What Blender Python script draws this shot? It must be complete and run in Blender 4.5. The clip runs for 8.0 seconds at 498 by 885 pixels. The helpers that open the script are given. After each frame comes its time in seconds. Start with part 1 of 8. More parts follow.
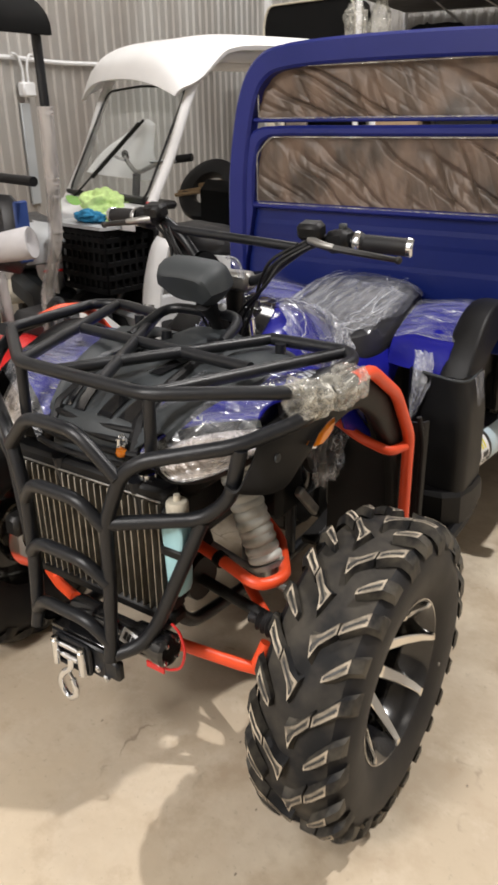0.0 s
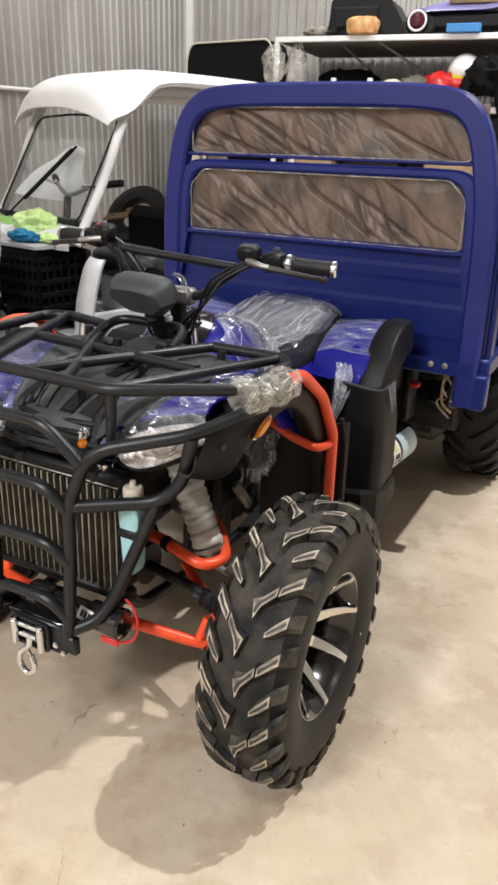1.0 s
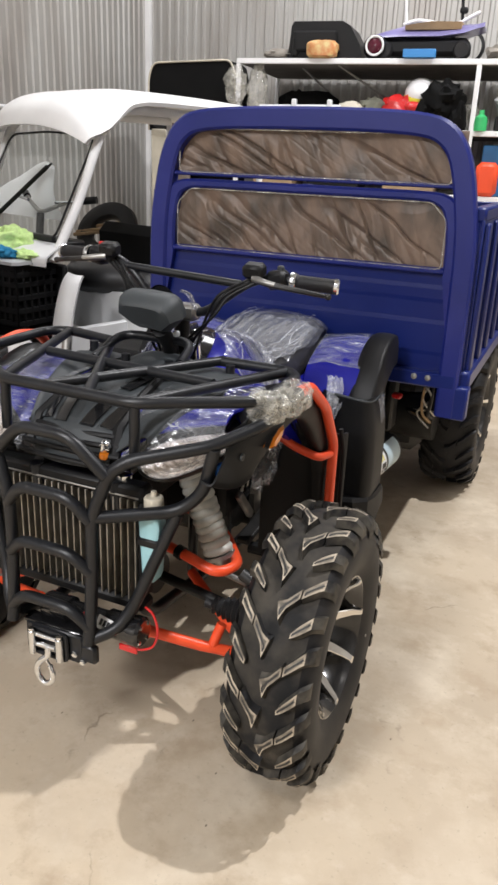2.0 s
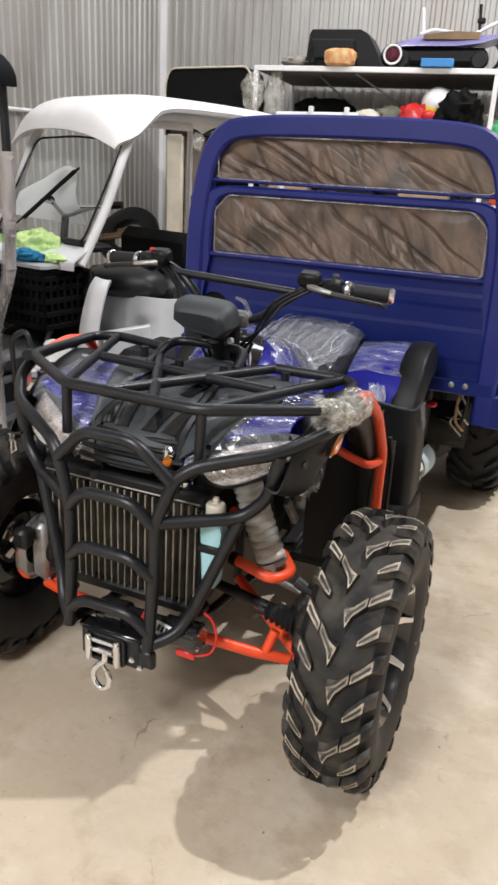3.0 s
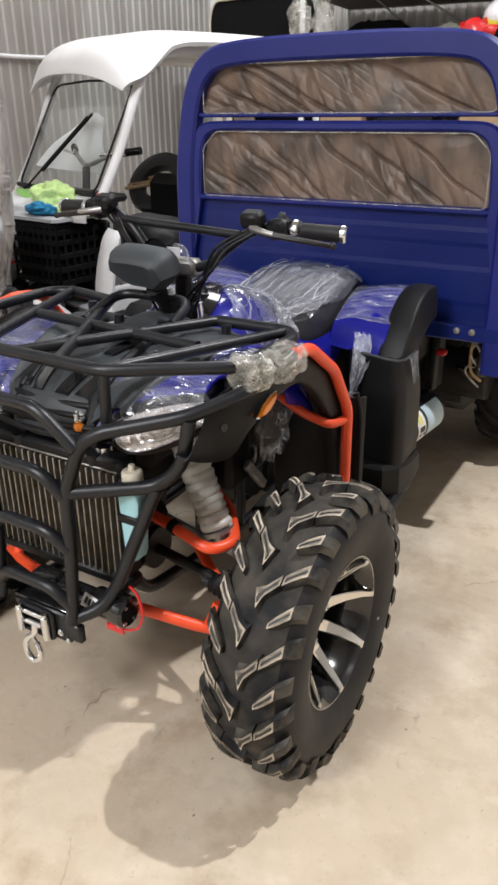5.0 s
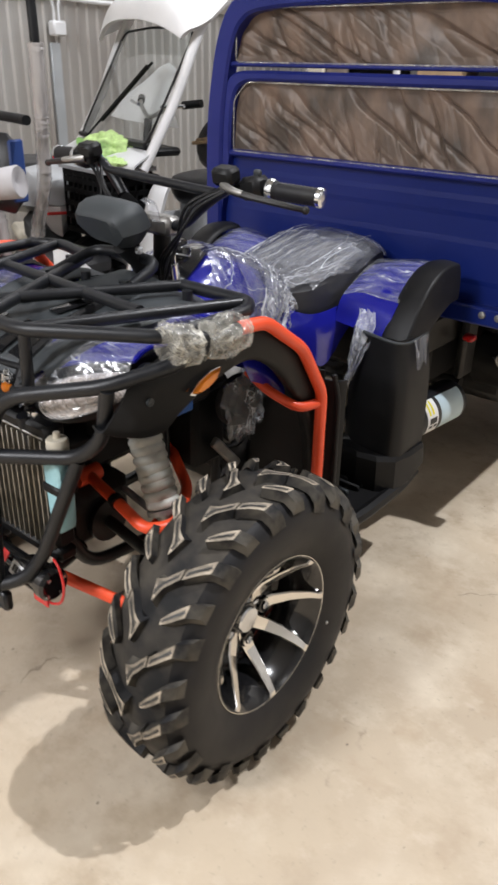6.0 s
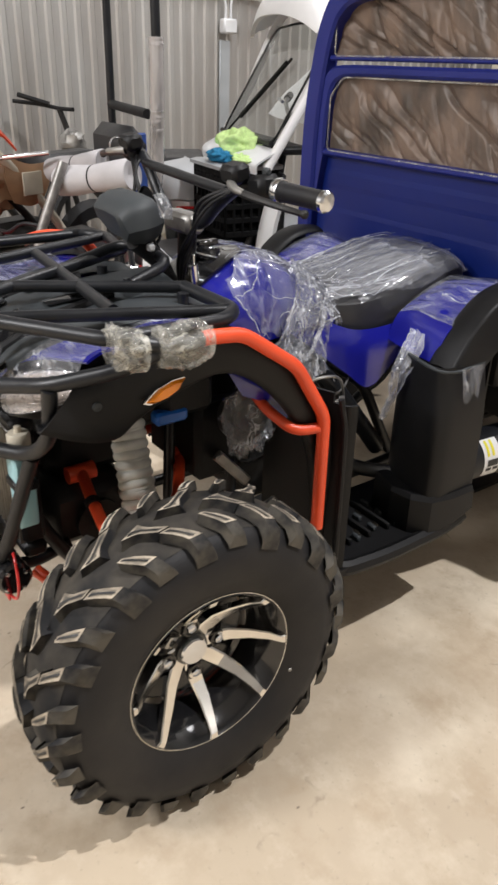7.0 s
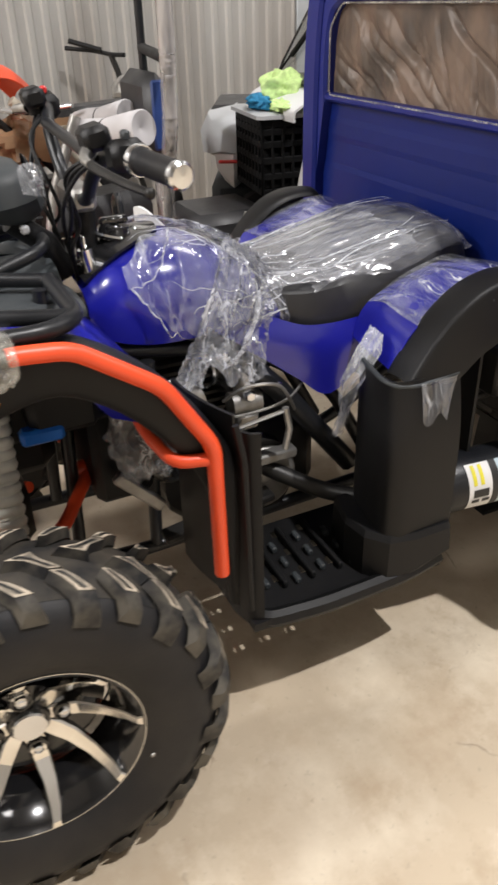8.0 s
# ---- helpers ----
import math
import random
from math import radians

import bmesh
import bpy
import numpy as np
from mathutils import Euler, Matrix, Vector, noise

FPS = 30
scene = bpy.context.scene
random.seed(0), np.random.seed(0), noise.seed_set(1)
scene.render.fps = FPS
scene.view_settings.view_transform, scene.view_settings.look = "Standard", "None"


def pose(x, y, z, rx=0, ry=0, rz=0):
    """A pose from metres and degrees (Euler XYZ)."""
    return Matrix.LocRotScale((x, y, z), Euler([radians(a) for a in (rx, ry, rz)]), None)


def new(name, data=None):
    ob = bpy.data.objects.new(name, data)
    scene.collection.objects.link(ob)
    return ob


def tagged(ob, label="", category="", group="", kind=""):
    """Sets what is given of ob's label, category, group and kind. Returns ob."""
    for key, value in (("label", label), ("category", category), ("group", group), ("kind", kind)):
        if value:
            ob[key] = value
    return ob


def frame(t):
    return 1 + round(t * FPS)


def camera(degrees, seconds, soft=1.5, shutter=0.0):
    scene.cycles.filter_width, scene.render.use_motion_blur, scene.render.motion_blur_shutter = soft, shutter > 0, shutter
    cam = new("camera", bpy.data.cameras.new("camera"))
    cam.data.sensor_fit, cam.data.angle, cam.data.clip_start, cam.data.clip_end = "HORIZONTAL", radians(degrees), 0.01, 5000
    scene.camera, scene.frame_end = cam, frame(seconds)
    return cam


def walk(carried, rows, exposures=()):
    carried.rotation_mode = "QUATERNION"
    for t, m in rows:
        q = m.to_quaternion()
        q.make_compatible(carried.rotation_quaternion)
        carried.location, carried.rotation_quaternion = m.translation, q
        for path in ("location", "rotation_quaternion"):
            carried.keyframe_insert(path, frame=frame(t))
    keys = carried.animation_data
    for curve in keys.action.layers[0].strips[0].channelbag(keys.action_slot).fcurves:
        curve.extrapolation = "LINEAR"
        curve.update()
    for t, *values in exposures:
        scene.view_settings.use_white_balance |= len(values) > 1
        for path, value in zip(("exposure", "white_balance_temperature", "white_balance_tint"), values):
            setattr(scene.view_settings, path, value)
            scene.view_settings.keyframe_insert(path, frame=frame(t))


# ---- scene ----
cam = camera(36.9, 8.0, soft=2.7, shutter=0.35)
METRES, EYE, TURN = 2.3, 1.265, 34.6
START_X, START_Y = 0.957, -0.970
ROWS = [
    (0.0, 0.0, 0.0, 0.0, -0.4, -23.87, 0.9),
    (0.5, -0.0339, -0.0349, -0.0003, -4.78, -25.02, -0.72),
    (1.0, -0.0302, -0.0829, 0.0057, -6.45, -21.85, -1.69),
    (2.5, -0.1263, -0.0965, 0.0108, -11.27, -20.56, -2.53),
    (3.0, -0.1504, -0.0912, 0.0111, -10.41, -20.31, -3.02),
    (3.5, -0.1623, -0.0825, 0.0068, -8.84, -21.16, -2.7),
    (4.0, -0.1337, -0.0695, 0.0011, -10.42, -23.97, -0.84),
    (4.5, -0.0545, -0.0746, 0.0064, -7.28, -24.12, 0.09),
    (6.0, 0.1324, 0.0022, -0.0094, 5.0, -26.91, -1.05),
    (6.5, 0.2247, 0.0068, -0.007, 13.39, -28.15, -2.51),
    (7.0, 0.2776, 0.0865, -0.0152, 20.21, -27.12, -1.41),
    (7.5, 0.3123, 0.1881, -0.0212, 23.35, -29.43, 1.22),
    (8.0, 0.3836, 0.2854, -0.0213, 29.81, -30.99, 1.45),
]
walk(cam, [(t, pose(START_X, START_Y, EYE, 0, 0, TURN) @ pose(METRES * x, METRES * y, METRES * z, 90 + pitch, roll, yaw))
           for t, x, y, z, yaw, pitch, roll in ROWS],
     exposures=[(0.0, -0.01, 6800, 10), (0.5, 0.07, 6720, 10), (1.0, 0.05, 6600, 10), (2.5, -0.05, 6420, 10), (3.0, -0.04, 6400, 10), (3.5, -0.07, 6450, 10), (4.0, -0.06, 6500, 10), (4.5, 0.02, 6450, 10),
                (6.0, 0.00, 6300, 10), (6.5, 0.00, 6380, 10), (7.0, 0.04, 6500, 10), (7.5, 0.10, 6650, 10), (8.0, 0.22, 6680, 10)])

# ---- light ----
world = bpy.data.worlds.new("world")
world.use_nodes = True
world.node_tree.nodes["Background"].inputs[0].default_value = (0.75, 0.85, 1.0, 1)
world.node_tree.nodes["Background"].inputs[1].default_value = 0.05
scene.world = world
# unseen lamps, first fits the shadows, rest are added fill: place, watts, size
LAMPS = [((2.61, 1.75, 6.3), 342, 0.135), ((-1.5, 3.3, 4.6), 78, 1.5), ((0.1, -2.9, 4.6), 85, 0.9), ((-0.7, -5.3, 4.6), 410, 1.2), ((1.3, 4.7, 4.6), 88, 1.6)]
# Height of the unseen ceiling, raised so the first lamp spreads evenly.
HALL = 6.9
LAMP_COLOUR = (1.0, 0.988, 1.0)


# ---- mesh helpers ----
def V(*p):
    return np.array(p, float)


def unit(v):
    v = np.asarray(v, float)
    return v / max(np.linalg.norm(v), 1e-9)


def rounded(pts, bend, steps=4, closed=False):
    """A polyline whose corners are rounded off."""
    pts = [np.asarray(p, float) for p in pts]
    n = len(pts)
    out = []
    for i, p in enumerate(pts):
        if not closed and i in (0, n - 1):
            out.append(p)
            continue
        a, b = pts[i - 1] - p, pts[(i + 1) % n] - p
        d = min(bend, 0.45 * np.linalg.norm(a), 0.45 * np.linalg.norm(b))
        a, b = p + unit(a) * d, p + unit(b) * d
        for k in range(steps + 1):
            s = k / steps
            out.append((1 - s) ** 2 * a + 2 * s * (1 - s) * p + s * s * b)
    return out


def spline(pts, per=6, closed=False):
    """Catmull-Rom curve through points."""
    pts = [np.asarray(p, float) for p in pts]
    n = len(pts)
    out = []
    for i in range(n if closed else n - 1):
        if closed:
            a, b, c, d = (pts[(i + k) % n] for k in (-1, 0, 1, 2))
        else:
            a, b, c, d = pts[max(i - 1, 0)], pts[i], pts[i + 1], pts[min(i + 2, n - 1)]
        for k in range(per):
            s = k / per
            out.append(0.5 * (2 * b + (c - a) * s + (2 * a - 5 * b + 4 * c - d) * s * s + (3 * b - a - 3 * c + d) * s ** 3))
    if not closed:
        out.append(pts[-1])
    return out


class Mesh:
    """Collects vertices and faces of one part."""

    def __init__(self):
        self.v, self.f = [], []

    def add(self, verts, faces, m=None):
        k = len(self.v)
        for p in verts:
            self.v.append(tuple(m @ Vector(p)) if m is not None else tuple(p))
        self.f += [tuple(i + k for i in f) for f in faces]
        return self

    def tube(self, pts, r, sides=10, bend=0.0, closed=False, caps=True):
        if bend:
            pts = rounded(pts, bend, 4, closed)
        pts = [np.asarray(p, float) for p in pts]
        n = len(pts)
        rs = list(r) if isinstance(r, (list, tuple)) else [r] * n
        if len(rs) != n:
            rs = [rs[0] + (rs[-1] - rs[0]) * i / (n - 1) for i in range(n)]
        verts, up = [], None
        for i in range(n):
            a = pts[i - 1] if i or closed else pts[i]
            b = pts[(i + 1) % n] if i < n - 1 or closed else pts[i]
            t = unit(b - a)
            if up is None:
                up = unit(np.cross(t, V(0, 0, 1) if abs(t[2]) < 0.9 else V(0, 1, 0)))
            up = unit(up - t * np.dot(up, t))
            side = np.cross(t, up)
            for k in range(sides):
                w = 2 * math.pi * k / sides
                verts.append(pts[i] + rs[i] * (math.cos(w) * up + math.sin(w) * side))
        faces = []
        for i in range(n if closed else n - 1):
            j = (i + 1) % n
            for k in range(sides):
                l = (k + 1) % sides
                faces.append((i * sides + k, i * sides + l, j * sides + l, j * sides + k))
        if caps and not closed:
            faces.append(tuple(range(sides))[::-1])
            faces.append(tuple((n - 1) * sides + k for k in range(sides)))
        return self.add(verts, faces)

    def rod(self, a, b, r, sides=14):
        return self.tube([a, b], r, sides)

    def box(self, c, size, bev=0.005, m=None):
        """A box with chamfered edges round c."""
        hx, hy, hz = (s / 2 for s in size)
        e = min(bev, 0.49 * min(size))
        verts, idx = [], {}
        for sx in (-1, 1):
            for sy in (-1, 1):
                for sz in (-1, 1):
                    for ax, p in enumerate(((hx, hy - e, hz - e), (hx - e, hy, hz - e), (hx - e, hy - e, hz))):
                        idx[sx, sy, sz, ax] = len(verts)
                        verts.append((c[0] + sx * p[0], c[1] + sy * p[1], c[2] + sz * p[2]))
        faces = []
        loop = ((-1, -1), (1, -1), (1, 1), (-1, 1))
        for s in (-1, 1):
            faces.append([idx[s, a, b, 0] for a, b in loop])
            faces.append([idx[a, s, b, 1] for a, b in loop])
            faces.append([idx[a, b, s, 2] for a, b in loop])
        for a in (-1, 1):
            for b in (-1, 1):
                faces.append([idx[a, b, -1, 0], idx[a, b, 1, 0], idx[a, b, 1, 1], idx[a, b, -1, 1]])
                faces.append([idx[a, -1, b, 0], idx[a, 1, b, 0], idx[a, 1, b, 2], idx[a, -1, b, 2]])
                faces.append([idx[-1, a, b, 1], idx[1, a, b, 1], idx[1, a, b, 2], idx[-1, a, b, 2]])
        for a in (-1, 1):
            for b in (-1, 1):
                for d in (-1, 1):
                    faces.append([idx[a, b, d, k] for k in range(3)])
        return self.add(verts, faces, m)

    def loft(self, loops, caps=True, closed=False):
        """Skins closed loops of equal length."""
        n, k = len(loops), len(loops[0])
        verts = [p for l in loops for p in l]
        faces = []
        for i in range(n if closed else n - 1):
            j = (i + 1) % n
            for a in range(k):
                b = (a + 1) % k
                faces.append((i * k + a, i * k + b, j * k + b, j * k + a))
        if caps and not closed:
            faces += [tuple(range(k))[::-1], tuple((n - 1) * k + a for a in range(k))]
        return self.add(verts, faces)

    def lathe(self, profile, m=None, sides=32, closed=False):
        """Turns (radius, height) pairs round the z axis."""
        n = len(profile)
        verts = [(r * math.cos(2 * math.pi * k / sides), r * math.sin(2 * math.pi * k / sides), h) for r, h in profile for k in range(sides)]
        faces = []
        for i in range(n if closed else n - 1):
            j = (i + 1) % n
            for k in range(sides):
                l = (k + 1) % sides
                faces.append((i * sides + k, i * sides + l, j * sides + l, j * sides + k))
        return self.add(verts, faces, m)

    def sheet(self, rows, thick=0.003):
        """A grid of points as a panel with thickness along its normals."""
        g = np.array(rows, float)
        nu, nv = g.shape[:2]
        du = np.gradient(g, axis=0)
        dv = np.gradient(g, axis=1)
        nn = np.cross(du, dv)
        nn /= np.maximum(np.linalg.norm(nn, axis=2, keepdims=True), 1e-9)
        top, low = g.reshape(-1, 3), (g - nn * thick).reshape(-1, 3)
        k = nu * nv
        faces = []
        for i in range(nu - 1):
            for j in range(nv - 1):
                a, b, c, d = i * nv + j, (i + 1) * nv + j, (i + 1) * nv + j + 1, i * nv + j + 1
                faces += [(a, b, c, d), (k + d, k + c, k + b, k + a)]
        rim = [i * nv for i in range(nu)] + [(nu - 1) * nv + j for j in range(1, nv)] + [i * nv + nv - 1 for i in range(nu - 2, -1, -1)] + [j for j in range(nv - 2, 0, -1)]
        for i, a in enumerate(rim):
            b = rim[(i + 1) % len(rim)]
            faces.append((b, a, k + a, k + b))
        return self.add(np.vstack([top, low]), faces)

    def blob(self, c, size, amp=0.0, freq=4.0, seed=0.0, n=12, power=1.0):
        """A lumpy closed body; power below 1 squares it off."""
        loops = []
        for i in range(1, n):
            a = math.pi * i / n
            loop = []
            for k in range(2 * n):
                b = math.pi * k / n
                d = [math.sin(a) * math.cos(b), math.sin(a) * math.sin(b), math.cos(a)]
                d = [math.copysign(abs(q) ** power, q) for q in d]
                w = 1 + amp * noise.noise(Vector(d) * freq + Vector((seed, seed * 2, 0)))
                loop.append([c[q] + 0.5 * size[q] * d[q] * w for q in range(3)])
            loops.append(loop)
        return self.loft(loops)


def smooth_grid(ctrl, per_u=5, per_v=5):
    """A fine grid through a coarse one."""
    rows = [spline(r, per_v) for r in ctrl]
    cols = [spline([r[j] for r in rows], per_u) for j in range(len(rows[0]))]
    return [[cols[j][i] for j in range(len(cols))] for i in range(len(cols[0]))]


def mirror(rows):
    return [[(-p[0], p[1], p[2]) for p in r][::-1] for r in rows]


def part(name, mesh, material, parent=None, label="", flat=False, angle=40, extra=()):
    """Links one mesh as an object, under a thing or a part."""
    me = bpy.data.meshes.new(name)
    me.from_pydata([tuple(map(float, p)) for p in mesh.v], [], mesh.f)
    bm = bmesh.new()
    bm.from_mesh(me)
    bmesh.ops.recalc_face_normals(bm, faces=bm.faces)
    if not flat:
        lim = radians(angle)
        for f in bm.faces:
            f.smooth = True
        for e in bm.edges:
            e.smooth = len(e.link_faces) == 2 and e.calc_face_angle(0) < lim
    bm.to_mesh(me)
    bm.free()
    me.materials.append(material)
    if extra:
        k = len(me.polygons) - sum(count for _, count in extra)
        for i, (other, count) in enumerate(extra):
            me.materials.append(other)
            for j in range(k, k + count):
                me.polygons[j].material_index = i + 1
            k += count
    ob = new(name, me)
    if parent is not None:
        ob.parent = parent
    if label:
        ob["label"] = label
    return ob


def thing(name, label, category, at=None, group="", kind=""):
    """An empty that carries the parts of one thing."""
    ob = new(name)
    ob.empty_display_size = 0.05
    if at is not None:
        ob.matrix_basis = at
    return tagged(ob, label, category, group, kind)


# ---- materials ----
def socket(node, *names):
    for n in names:
        if n in node.inputs:
            return node.inputs[n]


def make(name, base, rough=0.5, metal=0.0, vary=0.15, scale=8.0, grain=120.0, bump=0.05, dark=None, coat=0.0, stretch=(1, 1, 1), spec=0.5, rough_vary=0.12, per_piece=0.0):
    """A painted, cast or moulded surface with stains at one scale and grain at another."""
    m = bpy.data.materials.new(name)
    m.use_nodes = True
    nt = m.node_tree
    b = nt.nodes["Principled BSDF"]
    tc = nt.nodes.new("ShaderNodeTexCoord")
    mp = nt.nodes.new("ShaderNodeMapping")
    mp.inputs["Scale"].default_value = stretch
    nt.links.new(tc.outputs["Object"], mp.inputs["Vector"])
    big = nt.nodes.new("ShaderNodeTexNoise")
    big.inputs["Scale"].default_value, big.inputs["Detail"].default_value = scale, 5
    nt.links.new(mp.outputs[0], big.inputs["Vector"])
    fine = nt.nodes.new("ShaderNodeTexNoise")
    fine.inputs["Scale"].default_value, fine.inputs["Detail"].default_value = grain, 3
    nt.links.new(mp.outputs[0], fine.inputs["Vector"])
    mix = nt.nodes.new("ShaderNodeMix")
    mix.data_type = "RGBA"
    low = dark or tuple(c * (1 - 2 * vary) for c in base)
    mix.inputs[6].default_value = (*low, 1)
    mix.inputs[7].default_value = (*base, 1)
    ramp = nt.nodes.new("ShaderNodeMapRange")
    ramp.inputs["From Min"].default_value, ramp.inputs["From Max"].default_value = 0.32, 0.62
    nt.links.new(big.outputs["Fac"], ramp.inputs["Value"])
    nt.links.new(ramp.outputs[0], mix.inputs[0])
    last = mix.outputs[2]
    if per_piece:
        info = nt.nodes.new("ShaderNodeObjectInfo")
        hsv = nt.nodes.new("ShaderNodeHueSaturation")
        mr = nt.nodes.new("ShaderNodeMapRange")
        mr.inputs["To Min"].default_value, mr.inputs["To Max"].default_value = 1 - per_piece, 1 + per_piece
        nt.links.new(info.outputs["Random"], mr.inputs["Value"])
        nt.links.new(mr.outputs[0], hsv.inputs["Value"])
        nt.links.new(last, hsv.inputs["Color"])
        last = hsv.outputs[0]
    nt.links.new(last, b.inputs["Base Color"])
    rr = nt.nodes.new("ShaderNodeMapRange")
    rr.inputs["To Min"].default_value, rr.inputs["To Max"].default_value = max(0.02, rough - rough_vary), min(1, rough + rough_vary)
    nt.links.new(big.outputs["Fac"], rr.inputs["Value"])
    nt.links.new(rr.outputs[0], b.inputs["Roughness"])
    b.inputs["Metallic"].default_value = metal
    socket(b, "Specular IOR Level", "Specular").default_value = spec
    if coat:
        socket(b, "Coat Weight", "Clearcoat").default_value = coat
        b.inputs["Coat Roughness"].default_value = 0.08
    if bump:
        bp = nt.nodes.new("ShaderNodeBump")
        bp.inputs["Strength"].default_value, bp.inputs["Distance"].default_value = bump, 0.002
        nt.links.new(fine.outputs["Fac"], bp.inputs["Height"])
        nt.links.new(bp.outputs[0], b.inputs["Normal"])
    return m


def make_floor():
    """Trowelled concrete: warm beige, with pale worn patches, grey stains, dust and specks."""
    m = make("concrete", (0.565, 0.472, 0.350), 0.66, 0, 0.1, 0.9, 160, 0.10, dark=(0.41, 0.335, 0.246), spec=0.3)
    nt = m.node_tree
    b = nt.nodes["Principled BSDF"]
    tc = nt.nodes.new("ShaderNodeTexCoord")
    src = b.inputs["Base Color"].links[0].from_socket
    for scale, lo, hi, colour, amount, detail in ((3.2, 0.47, 0.66, (0.69, 0.61, 0.485), 0.72, 9), (5.5, 0.52, 0.68, (0.39, 0.300, 0.205), 0.68, 11), (11.0, 0.54, 0.70, (0.42, 0.335, 0.235), 0.45, 11), (1.7, 0.50, 0.63, (0.43, 0.35, 0.26), 0.52, 9), (14, 0.58, 0.76, (0.72, 0.65, 0.545), 0.28, 9), (60, 0.62, 0.72, (0.30, 0.25, 0.19), 0.35, 3)):
        n = nt.nodes.new("ShaderNodeTexNoise")
        n.inputs["Scale"].default_value, n.inputs["Detail"].default_value, n.inputs["Roughness"].default_value = scale, detail, 0.62
        nt.links.new(tc.outputs["Object"], n.inputs["Vector"])
        mr = nt.nodes.new("ShaderNodeMapRange")
        mr.inputs["From Min"].default_value, mr.inputs["From Max"].default_value, mr.inputs["To Max"].default_value = lo, hi, amount
        nt.links.new(n.outputs["Fac"], mr.inputs["Value"])
        mx = nt.nodes.new("ShaderNodeMix")
        mx.data_type = "RGBA"
        mx.inputs[7].default_value = (*colour, 1)
        nt.links.new(mr.outputs[0], mx.inputs[0])
        nt.links.new(src, mx.inputs[6])
        src = mx.outputs[2]
    # small dark specks of grit, each inside its own cell, some cells empty
    for scale, size, chance in ((8.0, 0.010, 0.84), (26.0, 0.034, 0.90)):
        vo = nt.nodes.new("ShaderNodeTexVoronoi")
        vo.inputs["Scale"].default_value = scale
        st = nt.nodes.new("ShaderNodeMapping")
        st.inputs["Scale"].default_value = (1.0, 0.55, 1.0)
        st.inputs["Rotation"].default_value = (0, 0, 0.6 * scale)
        nt.links.new(tc.outputs["Object"], st.inputs[0])
        nt.links.new(st.outputs[0], vo.inputs["Vector"])
        dot = nt.nodes.new("ShaderNodeMapRange")
        dot.inputs["From Min"].default_value, dot.inputs["From Max"].default_value, dot.inputs["To Min"].default_value, dot.inputs["To Max"].default_value = size, size * 2.2, 1.0, 0.0
        nt.links.new(vo.outputs["Distance"], dot.inputs["Value"])
        sep = nt.nodes.new("ShaderNodeSeparateColor")
        nt.links.new(vo.outputs["Color"], sep.inputs[0])
        gt = nt.nodes.new("ShaderNodeMath")
        gt.operation, gt.inputs[1].default_value = "GREATER_THAN", chance
        nt.links.new(sep.outputs[0], gt.inputs[0])
        mul = nt.nodes.new("ShaderNodeMath")
        mul.operation = "MULTIPLY"
        nt.links.new(dot.outputs[0], mul.inputs[0])
        nt.links.new(gt.outputs[0], mul.inputs[1])
        mx = nt.nodes.new("ShaderNodeMix")
        mx.data_type = "RGBA"
        mx.inputs[7].default_value = (0.20, 0.165, 0.125, 1)
        nt.links.new(mul.outputs[0], mx.inputs[0])
        nt.links.new(src, mx.inputs[6])
        src = mx.outputs[2]
    # hairline cracks that come and go
    wob = nt.nodes.new("ShaderNodeTexNoise")
    wob.inputs["Scale"].default_value, wob.inputs["Detail"].default_value = 5.0, 6
    nt.links.new(tc.outputs["Object"], wob.inputs["Vector"])
    shift = nt.nodes.new("ShaderNodeMixRGB")
    shift.blend_type, shift.inputs[0].default_value = "ADD", 0.22
    nt.links.new(tc.outputs["Object"], shift.inputs[1])
    nt.links.new(wob.outputs["Color"], shift.inputs[2])
    cell = nt.nodes.new("ShaderNodeTexVoronoi")
    cell.feature = "DISTANCE_TO_EDGE"
    cell.inputs["Scale"].default_value = 1.5
    nt.links.new(shift.outputs[0], cell.inputs["Vector"])
    line = nt.nodes.new("ShaderNodeMapRange")
    line.inputs["From Max"].default_value, line.inputs["To Min"].default_value, line.inputs["To Max"].default_value = 0.006, 0.75, 0.0
    nt.links.new(cell.outputs["Distance"], line.inputs["Value"])
    some = nt.nodes.new("ShaderNodeMapRange")
    some.inputs["From Min"].default_value, some.inputs["From Max"].default_value = 0.55, 0.63
    nt.links.new(wob.outputs["Fac"], some.inputs["Value"])
    mul = nt.nodes.new("ShaderNodeMath")
    mul.operation = "MULTIPLY"
    nt.links.new(line.outputs[0], mul.inputs[0])
    nt.links.new(some.outputs[0], mul.inputs[1])
    mx = nt.nodes.new("ShaderNodeMix")
    mx.data_type = "RGBA"
    mx.inputs[7].default_value = (0.22, 0.175, 0.125, 1)
    nt.links.new(mul.outputs[0], mx.inputs[0])
    nt.links.new(src, mx.inputs[6])
    nt.links.new(mx.outputs[2], b.inputs["Base Color"])
    return m


def gloss_weight(nt, normal=None):
    """How much a clear sheet mirrors, from how steeply it is seen."""
    lw = nt.nodes.new("ShaderNodeLayerWeight")
    lw.inputs["Blend"].default_value = 0.5
    pw = nt.nodes.new("ShaderNodeMath")
    pw.operation, pw.inputs[1].default_value = "POWER", 4.0
    mr = nt.nodes.new("ShaderNodeMapRange")
    mr.inputs["To Min"].default_value, mr.inputs["To Max"].default_value = 0.035, 0.5
    nt.links.new(lw.outputs["Facing"], pw.inputs[0])
    nt.links.new(pw.outputs[0], mr.inputs["Value"])
    if normal is not None:
        nt.links.new(normal, lw.inputs["Normal"])
    return mr.outputs[0]


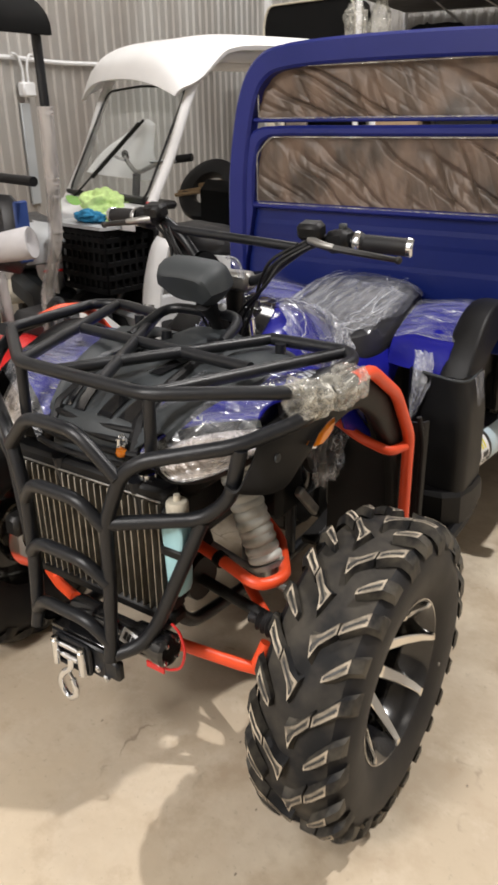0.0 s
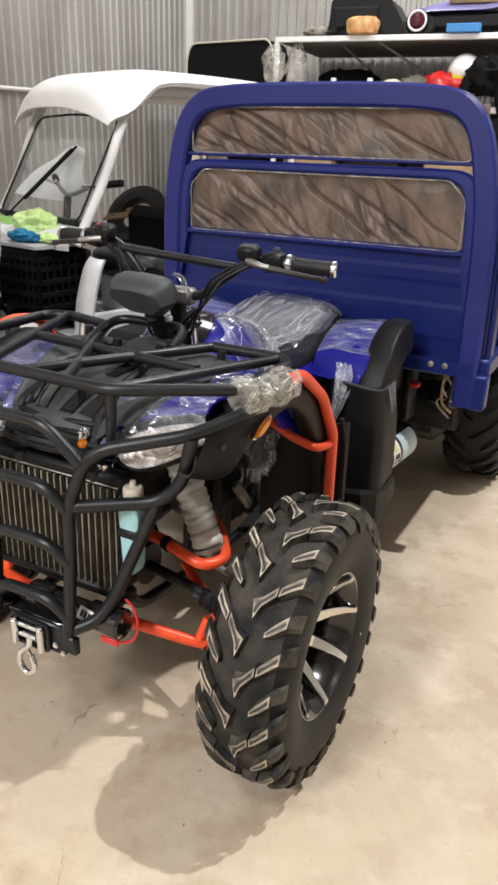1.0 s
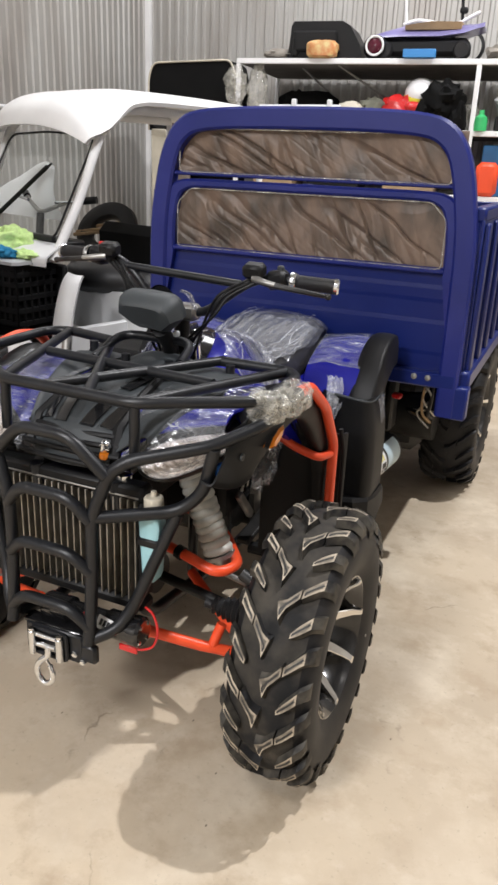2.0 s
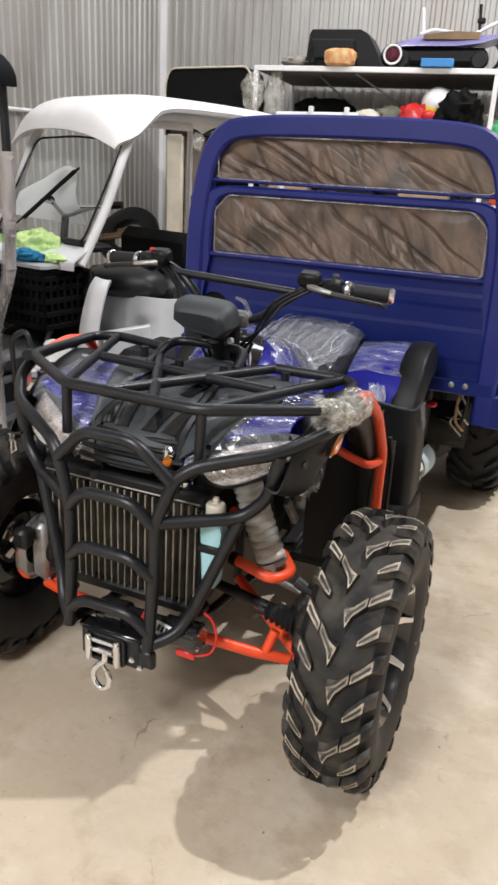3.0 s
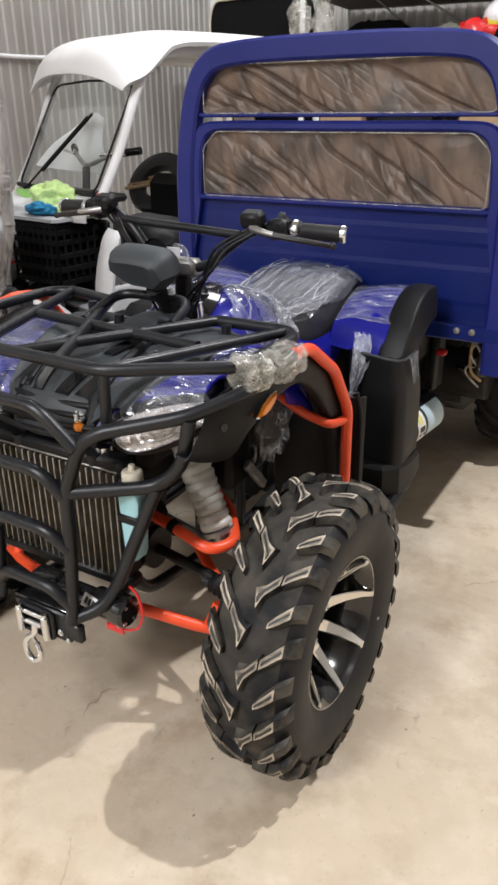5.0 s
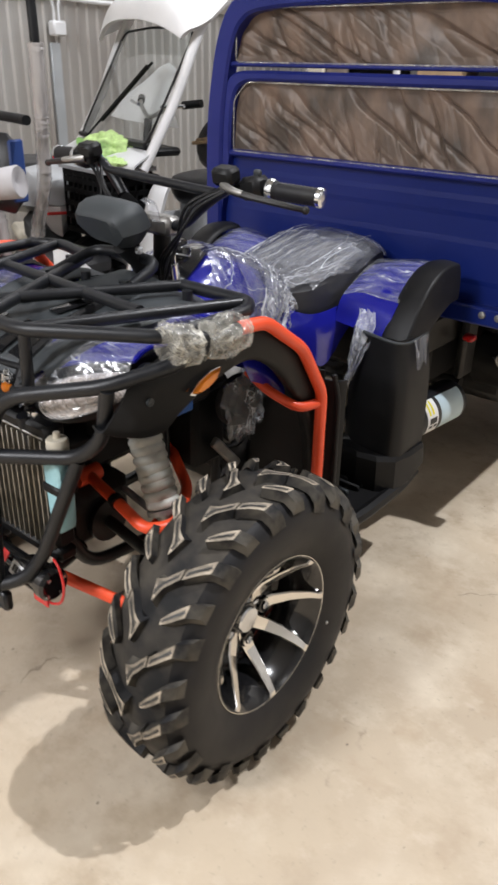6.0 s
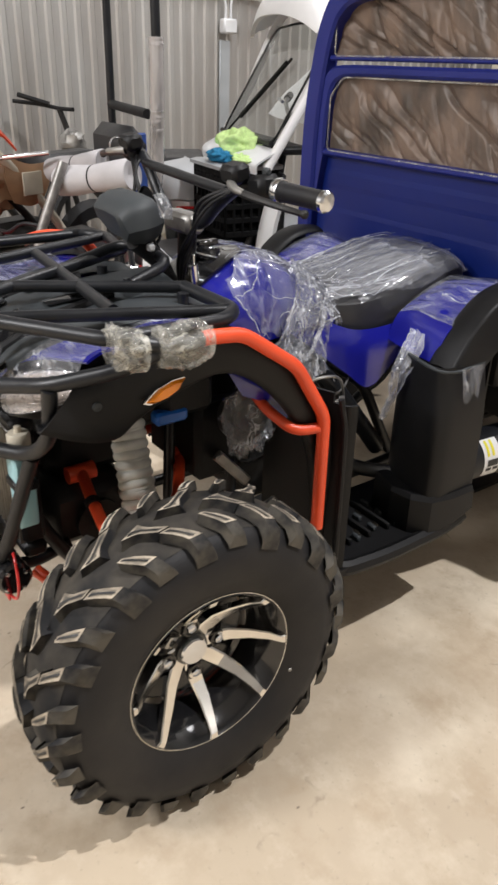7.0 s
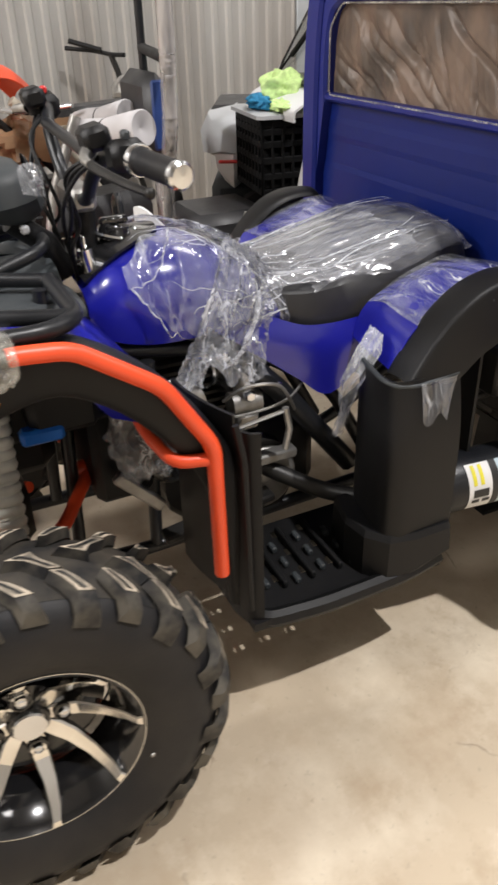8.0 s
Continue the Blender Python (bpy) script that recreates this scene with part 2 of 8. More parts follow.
def make_film(name, tint=(0.90, 0.93, 0.98), haze=0.08, crease=0.75, scale=9.0, width=0.035, stretch=(1, 1, 1), rough=0.10):
    """Clear wrapping film: see-through, slightly milky, with a gloss; its sharp pale creases paint in the glints."""
    m = bpy.data.materials.new(name)
    m.use_nodes = True
    nt = m.node_tree
    b = nt.nodes["Principled BSDF"]
    b.inputs["Base Color"].default_value = (*tint, 1)
    b.inputs["Roughness"].default_value = 0.25
    tr = nt.nodes.new("ShaderNodeBsdfTransparent")
    tr.inputs[0].default_value = (0.97, 0.97, 0.98, 1)
    tc = nt.nodes.new("ShaderNodeTexCoord")
    mp = nt.nodes.new("ShaderNodeMapping")
    mp.inputs["Scale"].default_value = stretch
    nt.links.new(tc.outputs["Object"], mp.inputs[0])
    warp = nt.nodes.new("ShaderNodeTexNoise")
    warp.inputs["Scale"].default_value, warp.inputs["Detail"].default_value = scale * 0.7, 3
    nt.links.new(mp.outputs[0], warp.inputs["Vector"])
    bent = nt.nodes.new("ShaderNodeMixRGB")
    bent.blend_type, bent.inputs[0].default_value = "ADD", 0.10
    nt.links.new(mp.outputs[0], bent.inputs[1])
    nt.links.new(warp.outputs["Color"], bent.inputs[2])
    lines = None
    for k, (f, w, amount) in enumerate(((1.0, width * 1.6, 0.8), (2.3, width * 1.5, 1.0), (5.5, width * 2.2, 0.6))):
        n = nt.nodes.new("ShaderNodeTexVoronoi")
        n.feature = "DISTANCE_TO_EDGE"
        n.inputs["Scale"].default_value = scale * f
        nt.links.new(bent.outputs[0], n.inputs["Vector"])
        r = nt.nodes.new("ShaderNodeMapRange")
        r.inputs["From Max"].default_value, r.inputs["To Min"].default_value, r.inputs["To Max"].default_value = w, amount, 0.0
        nt.links.new(n.outputs["Distance"], r.inputs["Value"])
        # each set of creases fades in and out
        part_of = nt.nodes.new("ShaderNodeTexNoise")
        part_of.inputs["Scale"].default_value, part_of.inputs["Detail"].default_value = scale * (0.8 + 0.5 * k), 2
        nt.links.new(mp.outputs[0], part_of.inputs["Vector"])
        gate = nt.nodes.new("ShaderNodeMapRange")
        gate.inputs["From Min"].default_value, gate.inputs["From Max"].default_value = 0.49, 0.66
        nt.links.new(part_of.outputs["Fac"], gate.inputs["Value"])
        both_of = nt.nodes.new("ShaderNodeMath")
        both_of.operation = "MULTIPLY"
        nt.links.new(r.outputs[0], both_of.inputs[0])
        nt.links.new(gate.outputs[0], both_of.inputs[1])
        if lines is None:
            lines, height = both_of.outputs[0], n.outputs["Distance"]
        else:
            mx = nt.nodes.new("ShaderNodeMath")
            mx.operation = "MAXIMUM"
            nt.links.new(lines, mx.inputs[0])
            nt.links.new(both_of.outputs[0], mx.inputs[1])
            lines = mx.outputs[0]
    patch = nt.nodes.new("ShaderNodeTexNoise")
    patch.inputs["Scale"].default_value = scale * 0.6
    nt.links.new(mp.outputs[0], patch.inputs["Vector"])
    pm = nt.nodes.new("ShaderNodeMapRange")
    pm.inputs["From Min"].default_value, pm.inputs["From Max"].default_value, pm.inputs["To Min"].default_value, pm.inputs["To Max"].default_value = 0.35, 0.65, 0.15, 1.0
    nt.links.new(patch.outputs["Fac"], pm.inputs["Value"])
    mul = nt.nodes.new("ShaderNodeMath")
    mul.operation = "MULTIPLY"
    nt.links.new(lines, mul.inputs[0])
    nt.links.new(pm.outputs[0], mul.inputs[1])
    fac = nt.nodes.new("ShaderNodeMapRange")
    fac.inputs["To Max"].default_value = crease
    cloud = nt.nodes.new("ShaderNodeMapRange")
    cloud.inputs["From Min"].default_value, cloud.inputs["From Max"].default_value, cloud.inputs["To Min"].default_value, cloud.inputs["To Max"].default_value = 0.36, 0.64, haze * 0.35, haze * 1.9
    nt.links.new(warp.outputs["Fac"], cloud.inputs["Value"])
    nt.links.new(cloud.outputs[0], fac.inputs["To Min"])
    nt.links.new(mul.outputs[0], fac.inputs["Value"])
    mix = nt.nodes.new("ShaderNodeMixShader")
    nt.links.new(fac.outputs[0], mix.inputs[0])
    nt.links.new(tr.outputs[0], mix.inputs[1])
    nt.links.new(b.outputs[0], mix.inputs[2])
    gl = nt.nodes.new("ShaderNodeBsdfGlossy")
    gl.inputs["Roughness"].default_value = rough
    bp = nt.nodes.new("ShaderNodeBump")
    bp.inputs["Strength"].default_value, bp.inputs["Distance"].default_value = 0.6, 0.02
    nt.links.new(height, bp.inputs["Height"])
    for n in (b, gl):
        nt.links.new(bp.outputs[0], n.inputs["Normal"])
    mix2 = nt.nodes.new("ShaderNodeMixShader")
    nt.links.new(gloss_weight(nt, bp.outputs[0]), mix2.inputs[0])
    nt.links.new(mix.outputs[0], mix2.inputs[1])
    nt.links.new(gl.outputs[0], mix2.inputs[2])
    nt.links.new(mix2.outputs[0], nt.nodes["Material Output"].inputs["Surface"])
    return m


def make_glass(name, tint=(0.95, 0.97, 0.97), rough=0.03):
    m = bpy.data.materials.new(name)
    m.use_nodes = True
    nt = m.node_tree
    tr = nt.nodes.new("ShaderNodeBsdfTransparent")
    tr.inputs[0].default_value = (*tint, 1)
    gl = nt.nodes.new("ShaderNodeBsdfGlossy")
    gl.inputs["Roughness"].default_value = rough
    mix = nt.nodes.new("ShaderNodeMixShader")
    nt.links.new(gloss_weight(nt), mix.inputs[0])
    nt.links.new(tr.outputs[0], mix.inputs[1])
    nt.links.new(gl.outputs[0], mix.inputs[2])
    nt.links.new(mix.outputs[0], nt.nodes["Material Output"].inputs["Surface"])
    return m


CONCRETE = make_floor()
SHEET_STEEL = make("galvanised_sheet", (0.49, 0.482, 0.462), 0.42, 0.55, 0.07, 2.5, 90, 0.04, dark=(0.38, 0.355, 0.33), stretch=(1, 1, 0.25))
CEILING_STEEL = make("ceiling_sheet", (0.62, 0.62, 0.60), 0.6, 0.2, 0.08, 1.5)
RUBBER = make("tyre_rubber", (0.0115, 0.0115, 0.0130), 0.55, 0, 0.2, 9, 220, 0.12, dark=(0.020, 0.0185, 0.018), spec=0.32)
TREAD_BASE = make("dusty_rubber_base", (0.012, 0.012, 0.0125), 0.75, 0, 0.2, 14, 180, 0.14, dark=(0.060, 0.052, 0.041), spec=0.3)
TREAD = make("dusty_tread", (0.011, 0.011, 0.012), 0.68, 0, 0.2, 26, 180, 0.14, dark=(0.085, 0.076, 0.061), spec=0.3)
LUG_TOP = make("dusty_lug_top", (0.064, 0.059, 0.052), 0.8, 0, 0.25, 32, 200, 0.25, dark=(0.245, 0.218, 0.170), spec=0.3)
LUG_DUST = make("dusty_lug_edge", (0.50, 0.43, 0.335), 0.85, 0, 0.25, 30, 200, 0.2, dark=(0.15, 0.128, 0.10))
BLACK_POWDER = make("black_powder_coat", (0.0115, 0.0125, 0.0150), 0.36, 0, 0.12, 14, 420, 0.10, spec=0.4)
BLACK_PLASTIC = make("black_plastic", (0.0075, 0.0075, 0.0082), 0.50, 0, 0.15, 10, 500, 0.08, spec=0.30)
GREY_PLASTIC = make("dark_grey_plastic", (0.036, 0.042, 0.046), 0.56, 0, 0.1, 8, 380, 0.06)
BLUE_GLOSS = make("blue_gloss_plastic", (0.012, 0.014, 0.29), 0.20, 0, 0.06, 5, 90, 0.01, coat=0.5)
BLUE_PAINT = make("blue_sheet_paint", (0.0032, 0.0135, 0.132), 0.40, 0, 0.08, 3, 60, 0.05, coat=0.06, spec=0.35)
# Lighter copy of the sheet paint; the frame's floor reflection is in its colour.
BLUE_FRAME = make("blue_paint_with_sheen", (0.012, 0.020, 0.178), 0.42, 0, 0.14, 4, 60, 0.05, dark=(0.006, 0.015, 0.148), coat=0.12, spec=0.4)
ORANGE = make("orange_powder_coat", (0.86, 0.088, 0.026), 0.38, 0, 0.05, 9, 300, 0.04)
RED = make("red_plastic", (0.62, 0.02, 0.02), 0.3, 0, 0.08, 7, 200, 0.02, coat=0.3)
CHROME = make("bright_steel", (0.78, 0.80, 0.83), 0.16, 1.0, 0.05, 14, 150, 0.02, rough_vary=0.06)
ALLOY = make("machined_alloy", (0.86, 0.84, 0.80), 0.08, 1.0, 0.05, 12, 200, 0.02)
CAST = make("cast_alloy", (0.42, 0.41, 0.39), 0.45, 0.8, 0.2, 20, 240, 0.12)
DARK_METAL = make("dark_engine_metal", (0.035, 0.034, 0.033), 0.45, 0.5, 0.2, 20, 260, 0.12)
RIM_BLACK = make("gloss_black_rim", (0.012, 0.012, 0.013), 0.14, 0, 0.1, 10, 100, 0.01, coat=0.5)
FIN = make("radiator_fin", (0.42, 0.39, 0.34), 0.45, 0.7, 0.15, 30, 300, 0.08)
SEAT = make("black_vinyl", (0.028, 0.028, 0.030), 0.45, 0, 0.1, 14, 600, 0.18)
WHITE_PAINT = make("white_paint", (0.87, 0.87, 0.87), 0.35, 0, 0.05, 4, 120, 0.03)
WHITE_PLASTIC = make("white_plastic", (0.74, 0.75, 0.76), 0.35, 0, 0.06, 6, 150, 0.02)
LIGHT_GREY = make("light_grey_plastic", (0.45, 0.465, 0.48), 0.4, 0, 0.08, 5, 150, 0.03)
CREAM = make("cream_trim", (0.62, 0.57, 0.46), 0.5, 0, 0.1, 6, 150, 0.04)
# Black cloth; also paints the shade inside the cabin and the crate.
CLOTH_SHADE_BLACK = make("black_cloth_and_shade", (0.006, 0.006, 0.006), 0.85, 0, 0.2, 6, 400, 0.2, spec=0.15)
GREEN_DECAL = make("green_decal", (0.22, 0.52, 0.08), 0.35, 0, 0.05)
GREEN_CLOTH = make("lime_duster_cloth", (0.62, 0.84, 0.34), 0.95, 0, 0.12, 60, 320, 0.9)
BLUE_CLOTH = make("blue_rag", (0.02, 0.22, 0.42), 0.95, 0, 0.2, 30, 240, 0.6)
COOLANT = make("pale_blue_tank", (0.34, 0.60, 0.66), 0.35, 0, 0.1, 10, 120, 0.02)
SPRING_WRAP = make("grey_spring_sleeve", (0.66, 0.65, 0.585), 0.36, 0.0, 0.12, 24, 200, 0.08)
AMBER = make("amber_lens", (0.78, 0.22, 0.008), 0.2, 0, 0.12, 40, 120, 0.1, coat=0.4)
LAMP_SILVER = make("lamp_reflector", (0.90, 0.83, 0.75), 0.28, 0.30, 0.3, 70, 90, 0.35, dark=(0.55, 0.48, 0.41))
PAPER = make("white_wrap_foam", (0.52, 0.505, 0.515), 0.75, 0, 0.06, 10, 160, 0.08)
LABEL_WHITE = make("label_white", (0.80, 0.80, 0.80), 0.5, 0, 0.04)
LABEL_BLUE = make("label_pale_blue", (0.48, 0.60, 0.66), 0.5, 0, 0.05)
LABEL_BLACK = make("label_black", (0.02, 0.02, 0.02), 0.5, 0, 0.05)
LABEL_YELLOW = make("label_yellow", (0.80, 0.72, 0.06), 0.5, 0, 0.05)
FOIL = make("crumpled_bronze_wrap", (0.200, 0.142, 0.106), 0.48, 0.12, 0.3, 6, 70, 0.10, dark=(0.080, 0.064, 0.052), stretch=(2.2, 1, 1.2))
FILM = make_film("clear_film", haze=0.05, crease=0.55, scale=15, width=0.035, stretch=(0.5, 1.1, 0.22))
FILM_FENDER = make_film("fender_film", haze=0.045, crease=0.85, scale=20, width=0.020, stretch=(0.4, 1.5, 1))
FILM_REAR = make_film("clear_seat_film", haze=0.048, crease=0.24, scale=10, stretch=(1.6, 0.5, 1.6), width=0.04, rough=0.16)
FILM_SEAT = make_film("seat_film", haze=0.055, crease=0.48, scale=13, stretch=(2.6, 0.10, 1.6), width=0.050)
FILM_LOOSE = make_film("loose_film", haze=0.065, crease=0.85, scale=20, stretch=(1, 1, 0.45), width=0.06)
# Tint and creases kept pale to carry the white highlights of the wrap.
FILM_WRAP = make_film("bundled_wrap", tint=(0.82, 0.80, 0.70), haze=0.18, crease=0.88, scale=26, width=0.05, rough=0.06)
FILM_LAMP = make_film("lamp_film", tint=(1.0, 0.95, 0.90), haze=0.16, crease=0.75, scale=12, width=0.03)
BUBBLE_WRAP = make_film("bubble_wrap", tint=(0.52, 0.49, 0.47), haze=0.42, crease=0.7, scale=16, width=0.05, stretch=(1, 1, 0.25))
GLASS = make_glass("clear_pane")
WOOD = make("raw_pine", (0.46, 0.31, 0.17), 0.75, 0, 0.2, 6, 60, 0.2, stretch=(1, 8, 8))

# ---- room ----
ROOM = Matrix.Rotation(radians(6), 4, "Z") @ Matrix.Translation((0.03, 0, 0))


def corrugated(name, a, b, z0, z1, label, pitch=0.088, depth=0.013):
    """A wall of upright corrugated sheets from a to b on the plan; the ribs face to the left of that way."""
    a, b = V(*a, 0), V(*b, 0)
    t = unit(b - a)
    n = V(-t[1], t[0], 0)
    length = np.linalg.norm(b - a)
    prof, s = [], 0.0
    while s < length:
        for f, d in ((0.0, 0), (0.30, 0), (0.42, 1), (0.72, 1), (0.84, 0)):
            if s + f * pitch <= length:
                prof.append((s + f * pitch, d * depth))
        s += pitch
    prof.append((length, 0))
    mesh = Mesh()
    front = [a + t * s + n * d for s, d in prof]
    loop_z = (z0, z1)
    k = len(front)
    verts = [(p[0], p[1], z) for z in loop_z for p in front] + [(*(p - n * 0.05)[:2], z) for z in loop_z for p in (a, b)]
    faces = [(i, i + 1, k + i + 1, k + i) for i in range(k - 1)]
    o = 2 * k
    faces += [(o + 1, o, o + 2, o + 3), (o, 0, k, o + 2), (k - 1, o + 1, o + 3, 2 * k - 1)]
    mesh.add(verts, faces)
    ob = part(name, mesh, SHEET_STEEL, label=label, flat=True)
    ob.matrix_basis = ROOM
    return tagged(ob, label, "wall", kind="structure")


floor = part("floor", Mesh().box((0, 0, -0.05), (16, 18, 0.1), 0.001), CONCRETE)
tagged(floor, "beige trowelled concrete floor with stains, worn patches and specks", "floor", kind="structure")
CORNER = (-2.72, 5.9)
corrugated("wall_west", (CORNER[0] + 0.0, CORNER[1]), (-3.75, -6.5), 0, HALL, "grey corrugated steel sheet wall behind the vehicles")
corrugated("wall_north", (6.0, 5.9), CORNER, 0, HALL, "pale corrugated steel sheet wall behind the shelf rack")
# South and east walls and ceiling are out of view, added for bounce light.
corrugated("wall_south", (-3.75, -6.5), (6.0, -6.5), 0, HALL, "unseen corrugated steel sheet wall, added to close the room")
corrugated("wall_east", (6.0, -6.5), (6.0, 5.9), 0, HALL, "unseen corrugated steel sheet wall, added to close the room")
ceiling = part("ceiling", Mesh().box((0, 0, HALL + 0.06), (16, 18, 0.1), 0.001), CEILING_STEEL)
tagged(ceiling, "unseen pale sheet steel ceiling, added to close the room", "ceiling", kind="structure")
trim = part("trim", Mesh().box((CORNER[0] + 0.03, CORNER[1] - 0.03, HALL / 2), (0.06, 0.06, HALL), 0.01), WHITE_PAINT)
trim.matrix_basis = ROOM
tagged(trim, "pale metal corner trim between two walls", "trim", kind="structure")

# Lamp bodies are made up to match the light sizes; none is in view.
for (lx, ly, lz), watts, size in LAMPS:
    lamp = thing("unseen_lamp", "round white lamp out of view, added to light the hall", "lamp", pose(lx, ly, lz), group="ceiling lamps")
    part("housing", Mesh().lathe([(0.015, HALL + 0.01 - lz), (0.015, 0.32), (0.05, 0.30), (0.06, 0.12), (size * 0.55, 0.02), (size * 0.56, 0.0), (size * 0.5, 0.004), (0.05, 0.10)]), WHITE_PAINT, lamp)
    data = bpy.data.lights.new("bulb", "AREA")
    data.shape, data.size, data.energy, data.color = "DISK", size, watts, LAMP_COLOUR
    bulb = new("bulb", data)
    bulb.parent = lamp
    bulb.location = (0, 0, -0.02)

# ---- wheels ----
TO_X = Matrix.Rotation(radians(90), 4, "Y")


def lug_block(stations, tall, seed, foot=0.0):
    """One block of a tread lug: stations of (turn, across, radius at the top, width); foot skews its first end. Returns its body, its dusty rim, its sipe and its dusty top."""
    body, rim, sipe, cap = [], Mesh(), Mesh(), Mesh()
    for i, (turn, h, r, width) in enumerate(stations):
        loop = []
        lean = foot * (1, 0.35, 0.0)[min(i, 2)]
        for s, rr in ((-1.3, r - tall), (-0.82, r), (0.82, r), (1.3, r - tall)):
            w = turn + s * width / 2 / r
            loop.append((h + lean * s, -rr * math.cos(w), rr * math.sin(w)))
        body.append(loop)
    top = [i for i, st in enumerate(stations) if st[2] > stations[0][2] - 0.013]
    lift = [V(*body[i][1]) * V(1, 1.0035, 1.0035) for i in top]
    back = [V(*body[i][2]) * V(1, 1.0035, 1.0035) for i in top]
    n = len(top)
    worn = V(1, 0.9985, 0.9985)
    for i in range(n - 1):
        cap.add([lift[i] * worn, lift[i + 1] * worn, back[i + 1] * worn, back[i] * worn], [(0, 1, 2, 3)])
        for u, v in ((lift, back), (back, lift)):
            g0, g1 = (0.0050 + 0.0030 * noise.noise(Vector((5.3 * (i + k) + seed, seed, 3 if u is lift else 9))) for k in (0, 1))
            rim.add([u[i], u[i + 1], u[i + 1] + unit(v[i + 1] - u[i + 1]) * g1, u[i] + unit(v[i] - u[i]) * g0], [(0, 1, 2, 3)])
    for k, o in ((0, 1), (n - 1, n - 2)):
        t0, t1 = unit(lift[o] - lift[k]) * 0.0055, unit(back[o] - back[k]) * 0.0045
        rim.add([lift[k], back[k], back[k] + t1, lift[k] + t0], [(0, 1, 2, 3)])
    mid = [(u + v) * 0.5 for u, v in zip(lift, back)]
    line = [mid[0] * 0.72 + mid[1] * 0.28 + (lift[0] - back[0]) * 0.26, mid[0] * 0.66 + mid[1] * 0.34] + mid[1:-1] + [mid[-1] * 0.72 + mid[-2] * 0.28]
    for a, b in zip(line, line[1:]):
        w = unit(np.cross(b - a, V(0, a[1], a[2]))) * 0.0017
        o = V(0, a[1], a[2]) * 0.0018
        sipe.add([a - w + o, b - w + o, b + w + o, a + w + o], [(0, 1, 2, 3)])
    return body, rim, sipe, cap


def make_wheel(parent, at, side, R=0.304, half=0.085, rim=0.156, spokes=8, turn0=0.232, detailed=True):
    """A knobbly tyre on a dished black rim with bright spokes; outside is +x for side 1."""
    wheel = new("wheel")
    wheel.parent = parent
    wheel.matrix_basis = pose(*at) @ Matrix.Rotation(0 if side > 0 else math.pi, 4, "Z")
    c = R - 0.0165
    tyre = Mesh()
    prof = [(rim - 0.012, -half + 0.025), (rim + 0.004, -half + 0.012), (rim + 0.03, -half - 0.001), (rim + 0.07, -half - 0.006), (c - 0.035, -half - 0.001), (c - 0.012, -half + 0.018),
            (c - 0.003, -half + 0.05), (c, -0.02), (c, 0.02), (c - 0.003, half - 0.05), (c - 0.012, half - 0.018), (c - 0.035, half + 0.001), (rim + 0.07, half + 0.006),
            (rim + 0.03, half + 0.001), (rim + 0.004, half - 0.012), (rim - 0.012, half - 0.025)]
    tyre.lathe(prof, TO_X, 64)
    n = 13
    for s, off in ((1, 0.0), (-1, 0.5)):
        p = turn0 + off * 2 * math.pi / n
        sweep = 1.32 if s > 0 else 1.45

        def at_across(k, start, shift=0.0):
            f = np.interp(k, (0, 0.36, 0.66, 0.86, 1.0, 1.06), (0, 0.10, 0.16, 0.205, 0.218, 0.224))
            drop = np.interp(k, (0, 0.36, 0.66, 0.86, 1.03, 1.06, 1.07), (0, 0.001, 0.003, 0.010, 0.024, 0.034, 0.046))
            return start + f * sweep + shift, s * k * half, R - drop

        q = p + 0.245
        lugs = [[[(0.03, 0.042), (0.115, 0.030), (0.18, 0.0235), (0.43, 0.0235)], [(0.465, 0.0215), (0.64, 0.0235), (0.78, 0.026), (0.87, 0.028), (1.01, 0.030), (1.045, 0.030), (1.065, 0.030)]],
                [[(0.44, 0.012), (0.58, 0.0215), (0.72, 0.0255), (0.84, 0.027), (1.01, 0.028), (1.045, 0.028)]]]
        for start, blocks in zip((p, q), lugs):
            mesh, rim_mesh, sipe_mesh, top_mesh = Mesh(), Mesh(), Mesh(), Mesh()
            for i, rows in enumerate(blocks):
                jog = -0.012 if i else (-0.03 if start == q else 0.0)
                body, rm, sp, tp = lug_block([(*at_across(k, start, jog), w) for k, w in rows], 0.0165, 3.1 * i + s + (7 if start == q else 0), -0.006 * s if i == 0 and start == p else 0.0)
                mesh.loft(body)
                rim_mesh.add(rm.v, rm.f)
                sipe_mesh.add(sp.v, sp.f)
                top_mesh.add(tp.v, tp.f)
            if detailed:
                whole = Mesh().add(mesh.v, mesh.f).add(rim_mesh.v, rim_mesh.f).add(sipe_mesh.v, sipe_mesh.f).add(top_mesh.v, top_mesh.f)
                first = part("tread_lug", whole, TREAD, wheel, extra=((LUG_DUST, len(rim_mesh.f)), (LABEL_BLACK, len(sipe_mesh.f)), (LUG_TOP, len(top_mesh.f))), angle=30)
            else:
                first = part("tread_lug", mesh, RUBBER, wheel, angle=30)
            for k in range(1, n):
                c = first.copy()
                scene.collection.objects.link(c)
                c.matrix_basis = Matrix.Rotation(-2 * math.pi * k / n, 4, "X")
    if detailed:
        part("tread_band", Mesh().lathe([(r + 0.0012, h) for r, h in prof[5:11]], TO_X, 64), TREAD_BASE, wheel)
    part("tyre", tyre, RUBBER, wheel, "knobbly black tyre with dusty lugs")
    o = half - 0.012
    dish = Mesh().lathe([(rim - 0.006, -half + 0.02), (rim - 0.022, -half + 0.05), (rim - 0.034, 0.0), (rim - 0.030, o - 0.05), (rim - 0.014, o - 0.012), (rim - 0.004, o), (rim - 0.002, o + 0.002), (rim + 0.006, o - 0.004)], TO_X, 48)
